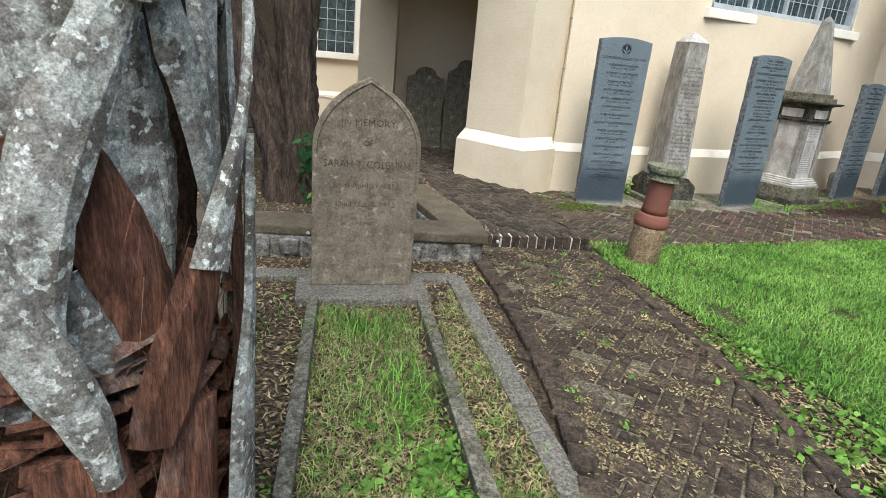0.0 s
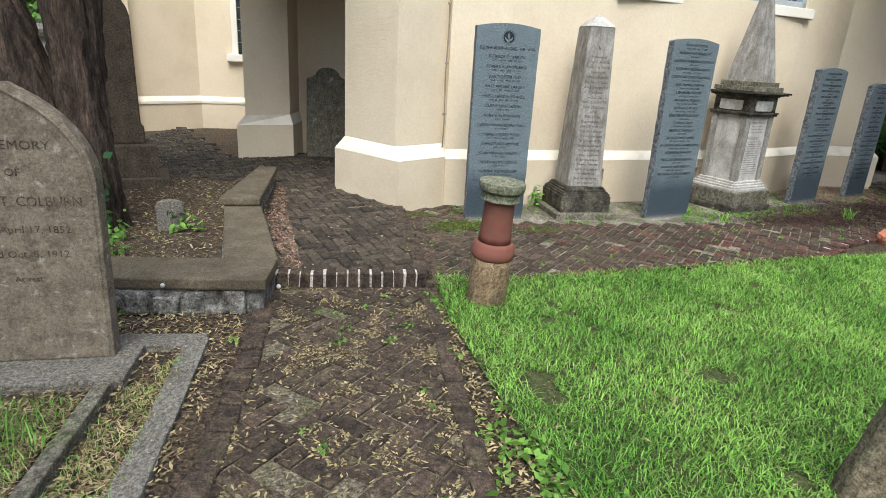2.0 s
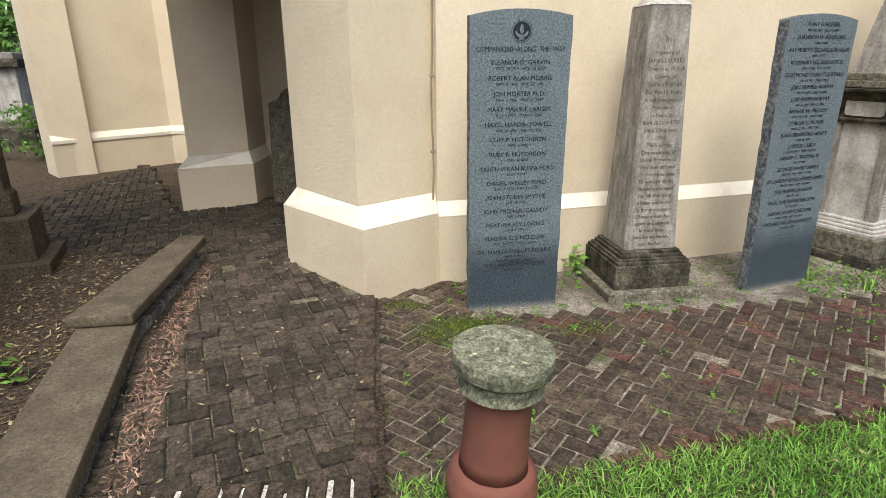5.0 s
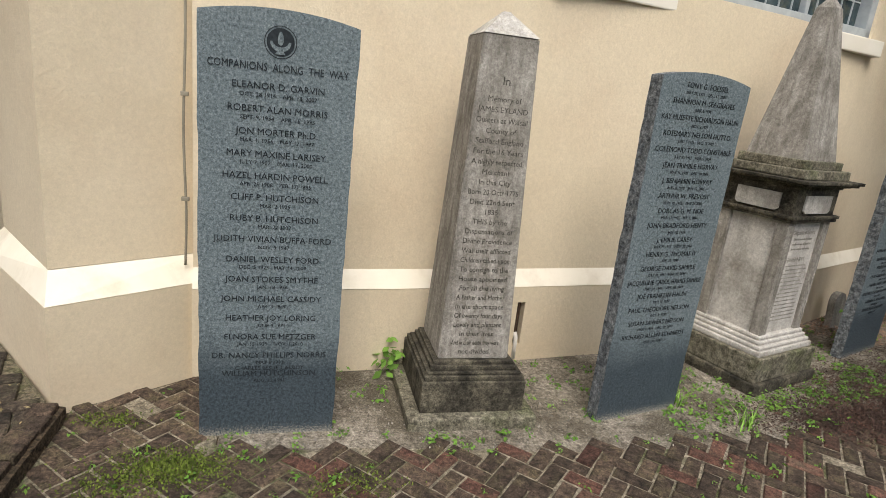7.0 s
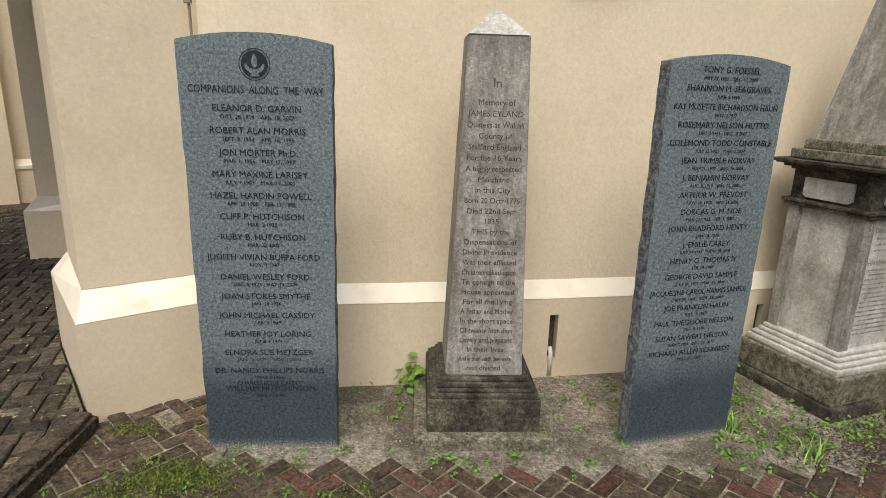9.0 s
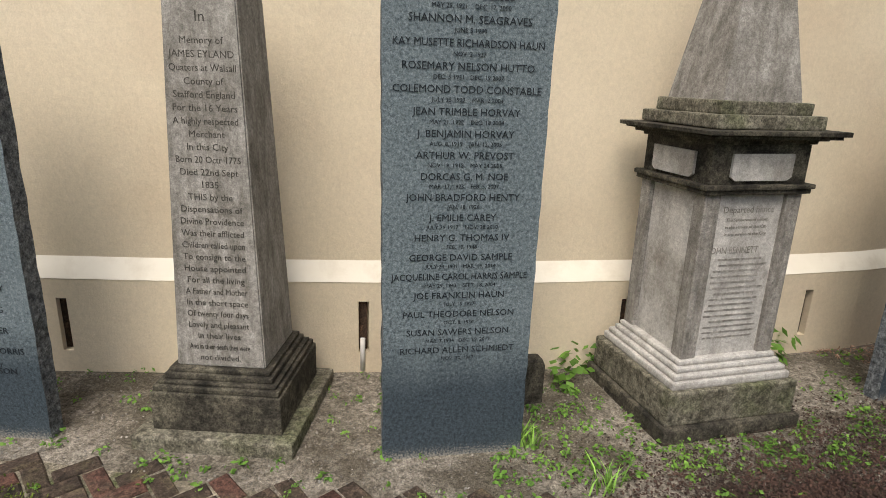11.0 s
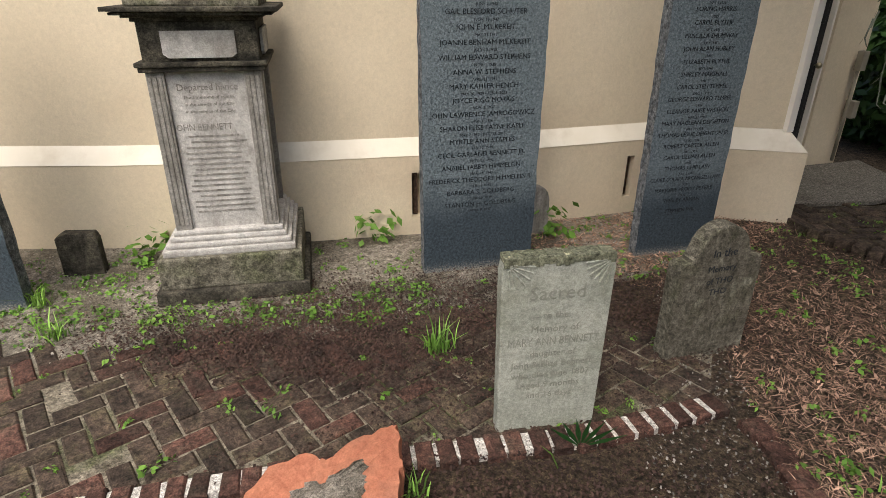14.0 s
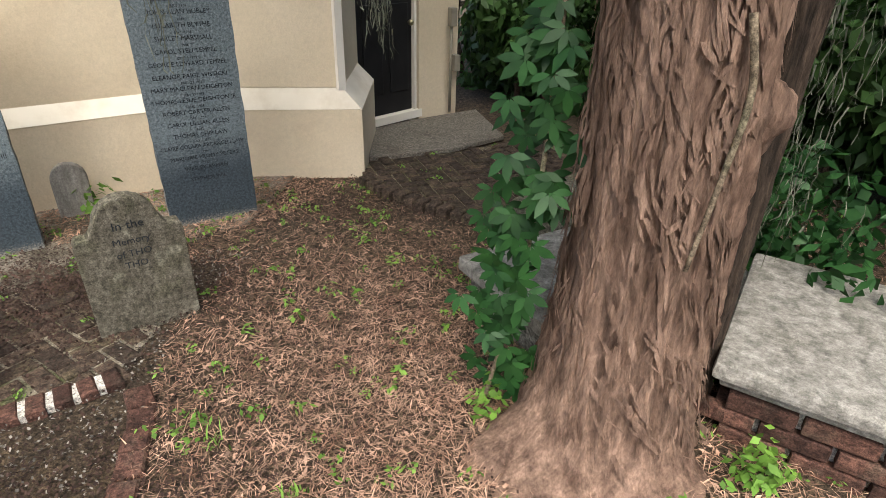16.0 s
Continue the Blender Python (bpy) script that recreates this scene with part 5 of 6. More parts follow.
# Leaf clouds after the first are added, unseen, to shade walk, slabs and shrubs.
rc = tree("cedar_tree", "broad leaning cedar with flaking red-brown bark", [
    (([(8.29, 6.0, -0.06), (8.31, 6.0, 0.25), (8.33, 5.99, 0.7), (8.32, 5.99, 1.3), (8.36, 6.05, 2.4), (8.4, 6.1, 3.4)], [0.29, 0.245, 0.22, 0.21, 0.2, 0.18]), dict(seed=5, segs=96, rings=110, depth=0.085, roots=((3.2, 0.85, 0.09), (3.75, 0.5, 0.08), (4.35, 0.35, 0.08), (4.95, 0.45, 0.09), (5.8, 0.2, 0.09), (0.3, 0.4, 0.12))))],
    BARK, [((8.6, 6.2, 4.0), (2.2, 2.2, 1.1)), ((10.2, 7.6, 4.2), (2.4, 2.4, 1.2)), ((11.0, 5.2, 4.0), (2.4, 2.4, 1.2)), ((10.0, 10.0, 4.6), (2.4, 2.2, 1.3)), ((7.5, 7.2, 3.9), (1.5, 1.4, 0.8)), ((6.3, 4.8, 4.0), (1.5, 1.2, 0.7)), ((10.4, 3.4, 3.9), (2.2, 1.8, 1.0))], LEAF, (0.2, 0.08), 2600, 22)
# Darker bark on the second stem stands in for shade on the trunk's right.
part("side_stem", trunk_mesh([(8.63, 5.98, -0.05), (8.67, 6.0, 0.5), (8.73, 6.03, 1.2), (8.86, 6.07, 2.4)], [0.085, 0.075, 0.075, 0.07], seed=15, segs=32, depth=0.1), DARKBARK, rc, "slim second stem, bark darkened for shade", True)
# peeling strips of bark, a burl and a dead twig
rng = np.random.default_rng(9)
vs, fs = [], []
for i in range(900):
    a, z = rng.uniform(2.4, 6.4), rng.uniform(0.1, 1.7)
    r = np.interp(z, [0, 0.25, 0.7, 1.3, 2.4], [0.35, 0.262, 0.228, 0.218, 0.21])
    h, w = rng.uniform(0.03, 0.13), rng.uniform(0.003, 0.012)
    tw = rng.normal(0.1, 0.12)
    o = np.array([8.32, 5.99, 0])
    q = []
    for u, rr, ww in ((0, r * 1.0, 0.4), (0.5, r * 1.035, 1.0), (1.0, r * 1.06, 0.35)):
        for sgn in (-1, 1):
            aa = a + tw * u + sgn * ww * w / r
            q.append(o + [math.cos(aa) * rr, math.sin(aa) * rr, z + h * (0.5 - u)])
    k = len(vs)
    vs += q
    fs += [(k, k + 1, k + 3, k + 2), (k + 2, k + 3, k + 5, k + 4)]
soup("loose_bark", np.array(vs), np.array(fs), BARK, rc)
bm = fresh()
bmesh.ops.create_icosphere(bm, subdivisions=4, radius=1.0, matrix=Matrix.Translation((8.42, 5.86, 1.1)) @ Matrix.Diagonal((0.1, 0.09, 0.13, 1)))
for v in bm.verts:
    v.co += v.normal * (0.05 * noise.noise(v.co * 9) + 0.02 * noise.noise(v.co * 25))
part("burl", bm, BARK, rc, "gnarled burl", True)
bm = fresh()
tube(bm, spline([(8.27, 5.76, 1.36), (8.29, 5.73, 1.2), (8.28, 5.74, 1.0), (8.25, 5.75, 0.75)], 14), np.linspace(0.009, 0.006, 14), 8, 0.3)
part("dead_twig", bm, GREYBARK, rc, "bare pale twig", True)

RIGHTGROUP = pose(2.498, -1.978, 0, 0, 0, 14.82)
rc.matrix_world = RIGHTGROUP

# creeper of five-fingered leaves up the cedar's side
cr = thing("creeper", "green five-fingered creeper climbing the cedar trunk", "creeper")
rng = np.random.default_rng(31)
bm = fresh()
tube(bm, spline([(7.95, 6.22, 0.0), (8.05, 6.24, 0.4), (8.09, 6.22, 0.8), (8.1, 6.2, 1.5), (8.14, 6.2, 2.2)], 24), [0.008] * 24, 6)
part("stem", bm, GREYBARK, cr, smooth=True)
out = []
for i in range(150):
    z = rng.uniform(0.05, 1.75)
    x = 8.08 - 0.03 * math.sin(z * 4) + rng.normal(0, 0.05) - (0.08 if 0.3 < z < 0.75 else 0.0)
    y = 6.18 + rng.normal(0, 0.07) + 0.05
    c = np.array([x, y, z])
    nr = np.array([-0.45, -0.8, 0.35]) + rng.normal(0, 0.2, 3)
    nr /= np.linalg.norm(nr)
    right = np.cross(nr, [0, 0, 1.0])
    right /= np.linalg.norm(right)
    up = np.cross(right, nr)
    tilt = rng.normal(0, 0.4)
    for k in range(5):
        a = tilt + (k - 2) * 0.72 - math.pi / 2
        d = right * math.cos(a) + up * math.sin(a)
        s = np.cross(d, nr)
        L = 0.08 * (1 - 0.13 * abs(k - 2)) * rng.uniform(0.75, 1.15)
        w = L * 0.4
        p0 = c + d * 0.006
        q = [p0, p0 + d * L * 0.3 + s * w * 0.42 + nr * 0.004, p0 + d * L * 0.62 + s * w * 0.46 + nr * 0.003, p0 + d * L - nr * 0.012, p0 + d * L * 0.62 - s * w * 0.46 + nr * 0.003, p0 + d * L * 0.3 - s * w * 0.42 + nr * 0.004]
        out.append(q)
v = np.array(out).reshape(-1, 3)
soup("leaves", v, np.arange(len(v)).reshape(-1, 6), CREEPER, cr)
cr.matrix_world = RIGHTGROUP

# leaning grey trunk over the lawn
lt = thing("leaning_trunk", "slim mossy grey trunk leaning over the lawn", "tree")
part("trunk", trunk_mesh([(2.57, 2.23, -0.06), (2.595, 2.16, 0.4), (2.63, 2.08, 0.9), (2.69, 1.95, 1.7), (2.8, 1.7, 3.2)], [0.085, 0.075, 0.068, 0.062, 0.055], segs=40, rings=60, seed=4, depth=0.07), GREYBARK, lt, smooth=True)

# ---- palm with its old leaf bases ----
palm = thing("palm_tree", "cabbage palm trunk clad in lichened crossing leaf bases", "palm tree", pose(-1.486, 0.907, 0, 0, 0, -8.134))
part("trunk", trunk_mesh([(0, 0, -0.06), (0.01, 0, 0.8), (0.0, 0.0, 2.0), (0, 0, 3.8)], [0.33, 0.29, 0.28, 0.27], segs=48, rings=50, seed=2, depth=0.04), HUSK, palm, smooth=True)
rnd = random.Random(12)


def strap(pts, widths, thick, outward):
    """A curved leathery strap along points, its flat side facing outward from the trunk."""
    bm = fresh()
    P = spline(pts, 16)
    rows = []
    for i, p in enumerate(P):
        d = (P[min(i + 1, 15)] - P[max(i - 1, 0)]).normalized()
        o = Vector((p.x, p.y, 0)).normalized() if outward is None else outward
        s = d.cross(o).normalized()
        o = s.cross(d).normalized()
        w = np.interp(i / 15, np.linspace(0, 1, len(widths)), widths) / 2
        jit = 0.006 * noise.noise(p * 30)
        bow = 0.13 * w
        rows.append([bm.verts.new(p + s * (w + jit) - o * thick * 0.2), bm.verts.new(p + s * w * 0.55 + o * (bow * 0.8 + thick * 0.5)), bm.verts.new(p + o * (bow + thick * 0.6 + jit)), bm.verts.new(p - s * w * 0.55 + o * (bow * 0.8 + thick * 0.5)),
                     bm.verts.new(p - s * (w + jit) - o * thick * 0.2), bm.verts.new(p - o * (thick * 0.7))])
    for a, b in zip(rows, rows[1:]):
        for k in range(6):
            bm.faces.new((a[k], a[(k + 1) % 6], b[(k + 1) % 6], b[k]))
    bm.faces.new(rows[0][::-1])
    bm.faces.new(rows[-1])
    bmesh.ops.recalc_face_normals(bm, faces=bm.faces)
    return bm


def on(r, a, z):
    return (r * math.cos(a), r * math.sin(a), z)


for row in range(9):
    z0 = -0.12 + row * 0.27
    for k in range(6):
        a = 6.28318 * (k + 0.5 * (row % 2)) / 6 + rnd.uniform(-0.06, 0.06) + 0.1
        hgt = 0.58 + rnd.uniform(-0.05, 0.09)
        rb = 0.33 + (0.04 if row < 2 else 0)
        bare = math.cos(a + 0.5) > 0.15 and z0 < 1.7
        for sg in (-1, 1):
            if bare:
                break
            lift = 0.012 * (row % 2) + (0.018 if sg > 0 else 0)
            part("leaf_base", strap([on(rb + lift, a + sg * 0.62, z0), on(rb + 0.025 + lift, a + sg * 0.42, z0 + hgt * 0.3), on(rb + 0.04 + lift, a + sg * 0.16, z0 + hgt * 0.68), on(rb + 0.06 + lift, a + sg * 0.03, z0 + hgt)],
                                    [0.21, 0.16, 0.125, 0.07], 0.02, None), BOOTRED if row < 3 else BOOT, palm)
# the crossing leaf bases of the trunk's open side: distance from the axis, (turn, height) along each, widths
for r0, way, wide, m in (
        (0.30, [(-0.60, 1.85), (-0.75, 1.5), (-0.86, 1.3), (-0.95, 1.1)], [0.2, 0.17, 0.15, 0.1], BOOT),
        (0.31, [(-1.3, 1.8), (-1.2, 1.5), (-1.05, 1.2), (-1.0, 0.9)], [0.18, 0.17, 0.16, 0.1], BOOT),
        (0.345, [(-0.50, 1.85), (-0.48, 1.62), (-0.45, 1.5)], [0.16, 0.14, 0.08], BOOT),
        (0.35, [(0.12, 1.8), (-0.02, 1.58), (-0.03, 1.42), (0.03, 1.28), (0.08, 1.15)], [0.13, 0.115, 0.085, 0.055, 0.03], BOOT),
        (0.31, [(-0.36, 1.49), (-0.43, 1.38), (-0.43, 1.25), (-0.38, 1.12), (-0.34, 1.02)], [0.03, 0.14, 0.17, 0.13, 0.07], BOOT),
        (0.385, [(-0.53, 1.545), (-0.66, 1.44), (-0.79, 1.34), (-0.88, 1.22), (-0.92, 1.11), (-0.9, 1.03)], [0.055, 0.085, 0.1, 0.09, 0.07, 0.04], BOOT),
        (0.385, [(-0.44, 1.545), (-0.36, 1.45), (-0.26, 1.35), (-0.2, 1.22), (-0.17, 1.15)], [0.055, 0.08, 0.08, 0.05, 0.02], BOOT),
        (0.345, [(-0.86, 1.34), (-0.73, 1.25), (-0.58, 1.14), (-0.46, 1.02), (-0.4, 0.93)], [0.1, 0.115, 0.12, 0.12, 0.08], BOOTRED),
        (0.40, [(0.22, 1.55), (0.16, 1.44), (0.0, 1.32), (-0.16, 1.21), (-0.27, 1.1)], [0.022, 0.03, 0.045, 0.08, 0.11], BOOT),
        (0.392, [(-0.26, 1.13), (-0.38, 1.02), (-0.5, 0.91), (-0.58, 0.83)], [0.1, 0.125, 0.13, 0.09], BOOTRED),
        (0.41, [(0.05, 1.31), (0.04, 1.16), (0.02, 1.0), (-0.06, 0.85), (-0.1, 0.65), (-0.12, 0.4)], [0.012, 0.03, 0.05, 0.085, 0.11, 0.12], BOOT),
        (0.40, [(-1.1, 1.2), (-1.0, 1.1), (-0.9, 1.0), (-0.82, 0.92), (-0.76, 0.8)], [0.09, 0.08, 0.08, 0.07, 0.04], BOOT),
        (0.34, [(-0.86, 1.12), (-0.74, 1.02), (-0.6, 0.94)], [0.08, 0.1, 0.06], BOOT),
        (0.37, [(0.35, 1.3), (0.25, 1.0), (0.2, 0.7), (0.15, 0.3)], [0.06, 0.1, 0.12, 0.12], BOOTRED),
        (0.36, [(0.6, 1.7), (0.5, 1.3), (0.45, 0.9), (0.4, 0.5)], [0.08, 0.13, 0.15, 0.12], BOOT),
        (0.37, [(-0.3, 0.85), (-0.4, 0.65), (-0.5, 0.4), (-0.55, 0.1)], [0.12, 0.16, 0.2, 0.2], BOOTRED),
        (0.37, [(-0.85, 0.85), (-0.8, 0.6), (-0.8, 0.3), (-0.8, 0.0)], [0.12, 0.16, 0.2, 0.2], BOOTRED)):
    part("leaf_base", strap([on(r0, a, z) for a, z in way], wide, 0.014, None), m, palm)
bm = fresh()
for i in range(14):
    a = -0.58 + 0.2 * i / 13
    add_box(bm, *[q for c, h in zip(on(0.4, a, 1.535 - 0.02 * math.sin(i * 0.4)), (0.012, 0.01, 0.016)) for q in (c - h, c + h)], 0.004, 0.006, rnd=rnd)
part("leaf_stub", bm, BOOT, palm, "torn end of a cut leaf stalk")
# ragged rings of old husk low on the trunk
bm = fresh()
for i in range(130):
    a, z = rnd.uniform(-1.5, 0.6), rnd.uniform(0.3, 1.0)
    h = rnd.uniform(0.01, 0.03)
    p = [on(0.345 + rnd.uniform(0, 0.03), a + d, z + u) for d, u in ((-0.1, 0), (0.1, rnd.uniform(-0.02, 0.02)), (0.09, h), (-0.09, h))]
    q = [tuple(0.94 * c for c in v[:2]) + (v[2],) for v in p]
    lo, hi = [bm.verts.new(v) for v in p], [bm.verts.new(v) for v in q]
    bm.faces.new(lo)
    for k in range(4):
        bm.faces.new((lo[k], hi[k], hi[(k + 1) % 4], lo[(k + 1) % 4]))
bmesh.ops.recalc_face_normals(bm, faces=bm.faces)
part("old_husk", bm, BOOTRED, palm, "cracked rings of reddish husk")["kind"] = "stuff"
vs = []
for i in range(1500):
    a, z = rnd.uniform(0, 6.283), rnd.uniform(0.0, 1.25)
    r = rnd.uniform(0.3, 0.4)
    p = Vector(on(r, a, z))
    d = Vector((rnd.gauss(0, 0.5), rnd.gauss(0, 0.5), rnd.gauss(-0.6, 0.5))).normalized() * rnd.uniform(0.05, 0.16)
    s = d.cross(Vector((0.3, 0.5, 0.8))).normalized() * 0.0014
    vs += [p - s, p + s, p + d]
soup("fibre", np.array([tuple(v) for v in vs]), np.arange(len(vs)).reshape(-1, 3), BOOTRED, palm)
rng = np.random.default_rng(3)
fr = []
for i in range(14):
    a = 6.283 * i / 14
    base, tipd = np.array([0, 0, 3.7]), np.array([math.cos(a), math.sin(a), 0.55 + 0.4 * math.sin(i * 2.1)])
    stem = base + tipd * 1.1
    for j in range(26):
        b = (j / 25 - 0.5) * 2.6
        d = np.array([math.cos(a + b), math.sin(a + b), 0.25 - 0.35 * abs(b)])
        L = 0.75 * (1 - 0.2 * abs(b))
        s = np.array([-d[1], d[0], 0]) * 0.02
        fr.append([stem, stem + d * L * 0.5 + s, stem + d * L, stem + d * L * 0.5 - s])
v = np.array(fr).reshape(-1, 3)
soup("fronds", v, np.arange(len(v)).reshape(-1, 4), LEAFLIT, palm)


# ---- hanging moss ----
def moss(x, y, z0, z1, n, seed, spread=0.05):
    r = np.random.default_rng(seed)
    quads = []
    for i in range(n):
        p = np.array([x + r.normal(0, spread), y + r.normal(0, spread), r.uniform(z0 + (z1 - z0) * 0.1, z1)])
        low = z0 + r.exponential(0.12) * (z1 - z0)
        ln = min(p[2] - low, r.uniform(0.1, 0.4))
        d = np.array([r.normal(0, 0.12), r.normal(0, 0.12), -1.0])
        for k in range(6):
            q = p + d * ln / 6 + np.append(r.normal(0, 0.006, 2), 0)
            s = np.array([r.normal(), r.normal(), 0]) * 0.0013
            quads.append([p - s, p + s, q + s, q - s])
            if r.random() < 0.5:
                e = q + np.array([r.normal(0, 0.015), r.normal(0, 0.015), -r.uniform(0.005, 0.03)])
                quads.append([q - s, q + s, e + s * 0.6, e - s * 0.6])
            p = q
    v = np.array(quads).reshape(-1, 3)
    return soup("hanging_moss", v, np.arange(len(v)).reshape(-1, 4), MOSS, None, "grey-green moss hanging in thin strands from the cedar", "moss", group="hanging moss")


moss(8.278, 7.258, 0.9, 2.8, 260, 1, 0.03)
moss(7.573, 6.523, 1.04, 2.8, 150, 2, 0.02)
moss(9.781, 6.466, 0.25, 2.6, 260, 3, 0.12)
moss(9.968, 6.929, 0.4, 2.6, 260, 4, 0.12)
moss(9.414, 6.679, 0.9, 2.6, 300, 5, 0.08)


# ---- tombs by the cedar ----
lg = thing("ledger_tomb", "white ledger slab on a low mortared brick base", "tomb", pose(9.33, 5.86, 0, 0, 0, -40))
bm = fresh()
add_box(bm, 0.05, 1.6, 0.05, 0.8, -0.05, 0.2)
part("core", bm, MORTAR, lg)
rnd = random.Random(4)
brick_mesh = mesh_of("brick", (lambda b: (add_box(b, 0, 0.205, -0.045, 0.0, 0, 0.06, 0.006, 0.002), b)[1])(fresh()), BRICKRED)
for j in range(3):
    for i in range(7):
        b = new("brick", brick_mesh)
        b.parent = lg
        b.matrix_local = pose(0.04 + i * 0.222 - (0.11 if j % 2 else 0), 0.045 + rnd.uniform(-0.004, 0.004), -0.02 + j * 0.072)
    for i in range(3):
        b = new("brick", brick_mesh)
        b.parent = lg
        b.matrix_local = pose(0.05, 0.75 - i * 0.222 - (0.1 if j % 2 else 0), -0.02 + j * 0.072, 0, 0, -90)
bm = fresh()
add_box(bm, 0.0, 1.66, 0.0, 0.86, 0.2, 0.235, 0.012)
add_box(bm, -0.03, 1.69, -0.03, 0.89, 0.235, 0.3, 0.02, 0.004)
part("ledger", bm, LEDGER, lg, "weathered white marble slab")
l2 = thing("ledger_tomb", "low pale ledger slab on rough brick, beside the path", "tomb", pose(8.59, 6.71, 0, 0, 0, 24))
bm = fresh()
add_box(bm, 0.05, 1.0, -0.9, -0.03, -0.05, 0.17, 0.01, 0.01)
part("base", bm, RUBBLE, l2)
bm = fresh()
add_box(bm, 0.0, 1.05, -0.95, 0.02, 0.17, 0.235, 0.015, 0.004)
part("ledger", bm, LEDGER, l2)
b3 = thing("low_tomb", "dark low tomb slab in leaf litter", "tomb", pose(9.459, 7.315, 0, 0, 0, 37.274))
bm = fresh()
add_box(bm, -0.4, 0.5, -0.25, 0.3, -0.05, 0.25, 0.02, 0.01)
part("slab", bm, MOSSY, b3)

# ---- broken terracotta ----
tc = thing("broken_pot", "broken orange terracotta slab heaped with dry soil", "pot", pose(6.0, 5.62, 0, 0, 0, 16.2))
rnd = random.Random(3)
corner = [(-0.25, -0.2), (-0.25, 0.0), (-0.2, 0.08), (-0.08, 0.11), (-0.035, 0.06), (0.0, 0.065), (0.05, 0.1), (0.15, 0.13), (0.2, 0.14), (0.215, 0.1), (0.205, 0.04), (0.225, 0.0), (0.205, -0.06), (0.2, -0.2), (0.0, -0.24)]
rim = []
for (x, y), (x2, y2) in zip(corner, corner[1:] + corner[:1]):
    for k in range(4):
        u = k / 4
        rim.append((x + (x2 - x) * u + rnd.uniform(-0.007, 0.007), y + (y2 - y) * u + rnd.uniform(-0.007, 0.007)))
n = len(rim)


def heap(x, y):
    return 0.07 + 0.1 * (x + 0.25) / 0.47 * max(0.0, min(1.0, (y + 0.3) / 0.4)) + 0.006 * noise.noise(Vector((x * 18, y * 18, 0)))


bm = fresh()
lo = [bm.verts.new((x * 0.95, y * 0.95, -0.04)) for x, y in rim]
mid = [bm.verts.new((x * 1.01 + rnd.uniform(-0.006, 0.006), y * 1.01, heap(x, y) - 0.035)) for x, y in rim]
hi = [bm.verts.new((x * 0.975, y * 0.975, heap(x, y))) for x, y in rim]
inn = [bm.verts.new((x * 0.5 - 0.01, y * 0.5 - 0.06, heap(x, y) * 0.9)) for x, y in rim]
for A, B in ((lo, mid), (mid, hi), (hi, inn)):
    for i in range(n):
        bm.faces.new((A[i], A[(i + 1) % n], B[(i + 1) % n], B[i]))
part("shard", bm, CLAY, tc)
bm = fresh()
vs = [bm.verts.new((x * 0.54 - 0.01 + rnd.uniform(-0.012, 0.012), y * 0.54 - 0.06, heap(x, y) * 0.9 + 0.002)) for x, y in rim]
cv = bm.verts.new((-0.01, -0.08, 0.135))
for i in range(n):
    bm.faces.new((vs[i], vs[(i + 1) % n], cv))
part("soil_fill", bm, SAND, tc, "dry gritty soil", True)

# ---- shrubs, far trees, fence ----
rng = np.random.default_rng(5)


def shrub(name, label, blobs, n, leaf, material, stems=0, seed=0, flowers=0, group=""):
    """A mass of leaves in lumps on thin stems."""
    r = np.random.default_rng(seed)
    t = thing(name, label, "shrub" if "tree" not in name else "tree", None if "tree" in name else LEFTGROUP if blobs[0][0][0] < 0 else RIGHTGROUP, group)
    v, f = merge(*[cloud(r, c, s, n, *leaf, hollow=0.3) for c, s in blobs])
    soup("foliage", v, f, material, t)
    for i in range(stems):
        c, s = blobs[i % len(blobs)]
        bm = fresh()
        x, y = c[0] + r.normal(0, s[0] * 0.4), c[1] + r.normal(0, s[1] * 0.4)
        tube(bm, spline([(x, y, -0.05), (x + r.normal(0, 0.15), y, c[2] * 0.5), (x + r.normal(0, 0.4), y + r.normal(0, 0.3), c[2] + s[2] * 0.4)], 9), np.linspace(0.035, 0.012, 9), 7, 0.2)
        part("stem", bm, DARKBARK, t, smooth=True)
    if flowers:
        v, f = merge(*[cloud(r, c, s, flowers, 0.1, 0.09, hollow=0.8) for c, s in blobs])
        soup("blossom", v, f, FLOWER, t, "white blossom")
    return t


shrub("flowering_shrub", "tall green shrub starred with white blossom", [((-8.5, 17.0, 2.6), (2.0, 1.3, 1.9)), ((-6.2, 18.5, 3.0), (1.8, 1.3, 2.0)), ((-11, 16.5, 2.4), (2.2, 1.5, 1.9))], 3800, (0.16, 0.08), LEAFLIT, 14, 1, 420)
shrub("shrub", "dense dark green shrub behind the graves", [((-11, 21, 3.4), (3, 1.5, 2.6)), ((-6, 22, 3.6), (3, 1.5, 2.6)), ((-15, 17, 3.2), (2, 2.5, 2.6))], 3500, (0.24, 0.12), LEAF, 6, 2)
shrub("low_shrub", "low green plants among the far graves", [((-6.9, 12.6, 0.3), (0.9, 0.6, 0.35)), ((-8.0, 13.9, 0.25), (0.8, 0.5, 0.3)), ((-5.3, 13.2, 0.5), (0.7, 0.6, 0.6))], 1100, (0.12, 0.05), LEAFLIT, 0, 3)
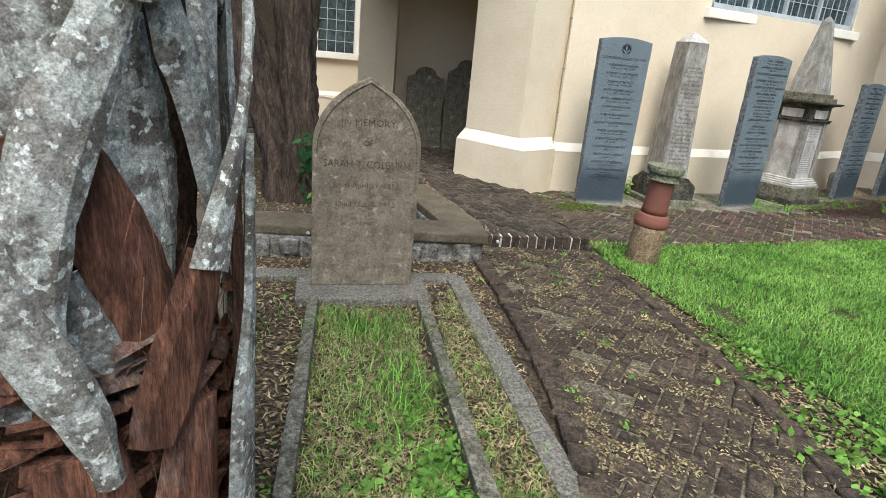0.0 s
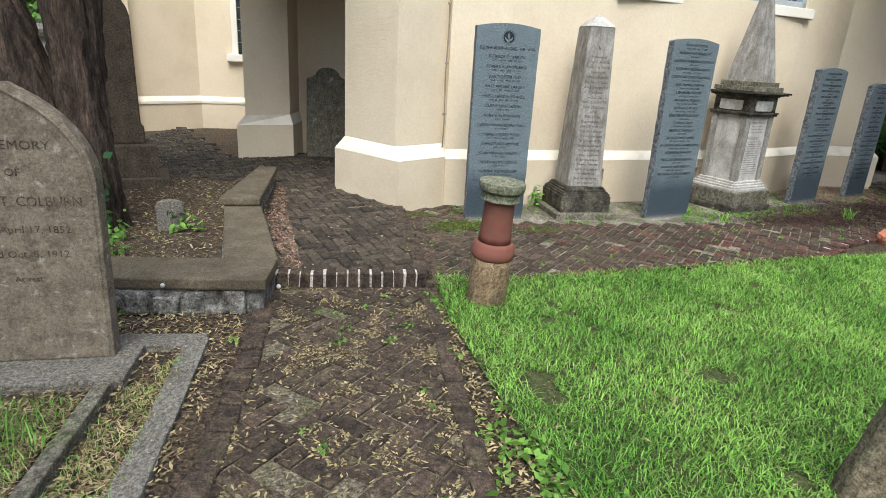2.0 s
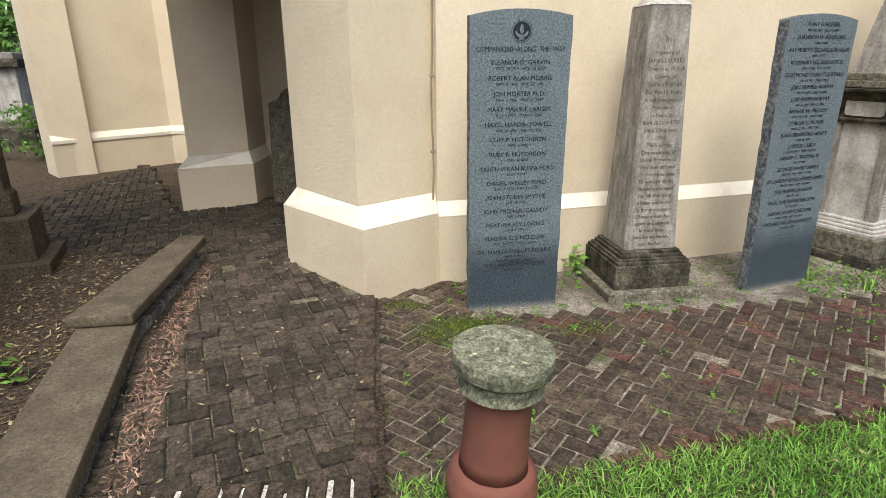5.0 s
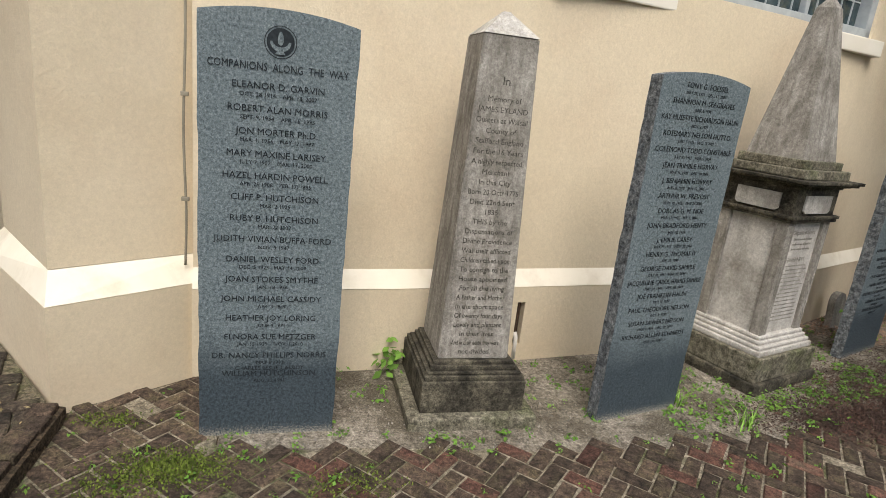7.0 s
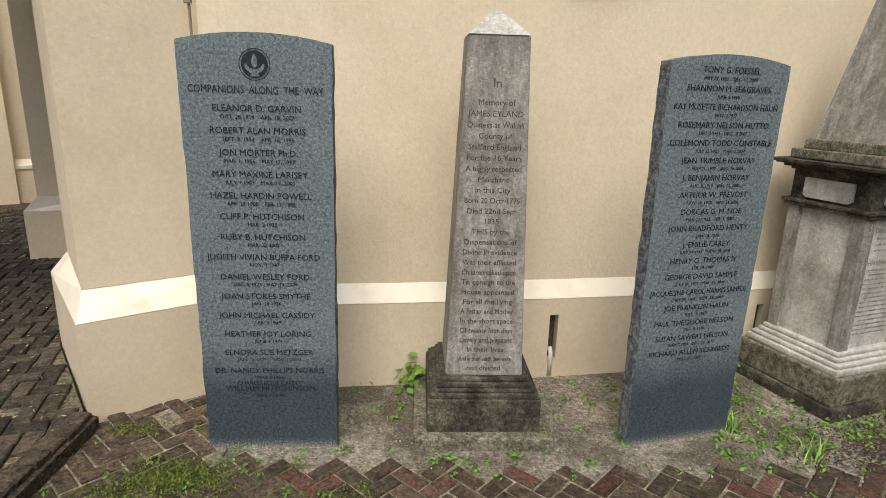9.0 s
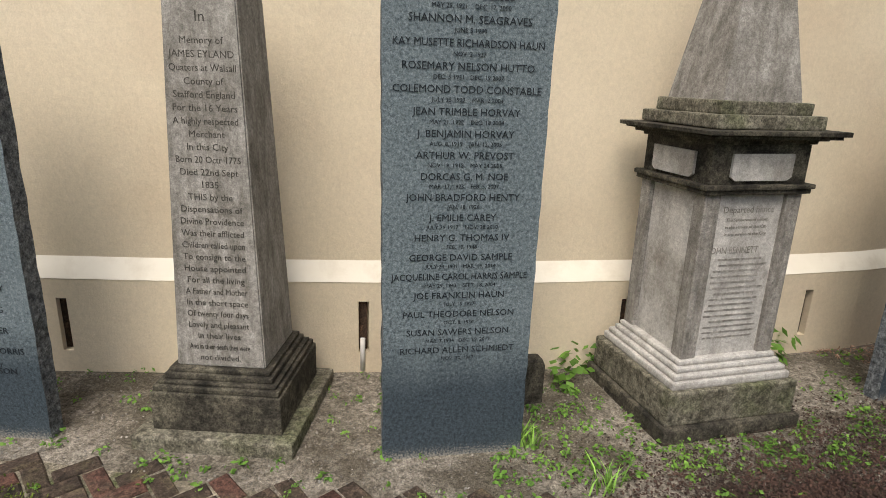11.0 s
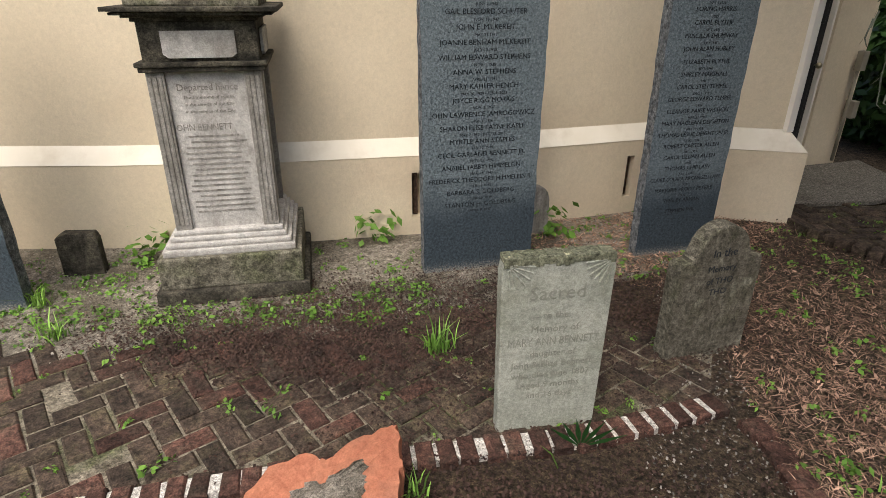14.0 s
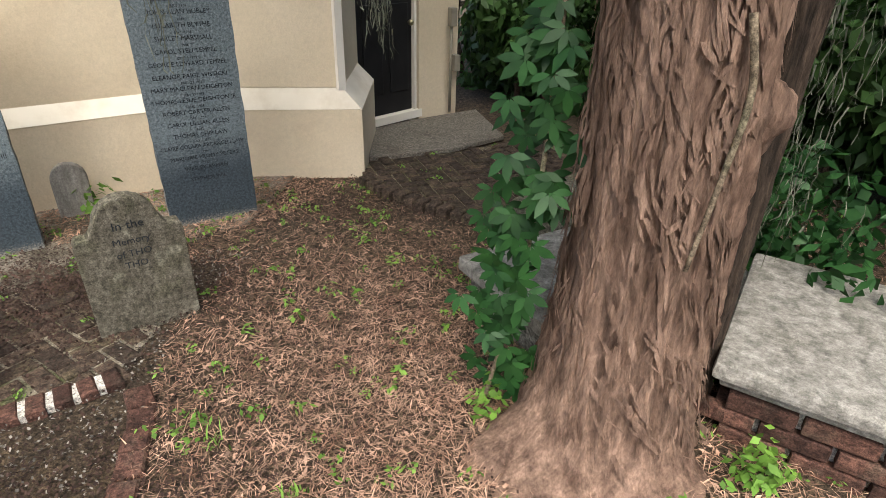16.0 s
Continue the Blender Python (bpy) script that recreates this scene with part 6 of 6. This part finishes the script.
shrub("shrub", "dense dark evergreen shrub beyond the side door", [((10.6, 10.6, 1.4), (1.1, 1.0, 1.5)), ((12.0, 10.0, 1.6), (1.2, 1.1, 1.6)), ((10.2, 11.6, 2.2), (1.0, 0.9, 1.6)), ((13.4, 9.0, 1.8), (1.3, 1.5, 1.8)), ((10.1, 9.9, 0.7), (0.7, 0.7, 0.75)), ((11.0, 9.2, 0.7), (0.8, 0.7, 0.8)), ((11.6, 12.4, 2.2), (1.8, 1.0, 2.0))], 9000, (0.12, 0.06), LEAF, 12, 4)
shrub("shrub", "sunlit bright green shrub behind the dark evergreens", [((13.5, 13.2, 1.0), (2.6, 1.0, 1.3))], 3000, (0.14, 0.07), LEAFLIT, 2, 5)
shrub("broadleaf_plant", "broad-leaved green plants behind the ledger tomb", [((9.65, 6.35, 0.32), (0.35, 0.45, 0.32)), ((10.2, 5.7, 0.35), (0.4, 0.5, 0.35)), ((9.9, 7.1, 0.4), (0.4, 0.4, 0.4))], 700, (0.1, 0.045), CREEPER, 3, 6)
shrub("shrub", "dark shrub mass past the ledger tomb", [((12.0, 6.2, 1.4), (1.0, 1.6, 1.5)), ((11.8, 3.8, 1.5), (1.0, 1.8, 1.5)), ((12.2, 8.0, 1.6), (1.0, 1.4, 1.6)), ((11.0, 7.6, 0.7), (0.7, 0.8, 0.8)), ((11.0, 6.2, 0.8), (0.6, 0.9, 0.9)), ((11.0, 5.0, 0.8), (0.6, 0.9, 0.9))], 9000, (0.14, 0.07), LEAF, 6, 7)
far = []
for i in range(30):
    a = radians(-205 + i * 230 / 29) if i < 30 else 0
    far.append(((2 + 34 * math.cos(a + radians(0)), 2 + 34 * math.sin(a), 4.5 + (i % 3)), (4.5, 4.5, 4.5)))
shrub("far_trees", "ring of far green trees round the churchyard", far, 900, (0.8, 0.45), LEAF, 8, 8)
fn = thing("fence", "low weathered wooden fence beyond the shrubs", "fence", pose(9.034, 13.17, 0, 0, 0, 13.431))
for i in range(16):
    bm = fresh()
    add_box(bm, i * 0.2, i * 0.2 + 0.09, 0, 0.02, 0, 0.75, 0.004, 0.003)
    part("slat", bm, WOODGREY, fn)
for z in (0.2, 0.6):
    bm = fresh()
    add_box(bm, -0.05, 3.2, 0.022, 0.06, z, z + 0.07, 0.004)
    part("rail", bm, WOODGREY, fn)


# ---- lawn, litter, weeds ----
rng = np.random.default_rng(11)
near = [(1.199, 4.518), (1.216, 3.848), (1.376, 2.746), (1.527, 2.194), (1.679, 0.976), (4.325, 0.867), (5.614, 2.84), (5.912, 4.423), (5.7, 5.182), (4.633, 5.051), (2.678, 4.663), (1.731, 4.491)]
xy = scatter(near, 125000, rng)
keep = np.array([noise.noise(Vector((x * 2.2, y * 2.2, 4.0))) + 0.55 * noise.noise(Vector((x * 6, y * 6, 1.0))) for x, y in xy]) > -0.6
v, f = blades(xy[keep], 0.0, rng, 0.04, 0.0055, 1.45)
soup("grass", v, f, GRASS, None, "mown bright green lawn grass", "grass")
SETBED = [(-1.075, 2.966), (-0.517, 3.005), (-0.486, 0.971), (-1.03, 1.053)]
STRIP = [(-0.368, 3.029), (-0.187, 3.445), (-0.081, 1.57), (-0.189, 0.925), (-0.387, 0.956)]
v, f = merge(blades(scatter(SETBED, 3500, rng), 0.0, rng, 0.04, 0.004, 1.3), blades(scatter(STRIP, 1600, rng), 0.0, rng, 0.035, 0.003, 1.2), blades(scatter([(-2.962, 1.526), (-1.663, 1.134), (-1.181, 3.021), (-2.669, 3.27)], 2500, rng), 0.0, rng, 0.04, 0.003, 1.2),
             blades(np.array([-0.606, 2.074]) + rng.normal(0, 1, (300, 2)) * [0.1, 0.16], 0.0, rng, 0.1, 0.005, 1.5), blades(np.array([-0.807, 2.71]) + rng.normal(0, 1, (300, 2)) * [0.15, 0.1], 0.0, rng, 0.1, 0.005, 0.9))
soup("grass", v, f, GRASS, None, "thin rough grass on the grave plot", "grass")

BED = [(-3.618, 1.105), (-0.118, 0.727), (-0.015, 1.936), (0.046, 3.401), (0.028, 3.89), (-3.208, 3.878)]
PLOT = [(-5.662, 4.217), (-0.243, 4.338), (-0.411, 6.915), (-2.225, 7.538), (-5.246, 7.826)]
EDGE1 = [(1.143, 4.362), (1.155, 3.849), (1.182, 2.965), (1.185, 2.005), (1.062, 1.11), (1.575, 0.998), (1.527, 2.194), (1.376, 2.746), (1.216, 3.848)]
RIGHT = [(7.514, 3.801), (11.356, 4.506), (10.929, 9.284), (9.95, 8.1), (8.9, 7.4), (8.6, 7.62), (8.3, 7.88), (8.1, 8.2), (7.519, 8.403), (6.737, 8.086), (6.787, 7.248), (7.496, 7.136), (7.353, 6.64), (7.395, 5.968)]



def low(poly, n, z=0.004):
    p = scatter(poly, n, rng)
    return np.concatenate([p, np.full((n, 1), z)], 1)


def drift(poly, c, s, n, z=0.004):
    p = np.array(c) + rng.normal(0, s, (n * 2, 2))
    p = p[inside(p[:, 0], p[:, 1], poly)][:n]
    return np.concatenate([p, np.full((len(p), 1), z)], 1)


soup("leaf_litter", *merge(flakes(low(BED, 16000), rng, 0.035, 0.011), flakes(low(SETBED, 7000, 0.006), rng, 0.05, 0.004), flakes(low(STRIP, 3000, 0.006), rng, 0.05, 0.004), flakes(low(EDGE1, 1600), rng, 0.035, 0.011), flakes(low(PLOT, 9000, 0.095), rng, 0.04, 0.013), flakes(low(FIRSTPATH, 2600, 0.012), rng, 0.03, 0.01), flakes(np.array([p for p in low(FIRSTPATH, 26000, 0.012) if noise.noise(Vector((p[0] * 4, p[1] * 4, 3))) + 0.5 * noise.noise(Vector((p[0] * 11, p[1] * 11, 3))) > 0.18]), rng, 0.021, 0.009), flakes(low(near, 900, 0.018), rng, 0.035, 0.012), flakes(low(near, 9000, 0.014), rng, 0.03, 0.003), flakes(low(RAISED, 700, 0.105), rng, 0.03, 0.012)), DRYLEAF, None, "yellow-brown dry leaves strewn on the ground", "leaf litter")
soup("needle_litter", *merge(flakes(low(RIGHT, 26000), rng, 0.055, 0.003, 0.2), flakes(drift(RIGHT, (8.394, 6.018), 0.75, 24000), rng, 0.055, 0.0035, 0.22), flakes(drift(RIGHT, (8.382, 6.067), 0.9, 1600), rng, 0.03, 0.013, 0.3), flakes(low(BED, 4000), rng, 0.05, 0.004), flakes(low([(6.881, 7.255), (7.696, 7.692), (8.126, 8.299), (7.238, 8.325), (5.774, 7.687), (6.428, 7.503)], 4000, 0.008), rng, 0.045, 0.006), flakes(low([(-0.15, 5.617), (0.162, 4.379), (0.279, 4.402), (-0.022, 5.928), (-0.166, 6.847), (-0.272, 6.945)], 1500, 0.1), rng, 0.04, 0.005)), NEEDLE, None, "red-brown dry cedar needles strewn on the ground", "leaf litter")
GRIT = mat("dark_seed_grit", (0.03, 0.02, 0.017), (0.075, 0.044, 0.034), 5, 0.9, 0, island=0.5)
sp = np.concatenate([np.array([5.35, 6.3]) + rng.normal(0, 1, (9000, 2)) * [0.4, 0.12], np.array([5.9, 6.6]) + rng.normal(0, 1, (12000, 2)) * [0.42, 0.22], np.array([6.6, 7.0]) + rng.normal(0, 1, (6000, 2)) * [0.35, 0.25], np.array([7.182, 6.964]) + rng.normal(0, 1, (2500, 2)) * [0.3, 0.2], np.array([6.737, 5.609]) + rng.normal(0, 1, (11000, 2)) * [0.55, 0.22], np.array([7.91, 6.347]) + rng.normal(0, 1, (6000, 2)) * [0.6, 0.7], np.array([8.098, 7.826]) + rng.normal(0, 1, (2500, 2)) * [0.35, 0.2], np.array([6.077, 6.437]) + rng.normal(0, 1, (2500, 2)) * [0.5, 0.2], np.array([6.955, 6.882]) + rng.normal(0, 1, (2500, 2)) * [0.35, 0.25]])
soup("seed_litter", *flakes(np.concatenate([sp, np.full((len(sp), 1), 0.012)], 1), rng, 0.014, 0.009, 0.4), GRIT, None, "dark red-brown seed litter on the bricks", "leaf litter")
MOSSGREEN = mat("cushion_moss", (0.05, 0.075, 0.012), (0.13, 0.17, 0.03), 30, 0.95, 0, island=0.5)
ms = np.concatenate([np.array(c) + rng.normal(0, 1, (n, 2)) * r for c, n, r in (((1.62, 5.86), 2600, (0.11, 0.06)), ((1.45, 5.75), 900, (0.1, 0.07)), ((2.35, 5.75), 500, (0.1, 0.05)), ((1.25, 6.2), 500, (0.08, 0.04)), ((8.5, 8.2), 900, (0.2, 0.15)))])
soup("moss_cushions", *flakes(np.concatenate([ms, np.full((len(ms), 1), 0.012)], 1), rng, 0.012, 0.008, 0.7), MOSSGREEN, None, "yellow-green moss in the brick joints", "moss")
PEB = mat("pale_pebbles", (0.14, 0.13, 0.11), (0.3, 0.285, 0.26), 5, 0.9, 0, island=0.5)
soup("pebbles", *merge(flakes(low(SANDSTRIP, 4000, 0.006), rng, 0.012, 0.009, 0.5), flakes(low([(6.869, 5.151), (7.485, 5.76), (7.353, 6.64), (7.656, 7.354), (7.166, 7.281), (6.98, 6.233)], 1500, 0.004), rng, 0.012, 0.009, 0.5)), PEB, None, "small pale pebbles in the sandy soil", "pebbles")
parts_ = []
for poly, n, z, s in ((SANDSTRIP, 330, 0.006, 0.042), (WALKPATH, 120, 0.01, 0.04), (RIGHT, 520, 0.004, 0.05), (BED, 130, 0.004, 0.05), (EDGE1, 60, 0.004, 0.09), (FIRSTPATH, 30, 0.012, 0.06), (DOORPATH, 15, 0.03, 0.05), ([(4.083, 6.178), (6.045, 6.639), (5.963, 7.127), (5.448, 6.858), (4.7, 6.563), (4.384, 7.096), (4.082, 6.658)], 230, 0.006, 0.04)):
    for x, y in scatter(poly, n, rng):
        parts_.append(weed(x, y, z, s * rng.uniform(0.6, 1.5), int(rng.integers(7, 16)), rng))
for i in range(90):
    parts_.append(weed(-0.545 + rng.normal(0, 0.13), 1.5 + rng.normal(0, 0.28), 0.0, 0.09, 14, rng))
for i in range(40):
    parts_.append(weed(1.431 + rng.normal(0, 0.25), 1.674 + rng.normal(0, 0.3), 0.0, 0.1, 12, rng))
for x, y in ((4.639, 7.183), (5.586, 7.557), (4.385, 7.076), (2.568, 6.748), (-1.15, 4.942), (-0.668, 5.298), (-1.054, 4.657), (9.365, 5.603), (9.418, 5.597), (9.462, 5.671), (8.562, 6.041), (6.632, 7.835)):
    for k in range(3):
        parts_.append(weed(x + rng.normal(0, 0.05), y + rng.normal(0, 0.05), 0.02 if x > 0 else 0.1, 0.09 if x > 7 else 0.14, 14, rng, 1.6))
soup("weeds", *merge(*parts_), WEED, None, "small bright green weeds between stones and bricks", "weeds")
tuft = [blades(np.array([x, y]) + rng.normal(0, 1, (n, 2)) * 0.025, 0.005, rng, h, 0.008, 0.8) for x, y, n, h in ((6.167, 6.448, 60, 0.12), (6.665, 5.928, 1, 0.1), (6.222, 5.666, 25, 0.08), (7.672, 5.948, 14, 0.06), (4.189, 6.472, 60, 0.1), (7.941, 5.709, 14, 0.06), (4.505, 6.233, 40, 0.1))]
soup("grass_tufts", *merge(*tuft), GRASS, None, "loose tufts of grass between the bricks", "grass")
lp = thing("strap_leaf_plant", "dark strap-leaved seedling at the pale headstone's foot", "plant", pose(6.743, 5.998, 0, 0, 0, 6.579))
fan = []
for k in range(7):
    a = radians(42 + k * 15)
    d, s = np.array([math.cos(a), -0.35, math.sin(a)]), np.array([-math.sin(a), 0, math.cos(a)]) * 0.009
    L = 0.18
    fan.append([np.zeros(3), d * L * 0.5 + s, d * L, d * L * 0.5 - s])
v = np.array(fan).reshape(-1, 3)
soup("leaves", v, np.arange(len(v)).reshape(-1, 4), CREEPER, lp)


# ---- bricks of the paths, last ----
def chamfered(L, W, H, c=0.006, r=None):
    """A paving brick, worn round at its upper edges."""
    j = (lambda a: (r.uniform(-a, a) if r else 0.0))
    v = []
    for z, k in ((-H, 0.0), (-c, 0.0), (0.0, c)):
        v += [(-L / 2 + k + j(0.002), -W / 2 + k + j(0.002), z + j(0.0015)), (L / 2 - k + j(0.002), -W / 2 + k + j(0.002), z + j(0.0015)), (L / 2 - k + j(0.002), W / 2 - k + j(0.002), z + j(0.0015)), (-L / 2 + k + j(0.002), W / 2 - k + j(0.002), z + j(0.0015))]
    f = [(8, 9, 10, 11)]
    for b in (0, 4):
        f += [(b + i, b + (i + 1) % 4, b + 4 + (i + 1) % 4, b + 4 + i) for i in range(4)]
    return v, f


def brick_data(L, W, H, material, seed):
    v, f = chamfered(L, W, H, 0.007, random.Random(seed))
    me = bpy.data.meshes.new("brick")
    me.from_pydata(v, [], f)
    me.materials.append(material)
    return me


def herringbone(parent, poly, ang, z, L, W, gap, mats, near_to, most=280, skip=0.0, seed=0, tilt=1.0):
    """Bricks in a herringbone over an outline: the nearest ones singly, the rest as one."""
    r = random.Random(seed)
    ca, sa = math.cos(ang), math.sin(ang)
    u = W + gap
    spots = []
    xs_, ys_ = [p[0] for p in poly], [p[1] for p in poly]
    ox, oy = sum(xs_) / len(xs_), sum(ys_) / len(ys_)
    R = int(max(max(xs_) - min(xs_), max(ys_) - min(ys_)) / u) + 4
    for i in range(-R, R):
        for j in range(-R // 2, R // 2):
            bx, by = i + 2 * j, i - 2 * j
            for cx, cy, turn in ((bx + 1, by + 0.5, 0), (bx + 0.5, by + 2, 90)):
                x, y = ox + (cx * ca - cy * sa) * u, oy + (cx * sa + cy * ca) * u
                if abs(x - ox) < 6 and abs(y - oy) < 6 and inside(np.array(x), np.array(y), poly) and r.random() > skip:
                    spots.append((x, y, turn))
    spots.sort(key=lambda s: (s[0] - near_to[0]) ** 2 + (s[1] - near_to[1]) ** 2)
    data = [brick_data(2 * u - gap, W, 0.05, m, 7 * k) for k, m in enumerate(mats * 3)]
    vs, fs = [], []
    for k, (x, y, turn) in enumerate(spots):
        m = pose(x, y, z + r.uniform(-0.004, 0.004), r.gauss(0, tilt), r.gauss(0, tilt), math.degrees(ang) + turn + r.gauss(0, 1.2))
        if k < most:
            b = new("brick", r.choice(data))
            b.matrix_world = m
            b.parent = parent
        else:
            v, f = chamfered(2 * u - gap, W, 0.05, 0.007, r)
            q = len(vs)
            vs += [tuple(m @ Vector(p)) for p in v]
            fs += [tuple(q + i for i in g) for g in f]
    if vs:
        me = bpy.data.meshes.new("bricks")
        me.from_pydata(vs, [], fs)
        me.materials.append(mats[0])
        ob = new("bricks", me)
        ob.parent = parent
        ob["kind"] = "stuff"


def edging(parent, pts, step, L, W, H, z, mats, seed=0, tilt=2.0, jit=0.004):
    """A row of bricks on edge, laid across a line of points."""
    r = random.Random(seed)
    data = [brick_data(W, L, H, m, 100 + k) for k, m in enumerate(mats * 2)]
    P = spline([(*p, 0) for p in pts], 200)
    acc, last = 0.0, P[0]
    for p, q in zip(P, P[1:]):
        acc += (q - p).length
        if acc >= step:
            acc -= step
            d = q - p
            b = new("brick", r.choice(data))
            b.matrix_world = pose(q.x + r.gauss(0, jit), q.y + r.gauss(0, jit), z + r.uniform(-0.005, 0.005), r.gauss(0, tilt), r.gauss(0, tilt), math.degrees(math.atan2(d.y, d.x)) + r.gauss(0, 2))
            b.parent = parent


pave = {o["label"]: o for o in scene.objects if o.get("category") == "pavement"}
walkway, first, raised, doorp = (pave[k] for k in ("herringbone brick walk with sandy joints", "worn brick path littered with yellow leaves", "raised herringbone brick walk", "mossy brick path to the side door"))
herringbone(walkway, WALKPATH, radians(50), 0.012, 0.2, 0.076, 0.01, [BRICK, BRICK, BRICK, BRICKRED], (4.188, 5.62), 290, 0.02, 1)
herringbone(first, FIRSTPATH, radians(-38), 0.010, 0.2, 0.088, 0.012, [BRICK, BRICK], (0.683, 3.029), 220, 0.06, 2, 1.6)
herringbone(raised, RAISED, radians(20), 0.094, 0.2, 0.08, 0.01, [BRICKDARK, BRICKDARK], (0.395, 5.649), 260, 0.01, 3)
herringbone(doorp, DOORPATH, radians(15), 0.032, 0.2, 0.08, 0.011, [BRICK, BRICK], (8.593, 8.13), 120, 0.03, 4)
kb = thing("brick_edging", "dark brick-on-edge kerb with pale mortar joints", "edging")
bm = fresh()
part("mortar_bed", prism([(0.025, 4.322), (1.112, 4.357), (1.11, 4.447), (0.014, 4.416)], -0.02, 0.088), MORTAR, kb)
edging(kb, [(-0.005, 4.363), (1.126, 4.396)], 0.078, 0.115, 0.064, 0.12, 0.102, [BRICK, BRICK], 5)
kc = thing("brick_edging", "worn brick edging beside the raised walk", "edging")
part("mortar_bed", prism([(1.008, 4.434), (1.17, 4.429), (1.122, 5.322), (1.077, 6.209), (0.942, 6.239), (0.972, 5.32)], -0.03, 0.07), SOIL, kc, "soil and old mortar under the bricks")
edging(kc, [(1.103, 4.475), (1.046, 5.309), (1.008, 6.172)], 0.105, 0.1, 0.098, 0.12, 0.1, [BRICK, BRICK], 6)
kd = thing("brick_edging", "dark sunken brick edging along the path", "edging", group="path edgings")
edging(kd, [(0.067, 4.172), (0.111, 3.653), (0.13, 3.029), (0.119, 2.289), (0.052, 1.644), (-0.07, 0.907)], 0.1, 0.11, 0.09, 0.09, 0.024, [BRICK, BRICK], 7, 3)
ke = thing("brick_edging", "dark sunken brick edging along the path", "edging", group="path edgings")
edging(ke, [(1.103, 4.255), (1.133, 3.651), (1.152, 2.776), (1.149, 2.154), (1.064, 1.473), (0.968, 0.751)], 0.21, 0.09, 0.2, 0.09, 0.022, [BRICK, BRICK], 8, 3)
kf = thing("brick_edging", "red brick edging between lawn and walk", "edging")
edging(kf, [(1.358, 4.451), (1.894, 4.508), (2.68, 4.684), (3.592, 4.849), (4.634, 5.081), (5.104, 5.314)], 0.077, 0.1, 0.064, 0.09, 0.016, [BRICKRED, BRICKRED], 9)
kg = thing("brick_edging", "red brick-on-edge border with white mortar joints", "edging")
part("mortar_bed", prism([(4.987, 5.283), (5.574, 5.548), (6.156, 5.787), (6.702, 5.983), (6.951, 6.092), (7.245, 6.256), (7.208, 6.336), (6.907, 6.168), (6.671, 6.055), (6.127, 5.858), (5.547, 5.618), (4.963, 5.353)], -0.03, 0.016), MORTAR, kg)
edging(kg, [(4.94, 5.3), (5.572, 5.584), (6.153, 5.824), (6.697, 6.02), (6.934, 6.133), (7.254, 6.31)], 0.078, 0.1, 0.06, 0.09, 0.026, [BRICKRED, BRICKRED], 10, 1.5)
edging(kg, [(7.309, 6.296), (7.385, 6.136), (7.437, 5.918), (7.453, 5.756)], 0.11, 0.09, 0.1, 0.08, 0.02, [BRICKRED, BRICKRED], 11, 3)
kh = thing("brick_edging", "low brick edging of the side-door path", "edging")
edging(kh, [(8.14, 8.24), (8.36, 7.93), (8.65, 7.67), (8.92, 7.46)], 0.085, 0.1, 0.07, 0.1, 0.055, [BRICK, BRICK], 12, 3)
